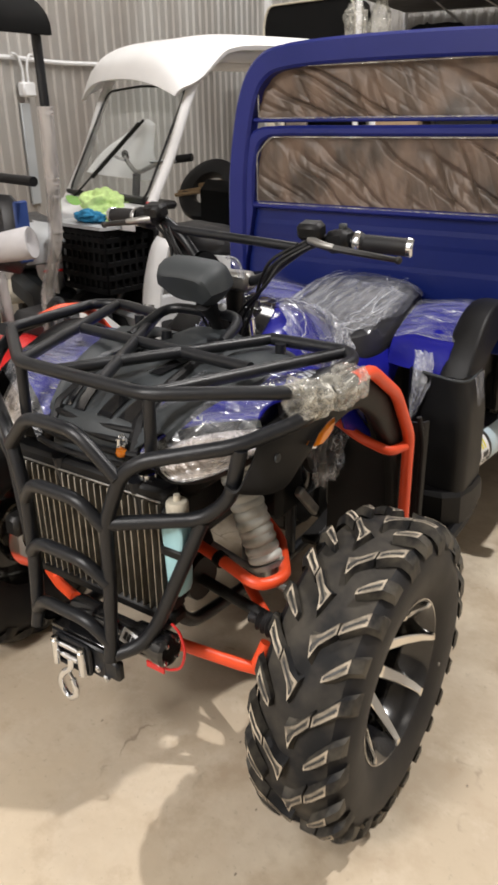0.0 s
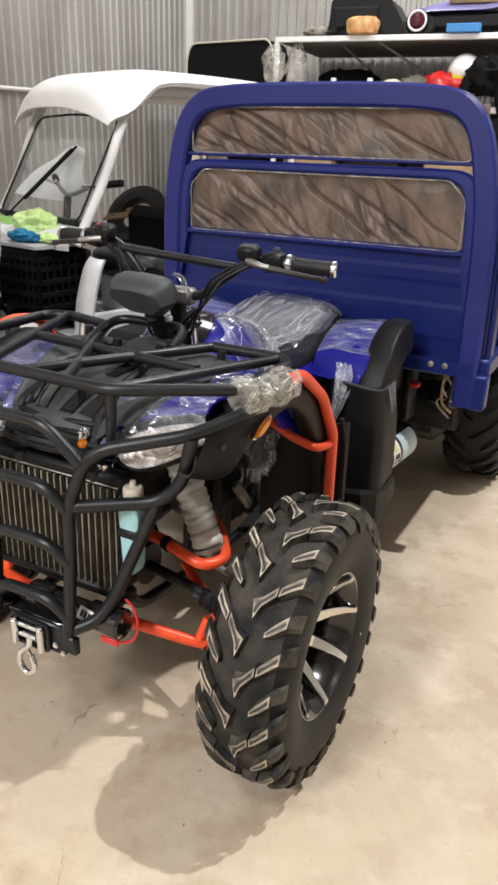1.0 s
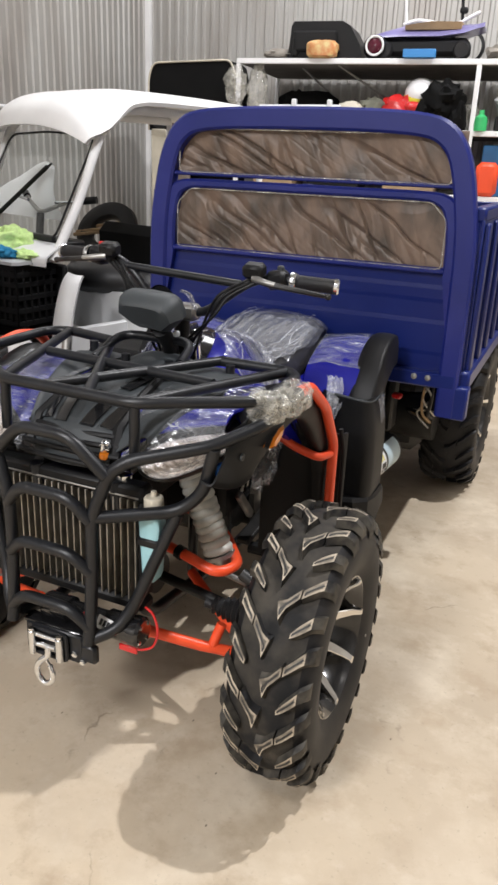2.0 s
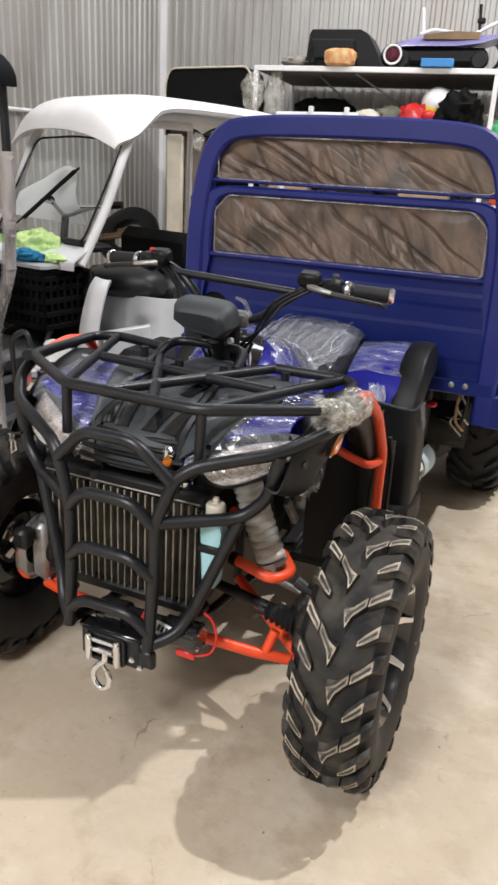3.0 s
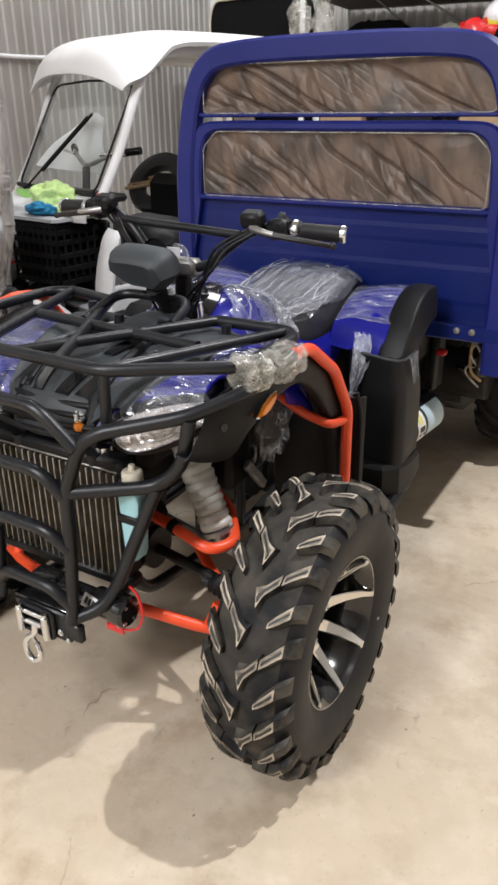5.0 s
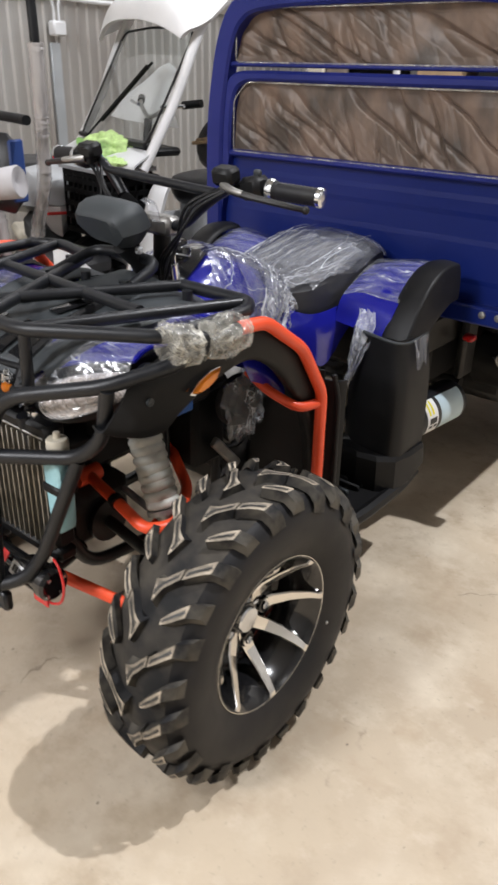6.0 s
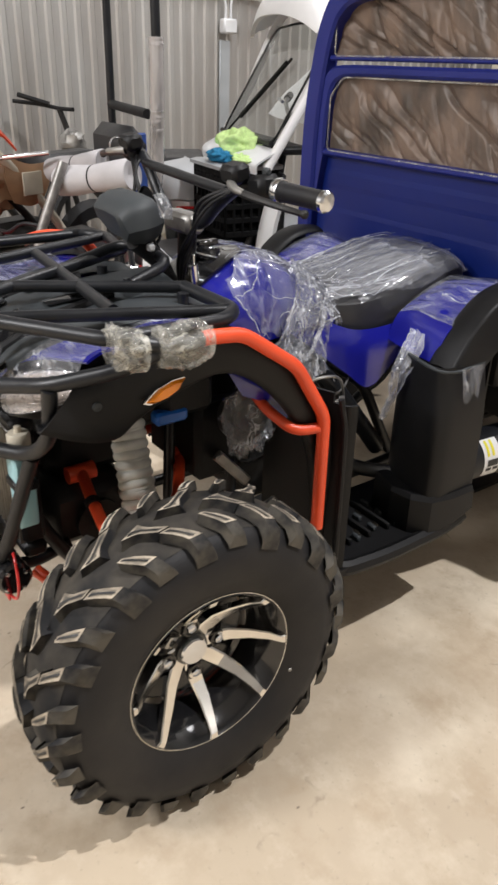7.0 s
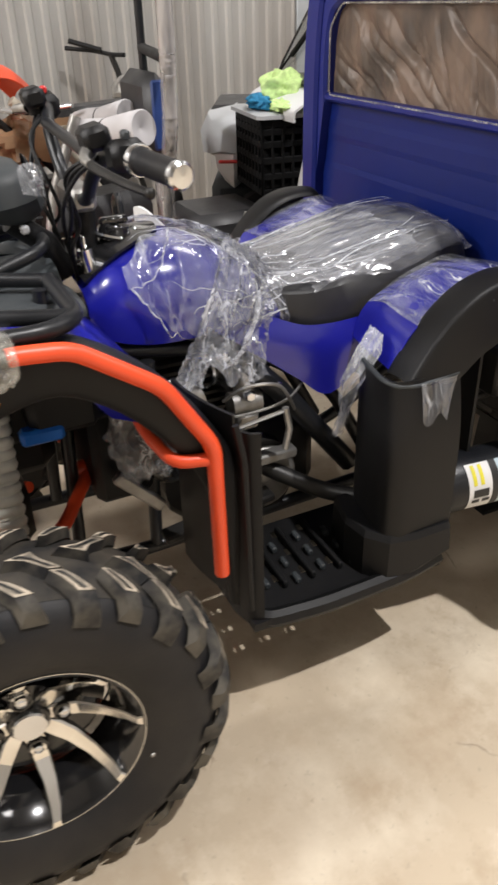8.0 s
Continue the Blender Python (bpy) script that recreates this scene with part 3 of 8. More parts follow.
    dish.lathe([(rim - 0.033, o - 0.100), (0.09, o - 0.112), (0.066, o - 0.100), (0.060, o - 0.088), (0.0, o - 0.088)], TO_X, 32)
    part("rim", dish, RIM_BLACK, wheel, "gloss black dished rim")
    part("rim_lip", Mesh().lathe([(rim - 0.0005, o - 0.0005), (rim + 0.0005, o + 0.0012), (rim + 0.0015, o + 0.0012), (rim + 0.0025, o - 0.001)], TO_X, 64), ALLOY, wheel, "machined bright lip")
    for k in range(spokes):
        w = radians(1) - 2 * math.pi * k / spokes
        loops = []
        for r, h, wd, swirl in ((0.022, o - 0.078, 0.0125, 0.0), (0.045, o - 0.073, 0.0150, 0.03), (0.072, o - 0.062, 0.0138, 0.06), (0.102, o - 0.040, 0.0112, 0.06), (0.130, o - 0.016, 0.0088, 0.03), (rim - 0.012, o - 0.001, 0.0070, 0.0), (rim - 0.004, o + 0.001, 0.0090, -0.01)):
            a = w + swirl
            d, e = V(0, math.cos(a), math.sin(a)), V(0, -math.sin(a), math.cos(a))
            cc = V(h, 0, 0) + d * r
            loops.append([cc + e * wd * 0.8 + V(-0.016, 0, 0), cc + e * wd, cc + e * wd * 0.8 + V(0.0025, 0, 0), cc - e * wd * 0.8 + V(0.0025, 0, 0), cc - e * wd, cc - e * wd * 0.8 + V(-0.016, 0, 0)])
        part("spoke", Mesh().loft(loops), ALLOY, wheel, "machined bright spoke", angle=14)
    part("hub", Mesh().lathe([(0.064, o - 0.092), (0.060, o - 0.084), (0.036, o - 0.080), (0.031, o - 0.068), (0.0, o - 0.067)], TO_X, 28), RIM_BLACK, wheel, "gloss black hub")
    part("hub_cap", Mesh().lathe([(0.026, o - 0.068), (0.0268, o - 0.062), (0.0245, o - 0.0595), (0.0, o - 0.0588)], TO_X, 28), CHROME, wheel, "flat bright hub cap")
    for k in range(4):
        a = radians(4 + 90 * k)
        seat_m = Matrix.Translation((o - 0.0675, 0.052 * math.cos(a), 0.052 * math.sin(a))) @ TO_X
        nut = part("lug_nut", Mesh().lathe([(0.0165, -0.004), (0.0165, 0.0035), (0.0135, 0.0042), (0.0125, 0.0005), (0.0090, 0.0005)], seat_m, 18), RIM_BLACK, wheel, "lug nut in a dark recess")
        part("nut_head", Mesh().lathe([(0.0088, 0.000), (0.0088, 0.007), (0.0068, 0.0085), (0.0055, 0.006), (0.0, 0.006)], seat_m, 6), CHROME, nut, "bright nut head")
    part("valve_mark", Mesh().lathe([(0.0, 0.003), (0.003, 0.002), (0.004, 0)], Matrix.Translation((half + 0.003, 0.157, -0.065)) @ TO_X, 10), CAST, wheel)
    return wheel


# ---- blue quad bike ----
quad = thing("quad_bike", "blue quad bike with black tube bumper, orange guards, film-wrapped seat", "quad bike")
AXLE_Y, TRACK = 0.0735, 0.498
make_wheel(quad, (TRACK, AXLE_Y, 0.302), 1)
make_wheel(quad, (-TRACK, AXLE_Y, 0.302), -1, turn0=0.25)


def both(points):
    return [[(s * x, y, z) for x, y, z in points] for s in (1, -1)]


# bumper of black tube
TR = 0.0135
for pts in both([(0.100, -0.200, 0.325), (0.100, -0.192, 0.36), (0.102, -0.180, 0.50), (0.104, -0.178, 0.615), (0.140, -0.166, 0.712), (0.172, -0.150, 0.738), (0.316, -0.070, 0.770), (0.385, 0.02, 0.800), (0.400, 0.09, 0.826)]):
    part("bumper_tube", Mesh().tube(pts, TR, 12, 0.03), BLACK_POWDER, quad)
for pts in both([(0.104, -0.178, 0.612), (0.250, -0.088, 0.622), (0.298, -0.070, 0.668), (0.318, -0.070, 0.765)]):
    part("bumper_tube", Mesh().tube(pts, TR, 12, 0.035), BLACK_POWDER, quad)
for pts in both([(0.248, -0.088, 0.618), (0.168, -0.130, 0.400), (0.145, -0.158, 0.352), (0.095, -0.196, 0.330)]):
    part("bumper_tube", Mesh().tube(pts, TR, 12, 0.03), BLACK_POWDER, quad)
for zz, lift, yy, ex in ((0.705, 0.075, -0.172, 0.136), (0.605, 0.048, -0.182, 0.102), (0.490, 0.040, -0.186, 0.102), (0.362, 0.042, -0.194, 0.100)):
    pts = [(-ex, yy, zz), (-0.060, yy - 0.012, zz + lift), (0.060, yy - 0.012, zz + lift), (ex, yy, zz)]
    part("bumper_tube", Mesh().tube(pts, TR * 0.95, 12, 0.03), BLACK_POWDER, quad)
for pts in both([(0.105, -0.178, 0.33), (0.10, -0.06, 0.30), (0.09, 0.02, 0.31)]):
    part("bumper_tube", Mesh().tube(pts, TR, 10, 0.02), BLACK_POWDER, quad)

# front rack
RZ, RR = 0.845, 0.0125
outer = [(-0.165, 0.300), (-0.315, 0.335), (-0.372, 0.300), (-0.368, 0.045), (-0.158, -0.108), (0.165, -0.118), (0.372, 0.020), (0.372, 0.225), (0.335, 0.268), (0.165, 0.266)]
part("rack_rail", Mesh().tube([(x, y, RZ) for x, y in outer], RR, 12, 0.03), BLACK_POWDER, quad)
for a, b in (((0.335, 0.262), (0.168, -0.110)), ((0.165, 0.266), (-0.060, -0.110)), ((-0.318, 0.332), (-0.160, -0.104)), ((-0.165, 0.300), (0.055, -0.110)), ((-0.225, 0.125), (0.235, 0.085))):
    part("rack_bar", Mesh().rod((*a, RZ), (*b, RZ), RR * 0.92, 12), BLACK_POWDER, quad)
part("rack_hoop", Mesh().tube([(-0.115, 0.150, 0.838), (-0.125, 0.290, 0.872), (0.080, 0.290, 0.872), (0.095, 0.190, 0.845)], RR * 0.9, 12, 0.05), BLACK_POWDER, quad)
for x, y, zb in ((0.165, -0.115, 0.735), (-0.158, -0.108, 0.735), (0.20, 0.24, 0.74), (-0.20, 0.27, 0.74), (-0.06, 0.2, 0.76), (0.06, 0.2, 0.76)):
    part("rack_post", Mesh().rod((x, y, zb), (x, y + 0.004, RZ), 0.011, 10), BLACK_POWDER, quad)
for s in (1, -1):
    part("rack_bracket", Mesh().tube([(s * 0.372, 0.03, RZ), (s * 0.395, 0.06, 0.838), (s * 0.402, 0.10, 0.828), (s * 0.402, 0.158, 0.832)], 0.0137, 12), BLACK_POWDER, quad)

# orange wheel guards
for s in (1, -1):
    top = [(0.402, 0.152, 0.832), (0.402, 0.175, 0.832), (0.400, 0.240, 0.825), (0.402, 0.358, 0.744)] if s > 0 else [(0.402, 0.140, 0.832), (0.398, 0.215, 0.846), (0.395, 0.300, 0.834), (0.397, 0.375, 0.748)]
    guard = Mesh().tube([(s * x, y, z) for x, y, z in top + [(0.408, 0.428, 0.630), (0.408, 0.430, 0.378)]], 0.0128, 14, 0.022)
    guard.tube([(s * 0.406, 0.428, 0.606), (s * 0.392, 0.368, 0.608), (s * 0.330, 0.346, 0.636), (s * 0.275, 0.342, 0.668)], 0.0108, 12, 0.022)
    part("wheel_guard", guard, ORANGE, quad, "orange tubular guard beside the fender")
    if s < 0:
        continue
    for axis, seed in (([(0.374, 0.008, 0.836), (0.384, 0.030, 0.833), (0.393, 0.058, 0.830)], 0.0), ([(0.397, 0.078, 0.828), (0.402, 0.115, 0.829), (0.402, 0.168, 0.832)], 4.0)):
        sleeve = []
        axis = spline(axis, 12)
        for i, c in enumerate(axis):
            u = i / (len(axis) - 1)
            r = 0.021 + 0.013 * math.sin(math.pi * (0.12 + 0.76 * u))
            sleeve.append([c + V(math.cos(w), 0.0, math.sin(w)) * (r + 0.010 * noise.noise(Vector((2.2 * math.cos(w), 2.2 * math.sin(w), 4 * u + seed))) + 0.009 * abs(noise.noise(Vector((6 * math.cos(w), 6 * math.sin(w), 13 * u + seed))))) for w in [2 * math.pi * k / 40 for k in range(40)]])
        part("joint_wrap", Mesh().loft(sleeve), FILM_WRAP, quad, "crumpled clear film bound round the tube joint", angle=60)


# body shells
def shell(ctrl, name, material, thick=0.004, sides=(1, -1), label="", per=5):
    rows = smooth_grid(ctrl, per, per)
    for s in sides:
        r = rows if s > 0 else mirror(rows)
        part(name, Mesh().sheet(r, thick), material, quad, label)


# front fender, blue, from the hood out to the black edge
BLUE_FENDER = [
    [(0.120, -0.090, 0.716), (0.168, -0.068, 0.757), (0.230, -0.040, 0.780), (0.310, 0.000, 0.790)],
    [(0.114, -0.025, 0.780), (0.172, -0.006, 0.794), (0.238, 0.014, 0.802), (0.310, 0.035, 0.804)],
    [(0.115, 0.060, 0.800), (0.180, 0.070, 0.806), (0.245, 0.080, 0.805), (0.315, 0.090, 0.802)],
    [(0.115, 0.160, 0.806), (0.180, 0.170, 0.812), (0.245, 0.180, 0.814), (0.318, 0.180, 0.812)],
    [(0.115, 0.250, 0.796), (0.180, 0.262, 0.800), (0.245, 0.268, 0.800), (0.318, 0.265, 0.798)],
    [(0.115, 0.330, 0.745), (0.180, 0.335, 0.745), (0.245, 0.345, 0.738), (0.318, 0.345, 0.735)],
    [(0.120, 0.395, 0.640), (0.180, 0.400, 0.640), (0.245, 0.405, 0.640), (0.318, 0.408, 0.640)],
]
shell(BLUE_FENDER, "front_fender", BLUE_GLOSS, 0.005, label="glossy blue front fender")
FENDER_FILM = [[(x + 0.002, y - 0.003, z + 0.0115 + 0.004 * math.sin(9 * x + 31 * y)) for x, y, z in r] for r in BLUE_FENDER[:4]]
FENDER_FILM.insert(0, [(x + 0.004, y - 0.022, z - 0.034) for x, y, z in FENDER_FILM[0]])
shell(FENDER_FILM, "fender_film", FILM_FENDER, 0.0006, label="clear protective film stretched over the fender", per=8)
# black edge of the fender: crown, outer face and lower lip
EDGE = [((-0.028, 0.770), (-0.094, 0.700), 0.330), ((0.000, 0.777), (-0.052, 0.681), 0.340), ((0.028, 0.784), (-0.008, 0.668), 0.348), ((0.055, 0.790), (0.030, 0.671), 0.354), ((0.085, 0.798), (0.064, 0.699), 0.360), ((0.150, 0.812), (0.140, 0.738), 0.372), ((0.240, 0.812), (0.220, 0.756), 0.384),
        ((0.340, 0.752), (0.300, 0.712), 0.388), ((0.420, 0.662), (0.372, 0.632), 0.388), ((0.475, 0.560), (0.425, 0.540), 0.388), ((0.500, 0.420), (0.452, 0.410), 0.385), ((0.505, 0.270), (0.462, 0.270), 0.380)]
crown = [[(x - min(0.078, 0.012 + 0.9 * max(0, y0 - 0.022)), y0 + 0.006, z0 - 0.002), (x - min(0.040, 0.006 + 0.45 * max(0, y0 - 0.022)), y0, z0 + 0.010), (x - 0.008, y0, z0 + 0.004), (x, 0.75 * y0 + 0.25 * y1, 0.75 * z0 + 0.25 * z1), (x, 0.3 * y0 + 0.7 * y1, 0.3 * z0 + 0.7 * z1), (x - 0.006, y1, z1), (x - 0.03, y1 + 0.004, z1 + 0.004)] for (y0, z0), (y1, z1), x in EDGE]
shell(crown, "fender_edge", BLACK_PLASTIC, 0.004, label="matt black fender edge", per=4)
# inner splash panel behind the front wheel
for s in (1, -1):
    part("splash_panel", Mesh().sheet(smooth_grid([[(s * 0.215, 0.432, z), (s * 0.27, 0.436, z), (s * 0.33, 0.450, z), (s * 0.385, 0.470, z)] for z in (0.66, 0.52, 0.40, 0.28)], 3, 4), 0.006), BLACK_PLASTIC, quad, "black splash panel")
    part("splash_rib", Mesh().tube([(s * 0.415, 0.462, 0.66), (s * 0.425, 0.470, 0.60), (s * 0.425, 0.475, 0.29)], 0.006, 8, 0.02), BLACK_PLASTIC, quad)

# hood of dark grey plastic with raised ribs
HOOD = [
    [(-0.092, -0.098, 0.690), (-0.050, -0.114, 0.688), (0.0, -0.120, 0.688), (0.050, -0.114, 0.688), (0.092, -0.098, 0.690)],
    [(-0.100, -0.076, 0.742), (-0.055, -0.086, 0.754), (0.0, -0.090, 0.758), (0.055, -0.086, 0.754), (0.100, -0.076, 0.742)],
    [(-0.116, 0.016, 0.786), (-0.060, 0.008, 0.800), (0.0, 0.006, 0.804), (0.060, 0.008, 0.800), (0.116, 0.016, 0.786)],
    [(-0.120, 0.150, 0.800), (-0.060, 0.150, 0.818), (0.0, 0.150, 0.822), (0.060, 0.150, 0.818), (0.120, 0.150, 0.800)],
    [(-0.115, 0.300, 0.800), (-0.055, 0.300, 0.826), (0.0, 0.300, 0.830), (0.055, 0.300, 0.826), (0.115, 0.300, 0.800)],
]
shell(HOOD, "hood", GREY_PLASTIC, 0.006, sides=(1,), label="dark grey plastic hood")
hood_grid = smooth_grid(HOOD, 6, 6)
for s, outer_x in ((1, (0.172, 0.200, 0.232, 0.238, 0.218, 0.190)), (-1, (0.108, 0.128, 0.155, 0.185, 0.225, 0.245))):
    flare = []
    for (x0, y0, z0), (dy, zm, z1), x1 in zip(((0.086, -0.104, 0.702), (0.096, -0.072, 0.752), (0.112, 0.016, 0.796), (0.116, 0.100, 0.812), (0.112, 0.200, 0.820), (0.108, 0.300, 0.812)), ((0.016, 0.738, 0.766), (0.042, 0.786, 0.803), (0.030, 0.814, 0.818), (0.020, 0.822, 0.823), (0.035, 0.824, 0.823), (0.010, 0.814, 0.802)), outer_x):
        flare.append([(s * x0, y0, z0), (s * (x0 + x1) / 2, y0 + dy / 2, zm), (s * x1, y0 + dy, z1), (s * (x1 + 0.004), y0 + dy, z1 - 0.014)])
    part("hood_flare", Mesh().sheet(smooth_grid(flare, 4, 4), 0.003), GREY_PLASTIC, quad, "dark grey side flare of the hood")


def on_hood(u, v, lift):
    """A point over the hood; u runs from the nose back, v across."""
    i, j = u * (len(hood_grid) - 1), v * (len(hood_grid[0]) - 1)
    a, b = int(min(i, len(hood_grid) - 2)), int(min(j, len(hood_grid[0]) - 2))
    i, j = i - a, j - b
    p = (1 - i) * (1 - j) * hood_grid[a][b] + i * (1 - j) * hood_grid[a + 1][b] + (1 - i) * j * hood_grid[a][b + 1] + i * j * hood_grid[a + 1][b + 1]
    return p + V(0, -0.4 * lift, lift)


for s in (1, -1):
    part("hood_rib", Mesh().tube([(s * 0.104, -0.092, 0.715), (s * 0.100, -0.068, 0.762), (s * 0.092, 0.030, 0.803), (s * 0.075, 0.160, 0.826)], [0.017, 0.014, 0.012, 0.009], 8), BLACK_PLASTIC, quad)
    for v0, wide, u0, u1, skew in ((0.575, 0.135, 0.26, 0.47, 0.05), (0.77, 0.125, 0.28, 0.50, 0.05), (0.66, 0.10, 0.56, 0.76, 0.05)):
        rows = [[on_hood(u0 + (u1 - u0) * k / 5, 0.5 + s * (v0 - 0.5 + skew * k / 5 + wide * j / 4), 0.0098) for j in range(5)] for k in range(6)]
        part("hood_slot", Mesh().sheet(rows, 0.002), RIM_BLACK, quad, "black slot in the hood")
        part("slot_lip", Mesh().tube([rows[k][0 if s > 0 else 4] for k in range(6)], 0.0032, 6), GREY_PLASTIC, quad)

bulb_bag = part("pilot_lamp", Mesh().blob((0.092, -0.108, 0.738), (0.022, 0.020, 0.026), 0.5, 5, 2, 10), CHROME, quad, "small bright pilot lamp")
part("lamp_base", Mesh().lathe([(0.0, 0.008), (0.009, 0.007), (0.011, 0.0), (0.009, -0.006), (0.0, -0.007)], pose(0.090, -0.110, 0.719), 14), AMBER, bulb_bag, "amber lamp base")
for k in range(4):
    z, y = 0.700 + 0.017 * k, -0.134 + 0.013 * k
    part("nose_slat", Mesh().tube([(-0.120, y + 0.020, z), (-0.060, y + 0.003, z + 0.002), (0.060, y + 0.003, z + 0.002), (0.120, y + 0.020, z)], 0.0062, 8, 0.03), BLACK_PLASTIC, quad)
# headlights
LAMP_RING = [(0.030, 0.002, 0.000), (0.058, 0.008, 0.024), (0.100, 0.026, 0.040), (0.160, 0.066, 0.048), (0.210, 0.112, 0.042), (0.192, 0.070, 0.014), (0.150, 0.020, -0.012), (0.090, -0.004, -0.032), (0.045, -0.008, -0.024)]
for s in (1, -1):
    def ring(scale, push):
        c = V(0.128, 0.045, 0.010)
        scale = scale * 0.96
        return spline([V(s, 1, 1) * (V(0.128, -0.088, 0.722) + c + (V(*p) + V(0, 0.45 * p[2], 0) - c) * scale + V(0.25, -1, 0.55) * push) for p in LAMP_RING], 4, True)
    housing = part("headlight", Mesh().loft([ring(1.04, -0.030), ring(1.06, 0.0), ring(1.03, 0.006), ring(0.97, 0.004), ring(0.9, -0.012)]), BLACK_PLASTIC, quad, "clear headlight in a black bezel")
    part("reflector", Mesh().loft([ring(0.97 - 0.085 * k, 0.003 if k % 2 else -0.004) for k in range(11)]), LAMP_SILVER, housing, "silvered ribbed reflector", angle=4)
    part("lens", Mesh().loft([ring(0.98, 0.005), ring(0.7, 0.013), ring(0.3, 0.016)]), FILM_LAMP, housing, "lens under creased film")
    amber = Mesh()
    amber.loft([[V(s, 1, 1) * (V(0.3735 + d, 0.104, 0.744) + V(0.0, a * sz * 0.037, b * sz * 0.0115 + a * sz * 0.010)) for a, b in ((-1, -0.2), (-0.4, 0.8), (0.4, 1.0), (1, 0.6), (0.7, -0.5), (0, -1), (-0.7, -0.8))] for d, sz in ((-0.02, 1.0), (0.005, 1.0), (0.011, 0.75))])
    part("turn_signal", amber, AMBER, quad, "amber turn signal with a chrome back")
    part("signal_bezel", Mesh().loft([[V(s, 1, 1) * (V(0.366 + d, 0.104, 0.744) + V(0.0, a * sz * 0.0395 - 0.003, b * sz * 0.0128 + a * sz * 0.0108)) for a, b in ((-1, -0.2), (-0.4, 0.8), (0.4, 1.0), (1, 0.6), (0.7, -0.5), (0, -1), (-0.7, -0.8))] for d, sz in ((0, 0.9), (0.012, 1.0))]), CHROME, quad)

# radiator with fins
rad = part("radiator", Mesh().box((-0.032, -0.060, 0.51), (0.37, 0.012, 0.26), 0.002), BLACK_PLASTIC, quad, "finned radiator behind the bumper")
for c, size in (((-0.032, -0.075, 0.640), (0.41, 0.045, 0.035)), ((-0.226, -0.075, 0.508), (0.022, 0.045, 0.228)), ((0.164, -0.075, 0.508), (0.018, 0.045, 0.228)), ((-0.032, -0.075, 0.375), (0.41, 0.045, 0.03))):
    part("radiator_tank", Mesh().box(c, size, 0.008), BLACK_PLASTIC, rad)
for i in range(22):
    part("fin", Mesh().box((-0.212 + 0.0174 * i, -0.088, 0.508), (0.0036, 0.024, 0.238), 0.001), FIN, rad)
part("top_trim", Mesh().box((-0.032, -0.099, 0.634), (0.39, 0.003, 0.004), 0.001), CAST, rad)
part("radiator_cap", Mesh().lathe([(0.018, 0), (0.018, 0.012), (0.012, 0.016), (0.0, 0.016)], pose(0.11, -0.07, 0.657), 12), CHROME, rad)
tank_b = part("coolant_bottle", Mesh().loft([[(0.192 + x * w, -0.092 + y * 0.018, z) for x, y in ((-1, -0.8), (-0.8, -1), (0.8, -1), (1, -0.8), (1, 0.8), (0.8, 1), (-0.8, 1), (-1, 0.8))] for z, w in ((0.455, 0.012), (0.47, 0.017), (0.585, 0.024), (0.602, 0.020), (0.612, 0.013))]), COOLANT, quad, "pale blue coolant bottle")
part("cap", Mesh().lathe([(0.019, 0.004), (0.0205, 0.008), (0.0205, 0.028), (0.018, 0.032), (0.007, 0.033), (0.006, 0.044), (0.0, 0.045)], pose(0.194, -0.090, 0.612), 16), CREAM, tank_b, "cream cap")
part("strap", Mesh().box((0.192, -0.092, 0.545), (0.054, 0.044, 0.020), 0.004), BLACK_PLASTIC, tank_b)

# winch
winch = part("winch", Mesh().lathe([(0.0, -0.12), (0.026, -0.118), (0.031, -0.11), (0.031, -0.050), (0.024, -0.046), (0.024, 0.046), (0.031, 0.050), (0.031, 0.110), (0.034, 0.112), (0.034, 0.130), (0.028, 0.136), (0.0, 0.136)], pose(0.055, -0.128, 0.338) @ TO_X, 24).box((0.0, -0.155, 0.312), (0.19, 0.035, 0.012), 0.003), RIM_BLACK, quad, "gloss black electric winch")
part("winch_plate", Mesh().box((0.0, -0.186, 0.290), (0.150, 0.008, 0.070), 0.006).box((0.088, -0.180, 0.286), (0.040, 0.020, 0.045), 0.006), BLACK_POWDER, winch)
for x, z in ((0.058, 0.282), (0.078, 0.268)):
    part("plate_bolt", Mesh().lathe([(0.008, 0), (0.008, 0.006), (0.005, 0.009), (0.0, 0.009)], pose(x, -0.190, z, 90, 0, 0), 6), CHROME, winch)
for k in range(4):
    part("cover_bolt", Mesh().lathe([(0.0045, 0), (0.0045, 0.004), (0.0, 0.005)], pose(0.190, -0.128 + 0.024 * math.cos(0.6 + k * math.pi / 2), 0.338 + 0.024 * math.sin(0.6 + k * math.pi / 2)) @ TO_X, 6), CHROME, winch)
SLANT = Matrix.Translation((0.116, -0.157, 0.352)) @ Matrix.Rotation(radians(-28), 4, "X") @ Matrix.Rotation(radians(10), 4, "Y")
part("winch_label", Mesh().box((0, 0, 0), (0.050, 0.003, 0.028), 0.001, SLANT), LABEL_WHITE, winch, "white label with black print")
for i in range(4):
    part("label_print", Mesh().box((-0.0140 + 0.0094 * i, -0.0022, 0.001), (0.0066, 0.002, 0.014), 0.0005, SLANT), LABEL_BLACK, winch)
part("winch_label", Mesh().box((-0.052, -0.001, 0.006), (0.020, 0.003, 0.022), 0.001, SLANT), RED, winch, "small red label")
fair = part("fairlead", Mesh().tube([(-0.050, -0.196, 0.322), (0.038, -0.196, 0.322), (0.038, -0.196, 0.260), (-0.050, -0.196, 0.260)], 0.0055, 8, 0.008, closed=True), BLACK_POWDER, quad, "roller fairlead of the winch")
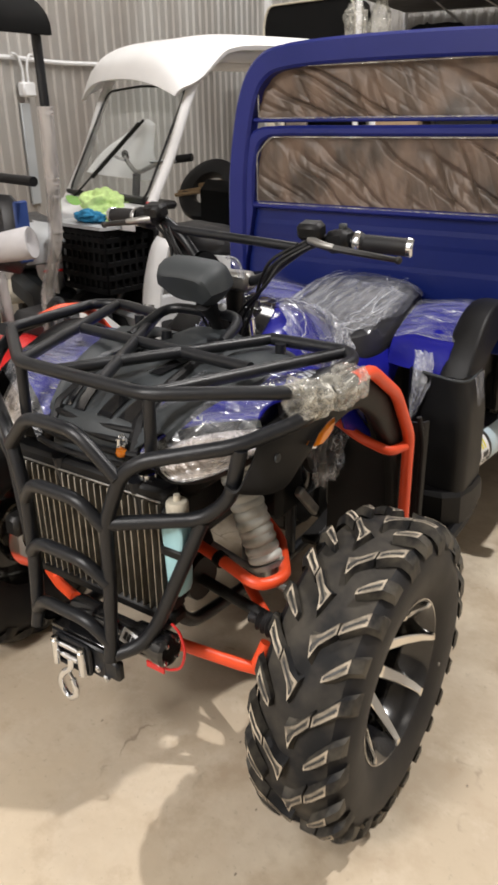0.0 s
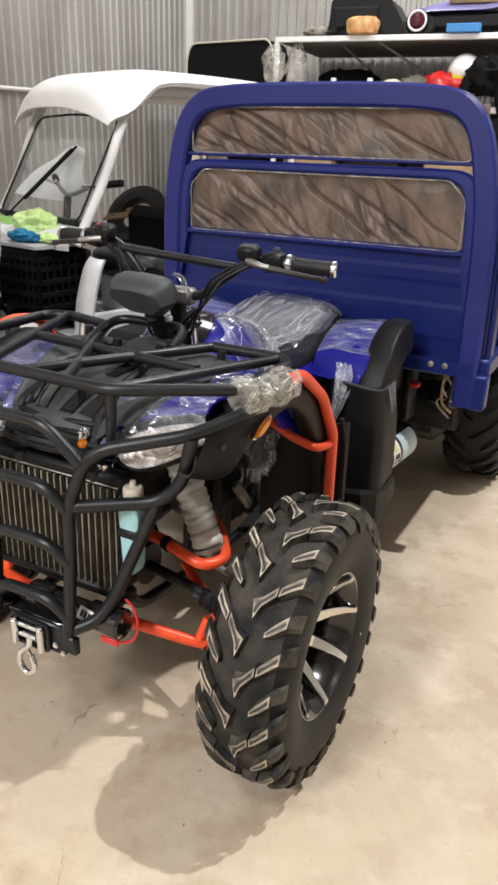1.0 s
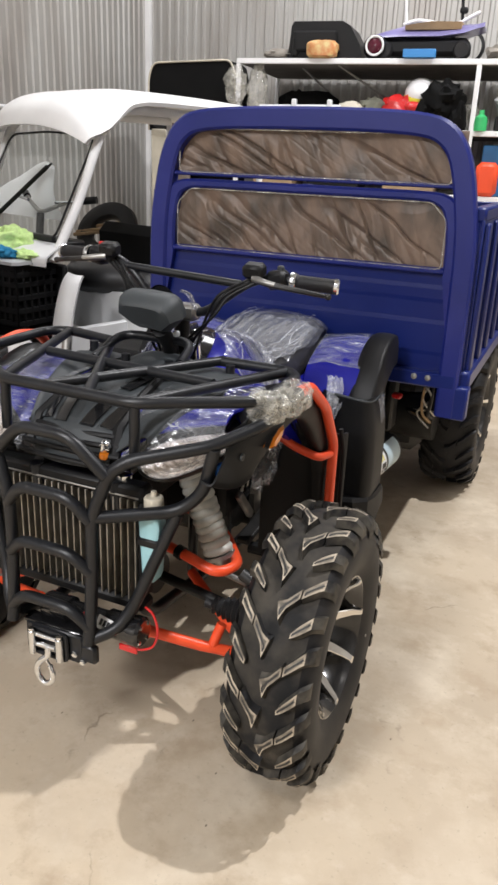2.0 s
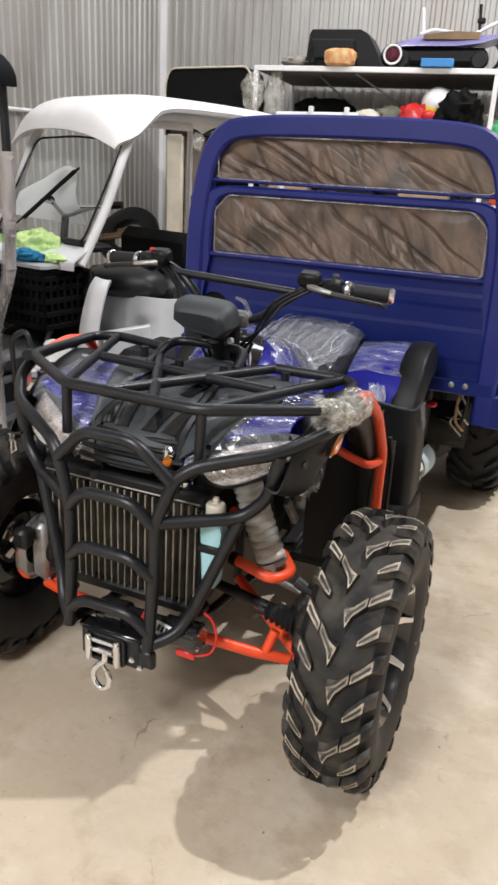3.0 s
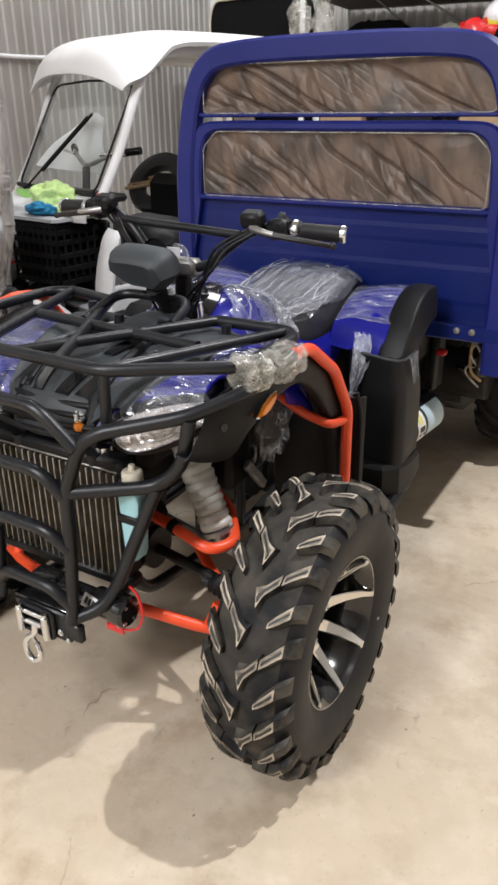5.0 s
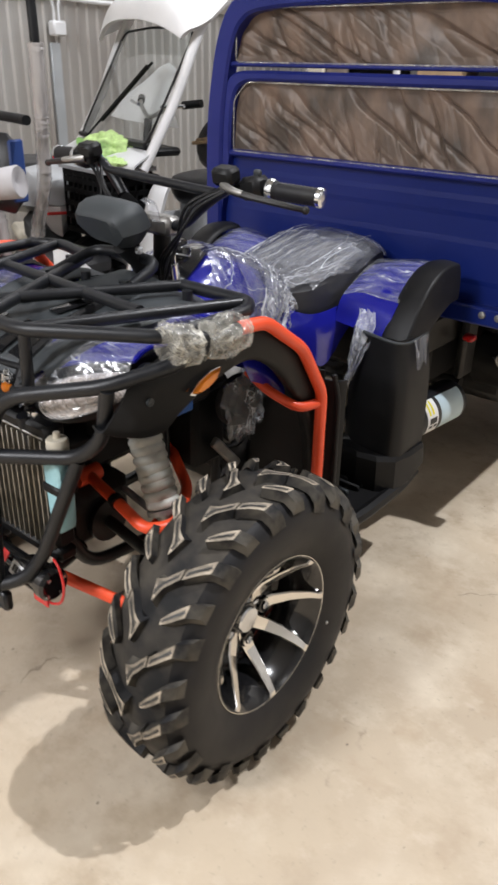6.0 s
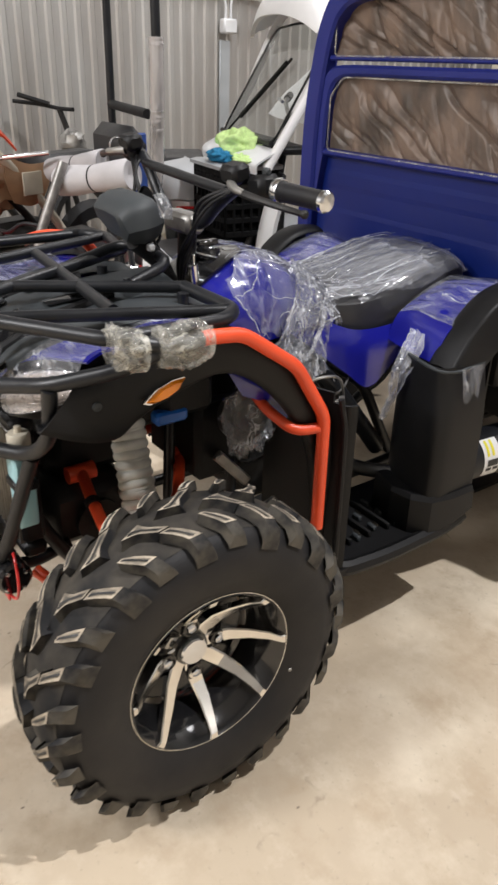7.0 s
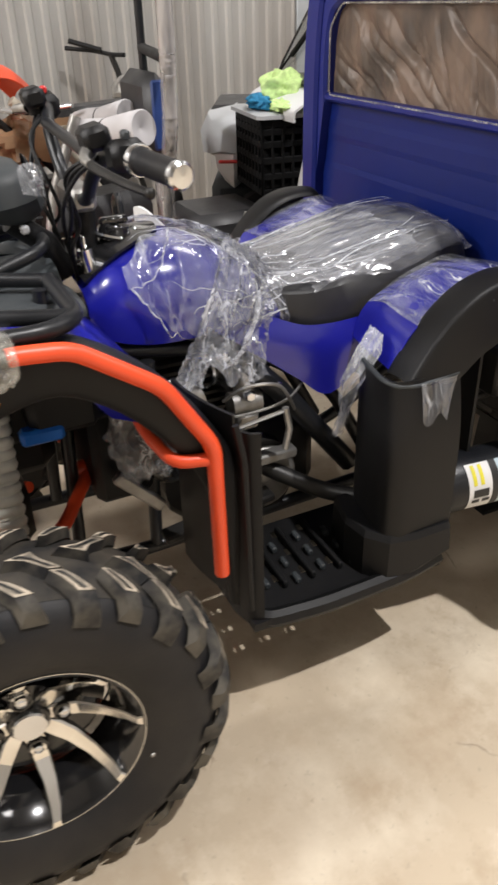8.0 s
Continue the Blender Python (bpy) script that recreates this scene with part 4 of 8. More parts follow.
for cx in (-0.043, 0.029):
    part("roller", Mesh().lathe([(0.0, -0.029), (0.0085, -0.028), (0.0085, 0.026), (0.0065, 0.028), (0.0065, 0.034), (0.0, 0.035)], pose(cx, -0.208, 0.292), 16), CHROME, fair, "bright steel roller")
for zz in (0.310, 0.285):
    part("roller", Mesh().rod((-0.034, -0.202, zz), (0.020, -0.202, zz), 0.0065, 14), CHROME, fair, "bright steel roller")
hook = Mesh().tube(spline([(0.002, -0.211, 0.292), (0.003, -0.216, 0.274), (-0.010, -0.221, 0.262), (-0.020, -0.224, 0.243), (-0.016, -0.225, 0.222), (0.000, -0.226, 0.209), (0.017, -0.225, 0.218), (0.021, -0.224, 0.238), (0.013, -0.222, 0.256)], 5), [0.0075, 0.0095, 0.0105, 0.0100, 0.0065], 12)
hook.rod((-0.018, -0.209, 0.293), (0.020, -0.209, 0.293), 0.0062, 10)
hook.rod((0.014, -0.221, 0.252), (-0.004, -0.219, 0.270), 0.0035, 8)
part("winch_hook", hook, CHROME, quad, "galvanised winch hook hanging from the fairlead")
part("pull_strap", Mesh().tube(spline([(0.196, -0.128, 0.404), (0.218, -0.132, 0.392), (0.229, -0.135, 0.355), (0.219, -0.137, 0.320), (0.196, -0.138, 0.304), (0.176, -0.139, 0.300)], 6), 0.0028, 8).box((0.160, -0.142, 0.297), (0.046, 0.005, 0.016), 0.002), RED, quad, "red pull strap of the winch hook")

# front suspension
for s in (1, -1):
    arm = Mesh().tube([(s * 0.068, 0.070, 0.452), (s * 0.180, 0.043, 0.449), (s * 0.285, 0.028, 0.428), (s * 0.312, 0.085, 0.428), (s * 0.222, 0.210, 0.422), (s * 0.086, 0.296, 0.440)], 0.0125, 12, 0.03)
    arm.rod((s * 0.060, 0.040, 0.452), (s * 0.060, 0.100, 0.452), 0.019, 14).rod((s * 0.080, 0.270, 0.442), (s * 0.080, 0.326, 0.442), 0.019, 14)
    part("upper_arm", arm, ORANGE, quad, "orange upper control arm")
    part("arm_clamp", Mesh().rod((s * 0.176, 0.044, 0.449), (s * 0.192, 0.040, 0.447), 0.0165, 14), BLACK_PLASTIC, quad)
    arm = Mesh().tube([(s * 0.130, -0.070, 0.300), (s * 0.260, -0.005, 0.252), (s * 0.360, 0.050, 0.222)], 0.0128, 12)
    arm.tube([(s * 0.130, 0.200, 0.300), (s * 0.260, 0.120, 0.255), (s * 0.360, 0.060, 0.222)], 0.0128, 12)
    arm.tube([(s * 0.285, 0.010, 0.245), (s * 0.300, 0.030, 0.300)], 0.012, 10)
    part("lower_arm", arm, ORANGE, quad, "orange lower control arm")
    spring = Mesh()
    top, low = V(s * 0.152, 0.132, 0.635), V(s * 0.247, 0.115, 0.428)
    ax = unit(low - top)
    e1 = unit(np.cross(ax, V(0, 1, 0)))
    e2 = np.cross(ax, e1)
    coil = []
    for k in range(8 * 14 + 1):
        w = 2 * math.pi * k / 14
        coil.append(top + (low - top) * k / (8 * 14) + 0.027 * (math.cos(w) * e1 + math.sin(w) * e2))
    shock = part("shock_absorber", Mesh().rod(top - ax * 0.03, low + ax * 0.05, 0.019, 16).rod(low + ax * 0.002, low + ax * 0.012, 0.038, 20).rod(top - ax * 0.01, top, 0.036, 20), CAST, quad, "shock absorber in a ribbed grey sleeve")
    part("spring", spring.tube(coil, 0.0085, 8), SPRING_WRAP, shock, "silver coil spring")
    sl = [[top + (low - top) * u + (0.0300 + 0.0062 * abs(math.sin(12 * math.pi * u)) ** 0.55) * (math.cos(k * math.pi / 14) * e1 + math.sin(k * math.pi / 14) * e2) for k in range(28)] for u in [i / 138 for i in range(139)]]
    part("spring_sleeve", Mesh().loft(sl, caps=False), SPRING_WRAP, shock, "ribbed grey sleeve round the spring")
    boot = [(0.016, 0)]
    for k in range(6):
        boot += [(0.036 - 0.003 * k, 0.006 + 0.014 * k), (0.026 - 0.003 * k, 0.013 + 0.014 * k)]
    part("drive_boot", Mesh().lathe(boot + [(0.012, 0.10)], Matrix.Translation((s * 0.345, 0.057, 0.325)) @ Matrix.Rotation(radians(-90 * s), 4, "Y"), 18), RUBBER, quad, "ribbed rubber drive shaft boot")
    part("drive_shaft", Mesh().rod((s * 0.08, 0.09, 0.345), (s * 0.37, 0.057, 0.322), 0.013, 12), DARK_METAL, quad)
    kn = Mesh().box((s * 0.365, 0.057, 0.325), (0.05, 0.07, 0.16), 0.012).rod((s * 0.33, 0.06, 0.425), (s * 0.375, 0.06, 0.40), 0.014, 12).rod((s * 0.35, 0.055, 0.235), (s * 0.38, 0.055, 0.25), 0.016, 12)
    part("steering_knuckle", kn, DARK_METAL if s > 0 else CAST, quad, "cast steering knuckle")
    part("brake_disc", Mesh().lathe([(0.05, 0), (0.09, 0), (0.09, 0.004), (0.05, 0.004)], Matrix.Translation((s * 0.395, 0.057, 0.322)) @ TO_X, 32, True), CHROME, quad)
    part("brake_caliper", Mesh().box((s * 0.385, -0.005, 0.375), (0.045, 0.045, 0.055), 0.01), DARK_METAL, quad)
    part("tie_rod", Mesh().rod((s * 0.05, 0.15, 0.40), (s * 0.36, 0.13, 0.345), 0.008, 10), CAST, quad)

# film-wrapped fan and the blue inner panel behind the wheel arch
for s in (1, -1):
    fan = part("radiator_fan", Mesh().lathe([(0.0, 0.020), (0.030, 0.018), (0.036, 0.006), (0.058, 0.004), (0.062, -0.010), (0.050, -0.014)], pose(s * 0.232, 0.372, 0.578, 0, 0, -12 if s > 0 else 192) @ TO_X, 26), DARK_METAL, quad, "small round fan")
    part("fan_film", Mesh().blob((s * 0.245, 0.372, 0.575), (0.060, 0.120, 0.150), 0.55, 3.2, 3, 22), FILM_LOOSE, fan, "crumpled clear film")
    part("inner_panel", Mesh().sheet(smooth_grid([[(s * x, y, z) for x, y, z in row] for row in ([(0.318, 0.250, 0.745), (0.322, 0.275, 0.705), (0.316, 0.300, 0.670)], [(0.322, 0.315, 0.715), (0.326, 0.340, 0.676), (0.318, 0.362, 0.640)], [(0.326, 0.385, 0.650), (0.328, 0.402, 0.620), (0.318, 0.408, 0.592)])], 4, 4), 0.004), BLUE_GLOSS, quad, "glossy blue inner panel")

# frame tubes and engine
for s in (1, -1):
    fr = Mesh().tube([(s * 0.10, -0.09, 0.66), (s * 0.105, -0.05, 0.40), (s * 0.11, 0.02, 0.27), (s * 0.13, 0.35, 0.25), (s * 0.13, 0.95, 0.27), (s * 0.13, 1.2, 0.42)], 0.015, 10, 0.05)
    fr.tube([(s * 0.10, -0.08, 0.66), (s * 0.10, 0.30, 0.69), (s * 0.11, 0.62, 0.64), (s * 0.13, 0.80, 0.52), (s * 0.13, 0.92, 0.30)], 0.014, 10, 0.05)
    fr.tube([(s * 0.105, 0.25, 0.27), (s * 0.10, 0.27, 0.68)], 0.013, 10)
    fr.tube([(s * 0.13, 0.40, 0.26), (s * 0.13, 0.42, 0.66)], 0.013, 10)
    part("frame_tube", fr, BLACK_POWDER, quad)
part("strut", Mesh().box((0.20, 0.36, 0.455), (0.018, 0.12, 0.024), 0.004, Matrix.Translation((0.2, 0.36, 0.440)) @ Matrix.Rotation(radians(-48), 4, "X") @ Matrix.Translation((-0.2, -0.36, -0.455))), CAST, quad, "bare grey bracket")
eng = part("engine", Mesh().box((0.0, 0.62, 0.36), (0.22, 0.34, 0.20), 0.03).rod((-0.13, 0.62, 0.35), (0.14, 0.62, 0.35), 0.095, 24).rod((-0.12, 0.50, 0.37), (0.125, 0.50, 0.37), 0.07, 20), DARK_METAL, quad, "dark engine block")
fins = []
for k in range(18):
    w = 0.076 if (k // 1) % 2 == 0 else 0.055
    for dz in (0.0, 0.007):
        zz = 0.46 + 0.0095 * k + dz
        fins.append([(sx * w, 0.555 - 0.45 * (zz - 0.46) + sy * w * 0.92, zz) for sx, sy in ((-1, -1), (1, -1), (1, 1), (-1, 1))])
cyl = Mesh().loft(fins)
part("cylinder", cyl, DARK_METAL, eng, flat=True)
part("carburettor", Mesh().rod((0.145, 0.60, 0.560), (0.145, 0.60, 0.615), 0.020, 16).rod((0.145, 0.57, 0.540), (0.145, 0.63, 0.540), 0.025, 16).box((0.145, 0.60, 0.505), (0.045, 0.045, 0.035), 0.006), CAST, eng, "bare alloy carburettor")
part("engine_cover", Mesh().lathe([(0.0, 0.03), (0.055, 0.028), (0.075, 0.012), (0.078, 0)], pose(0.13, 0.64, 0.35) @ TO_X, 26), CAST, eng)
for i, pts in enumerate(([(0.16, 0.55, 0.56), (0.20, 0.58, 0.60), (0.21, 0.64, 0.595), (0.19, 0.68, 0.54), (0.17, 0.70, 0.50)], [(0.14, 0.47, 0.555), (0.18, 0.55, 0.535), (0.19, 0.66, 0.545), (0.16, 0.72, 0.56)], [(0.12, 0.30, 0.62), (0.15, 0.40, 0.60), (0.12, 0.52, 0.60)])):
    part("hose", Mesh().tube(spline(pts, 6), (0.0035, 0.003, 0.009)[i], 8), (CAST, CAST, BLACK_PLASTIC)[i], eng)
part("clutch_cover", Mesh().lathe([(0.0, 0.028), (0.04, 0.026), (0.062, 0.014), (0.070, 0.0), (0.066, -0.012)], pose(0.150, 0.455, 0.475, 0, 0, 12) @ TO_X, 30), RIM_BLACK, eng, "gloss black round cover")
part("heat_shield", Mesh().sheet(smooth_grid([[(0.150, 0.40 + 0.10 * u, 0.62 - 0.02 * u + dz), (0.168, 0.41 + 0.10 * u, 0.585 + dz), (0.160, 0.42 + 0.10 * u, 0.54 + dz)] for u, dz in ((0, 0), (0.5, 0.012), (1, 0))], 4, 4), 0.004), CAST, eng, "bare alloy cover")
part("intake_clamp", Mesh().lathe([(0.026, 0), (0.030, 0.002), (0.030, 0.012), (0.026, 0.014)], pose(0.135, 0.525, 0.615, 70, 0, 40), 18, True), CHROME, eng)
part("gear_rod", Mesh().tube([(0.205, 0.49, 0.515), (0.210, 0.58, 0.528), (0.212, 0.66, 0.540)], 0.0048, 8), CHROME, eng, "bright gear linkage rod")
part("gear_lever", Mesh().tube([(0.212, 0.655, 0.545), (0.215, 0.662, 0.50), (0.22, 0.65, 0.46)], 0.007, 8), CAST, eng)
for y, z, r in ((0.46, 0.60, 0.012), (0.49, 0.575, 0.010), (0.55, 0.66, 0.009), (0.60, 0.565, 0.012), (0.66, 0.575, 0.009)):
    part("hex_bolt", Mesh().lathe([(r, 0), (r, 0.010), (r * 0.7, 0.014), (0.0, 0.014)], pose(0.165, y, z) @ TO_X, 6), CHROME, eng)
part("engine_mount", Mesh().box((0.165, 0.60, 0.415), (0.03, 0.20, 0.022), 0.004), CAST, eng, "grey mounting bracket")
part("engine_mount", Mesh().box((0.180, 0.52, 0.320), (0.04, 0.24, 0.018), 0.004, Matrix.Translation((0, 0.52, 0.32)) @ Matrix.Rotation(radians(8), 4, "X") @ Matrix.Translation((0, -0.52, -0.32))), DARK_METAL, eng)
part("cable_loom", Mesh().tube(spline([(0.165, 0.25, 0.598), (0.175, 0.29, 0.600), (0.176, 0.34, 0.602), (0.165, 0.40, 0.594)], 9), [0.0085, 0.0060] * 16, 8), BLACK_PLASTIC, quad, "ribbed black cable loom")
for s in (1, -1):
    part("side_bracket", Mesh().tube([(s * 0.145, 0.52, 0.69), (s * 0.150, 0.585, 0.645), (s * 0.160, 0.676, 0.548), (s * 0.168, 0.76, 0.44), (s * 0.172, 0.83, 0.35)], 0.022, 10, 0.03), BLACK_POWDER, quad)
    chain = Mesh().tube(spline([(s * 0.15, 0.10, 0.66), (s * 0.19, 0.20, 0.678), (s * 0.18, 0.32, 0.695)], 5), 0.006, 8)
    part("cable", chain, BLACK_PLASTIC, quad)
# Black box added to fill in the darkness of the engine bay.
part("dark_fill_box", Mesh().box((0.06, 0.345, 0.535), (0.22, 0.11, 0.26), 0.015), BLACK_PLASTIC, quad)
part("wiring_box", Mesh().box((0.16, 0.25, 0.64), (0.10, 0.12, 0.09), 0.015), BLACK_PLASTIC, quad)
part("connector", Mesh().box((0.200, 0.208, 0.605), (0.03, 0.072, 0.028), 0.006), make("blue_connector", (0.015, 0.16, 0.62), 0.35), quad, "blue wiring connector")
# The second box is added filler that keeps the gap below dark.
part("air_box_and_fill", Mesh().box((0.0, 0.20, 0.60), (0.18, 0.24, 0.16), 0.03).box((-0.03, 0.13, 0.49), (0.15, 0.24, 0.13), 0.03), BLACK_PLASTIC, quad)
part("gear_case", Mesh().box((0.0, 0.08, 0.36), (0.17, 0.20, 0.15), 0.03).rod((-0.1, 0.09, 0.345), (0.1, 0.09, 0.345), 0.05, 18), DARK_METAL, quad)
part("horn", Mesh().lathe([(0.0, 0), (0.034, 0.0), (0.036, 0.012), (0.02, 0.022), (0.0, 0.024)], pose(0.20, 0.12, 0.695) @ TO_X, 18), LABEL_BLUE, quad)

# instrument pod and handlebar
POD = [(0.208, 0.060, 0.920, 0.962), (0.210, 0.070, 0.912, 0.968), (0.226, 0.079, 0.905, 0.984), (0.246, 0.083, 0.903, 0.992), (0.270, 0.080, 0.908, 0.995), (0.288, 0.070, 0.920, 0.990), (0.296, 0.052, 0.935, 0.982)]
pod = []
for y, w, lo, hi in POD:
    loop = []
    for k in range(28):
        a = 2 * math.pi * k / 28
        cx, cz = (math.copysign(abs(f(a)) ** 0.27, f(a)) for f in (math.cos, math.sin))
        # narrower towards the bottom, with a drooping outer corner
        loop.append((-0.012 + w * cx * (1 - 0.10 * cz if cz > 0 else 1 + 0.52 * cz), y - 0.012 * cz, (lo + hi) / 2 + (hi - lo) / 2 * cz - 0.010 * max(0, cx) ** 3))
    pod.append(loop)
part("instrument_pod", Mesh().loft(pod), GREY_PLASTIC, quad, "dark grey instrument pod with film", angle=32)
part("pod_dial", Mesh().lathe([(0.0, 0.004), (0.034, 0.004), (0.038, 0)], pose(-0.012, 0.292, 0.966, -80, 0, 0), 24), BLACK_PLASTIC, quad)
part("pod_film", Mesh().sheet(smooth_grid([[(0.040, 0.302, 0.990), (0.060, 0.302, 0.982), (0.074, 0.298, 0.950)], [(0.044, 0.290, 0.998), (0.072, 0.288, 0.990), (0.090, 0.284, 0.955)], [(0.050, 0.268, 0.996), (0.074, 0.262, 0.989), (0.088, 0.262, 0.960)]], 5, 5), 0.0006), FILM_FENDER, quad, "scrap of clear film on the pod")
part("lamp_socket", Mesh().box((0.046, 0.262, 0.896), (0.015, 0.014, 0.014), 0.003), LIGHT_GREY, quad, "white wiring socket under the pod")
part("pod_stem", Mesh().tube([(0.0, 0.33, 0.80), (0.005, 0.30, 0.86), (0.012, 0.245, 0.905)], 0.020, 12).rod((0.0, 0.36, 0.62), (0.0, 0.375, 0.93), 0.020, 12), BLACK_PLASTIC, quad)
bar = Mesh().tube([(-0.390, 0.420, 1.040), (-0.190, 0.375, 1.045), (-0.125, 0.360, 1.010), (-0.07, 0.365, 0.935), (0.07, 0.365, 0.930), (0.135, 0.362, 0.985), (0.200, 0.375, 1.030), (0.392, 0.412, 1.022)], 0.0115, 12, 0.05)
bar.rod((-0.150, 0.362, 1.028), (0.165, 0.364, 1.012), 0.010, 12)
part("handlebar", bar, BLACK_POWDER, quad, "black handlebar with a cross brace")
part("bar_clamp", Mesh().box((0.0, 0.365, 0.93), (0.10, 0.045, 0.04), 0.008), CAST, quad)
for s, ze, zi in ((1, 1.022, 1.027), (-1, 1.040, 1.044)):
    o, i = V(s * 0.392, 0.412, ze), V(s * 0.290, 0.392, zi)
    d = unit(o - i)
    loops = Mesh()
    prof = [(0.0195, 0.0), (0.0195, 0.006), (0.0165, 0.010)] + [(0.0165 + 0.0012 * (k % 2), 0.012 + 0.004 * k) for k in range(20)] + [(0.0175, 0.094)]
    q = Vector(d).to_track_quat("Z", "Y").to_matrix().to_4x4()
    grip = part("grip", loops.lathe(prof, Matrix.Translation(i) @ q, 18), RUBBER, quad, "black rubber grip with chrome ends")
    part("grip_ring", Mesh().lathe([(0.012, -0.010), (0.021, -0.010), (0.023, -0.004), (0.021, 0.004), (0.012, 0.004)], Matrix.Translation(i) @ q, 18), CHROME, grip, "chrome collar")
    part("grip_end", Mesh().lathe([(0.0165, 0.093), (0.0190, 0.095), (0.0190, 0.103), (0.015, 0.107), (0.0, 0.108)], Matrix.Translation(i) @ q, 18), CHROME, grip, "chrome bar end")
    w = i - d * 0.040
    sw = part("switch_box", Mesh().box((0, 0, 0), (0.050, 0.050, 0.044), 0.01, Matrix.Translation(w) @ Matrix.Rotation(radians(-10 * s), 4, "Y")), BLACK_PLASTIC, quad, "black switch box")
    part("switch", Mesh().box((0, 0, 0), (0.016, 0.012, 0.014), 0.003, Matrix.Translation(w + V(0.006, 0.0, 0.027))), RED if s < 0 else GREY_PLASTIC, sw, "red kill switch" if s < 0 else "")
    part("brake_reservoir", Mesh().box((0, 0, 0), (0.052, 0.040, 0.034), 0.008, Matrix.Translation(w - d * 0.05 + V(0, -0.020, 0.018)) @ Matrix.Rotation(radians(12), 4, "X")), BLACK_PLASTIC, quad)
    lever = spline([w - d * 0.045 + V(0, -0.030, 0.0), w - d * 0.0 + V(0, -0.055, -0.004), i + d * 0.045 + V(0, -0.052, -0.012), o + V(-s * 0.01, -0.040, -0.018)], 5)
    part("lever_perch", Mesh().tube([p + V(0, -0.002, 0.002) for p in lever[:7]], [0.0095, 0.0080, 0.0060], 10), CAST, quad, "bare alloy lever perch")
    part("brake_lever", Mesh().tube(lever, [0.0085, 0.0055], 8).blob(lever[-1], (0.016, 0.016, 0.016), n=6), DARK_METAL, quad, "brake lever")
    for k in range(3):
        a = w - d * (0.05 + 0.012 * k) + V(0, -0.02 + 0.008 * k, -0.012)
        pts = [a, a + V(-s * 0.055, -0.022 - 0.01 * k, -0.035), V(s * (0.115 - 0.022 * k), 0.315 + 0.016 * k, 0.935 - 0.018 * k), V(s * (0.035 + 0.016 * k), 0.33, 0.86), V(s * 0.03, 0.34, 0.79)]
        part("control_cable", Mesh().tube(spline(pts, 6), 0.0036, 8), BLACK_PLASTIC, quad)
part("mirror_stub", Mesh().rod((-0.205, 0.36, 1.04), (-0.205, 0.345, 1.078), 0.015, 10), BLACK_PLASTIC, quad)

# tank cover and seat


def body_loops(stations):
    """Rounded cross sections along the bike: y, half width, low, shoulder height, top."""
    loops = []
    for y, w, lo, sh, top in stations:
        pts = [(-w, lo), (-w * 1.03, (lo + sh) / 2), (-w * 0.97, sh), (-w * 0.72, sh + 0.72 * (top - sh)), (-w * 0.35, top - 0.06 * (top - sh)), (0, top), (w * 0.35, top - 0.06 * (top - sh)), (w * 0.72, sh + 0.72 * (top - sh)), (w * 0.97, sh), (w * 1.03, (lo + sh) / 2), (w, lo)]
        loops.append([(x, y, z) for x, z in pts])
    cols = list(zip(*loops))
    fine = [spline(c, 5) for c in cols]
    return [[fine[j][i] for j in range(len(fine))] for i in range(len(fine[0]))]


TANK = body_loops([(0.335, 0.102, 0.72, 0.765, 0.792), (0.38, 0.122, 0.70, 0.785, 0.830), (0.44, 0.135, 0.69, 0.792, 0.850), (0.50, 0.140, 0.69, 0.790, 0.853), (0.56, 0.138, 0.69, 0.774, 0.838), (0.63, 0.130, 0.69, 0.742, 0.800), (0.70, 0.125, 0.68, 0.712, 0.764)])
part("tank_cover", Mesh().loft(TANK), BLUE_GLOSS, quad, "glossy blue tank cover under clear film")
part("tank_panel", Mesh().sheet(smooth_grid([[(-0.070, 0.345, 0.796), (0, 0.340, 0.806), (0.070, 0.345, 0.796)], [(-0.074, 0.390, 0.830), (0, 0.388, 0.841), (0.074, 0.390, 0.830)], [(-0.060, 0.440, 0.849), (0, 0.442, 0.858), (0.060, 0.440, 0.849)], [(-0.034, 0.490, 0.857), (0, 0.496, 0.861), (0.034, 0.490, 0.857)]], 5, 5), 0.006), RIM_BLACK, quad, "gloss black tank panel")
part("fuel_cap", Mesh().lathe([(0.0, 0.026), (0.024, 0.026), (0.029, 0.020), (0.031, 0.0)], pose(0.000, 0.420, 0.848, -14, 0, 0), 22).box((0.000, 0.423, 0.880), (0.016, 0.052, 0.014), 0.004), RIM_BLACK, quad, "black fuel cap")
part("cap_ring", Mesh().lathe([(0.036, 0), (0.040, 0.004), (0.036, 0.007), (0.032, 0.003)], pose(0.000, 0.420, 0.852, -14, 0, 0), 26, True), CHROME, quad)
part("tank_badge", Mesh().lathe([(0.0, 0.004), (0.017, 0.004), (0.020, 0.0)], pose(0.012, 0.474, 0.862, -2, 0, 0) @ Matrix.Diagonal((0.7, 1.2, 1, 1)), 20), CHROME, quad, "small oval badge behind the cap")
part("ignition_lock", Mesh().rod((0.050, 0.362, 0.80), (0.050, 0.354, 0.852), 0.013, 14).box((0.050, 0.353, 0.864), (0.020, 0.006, 0.022), 0.002), CHROME, quad, "chrome ignition lock with key")
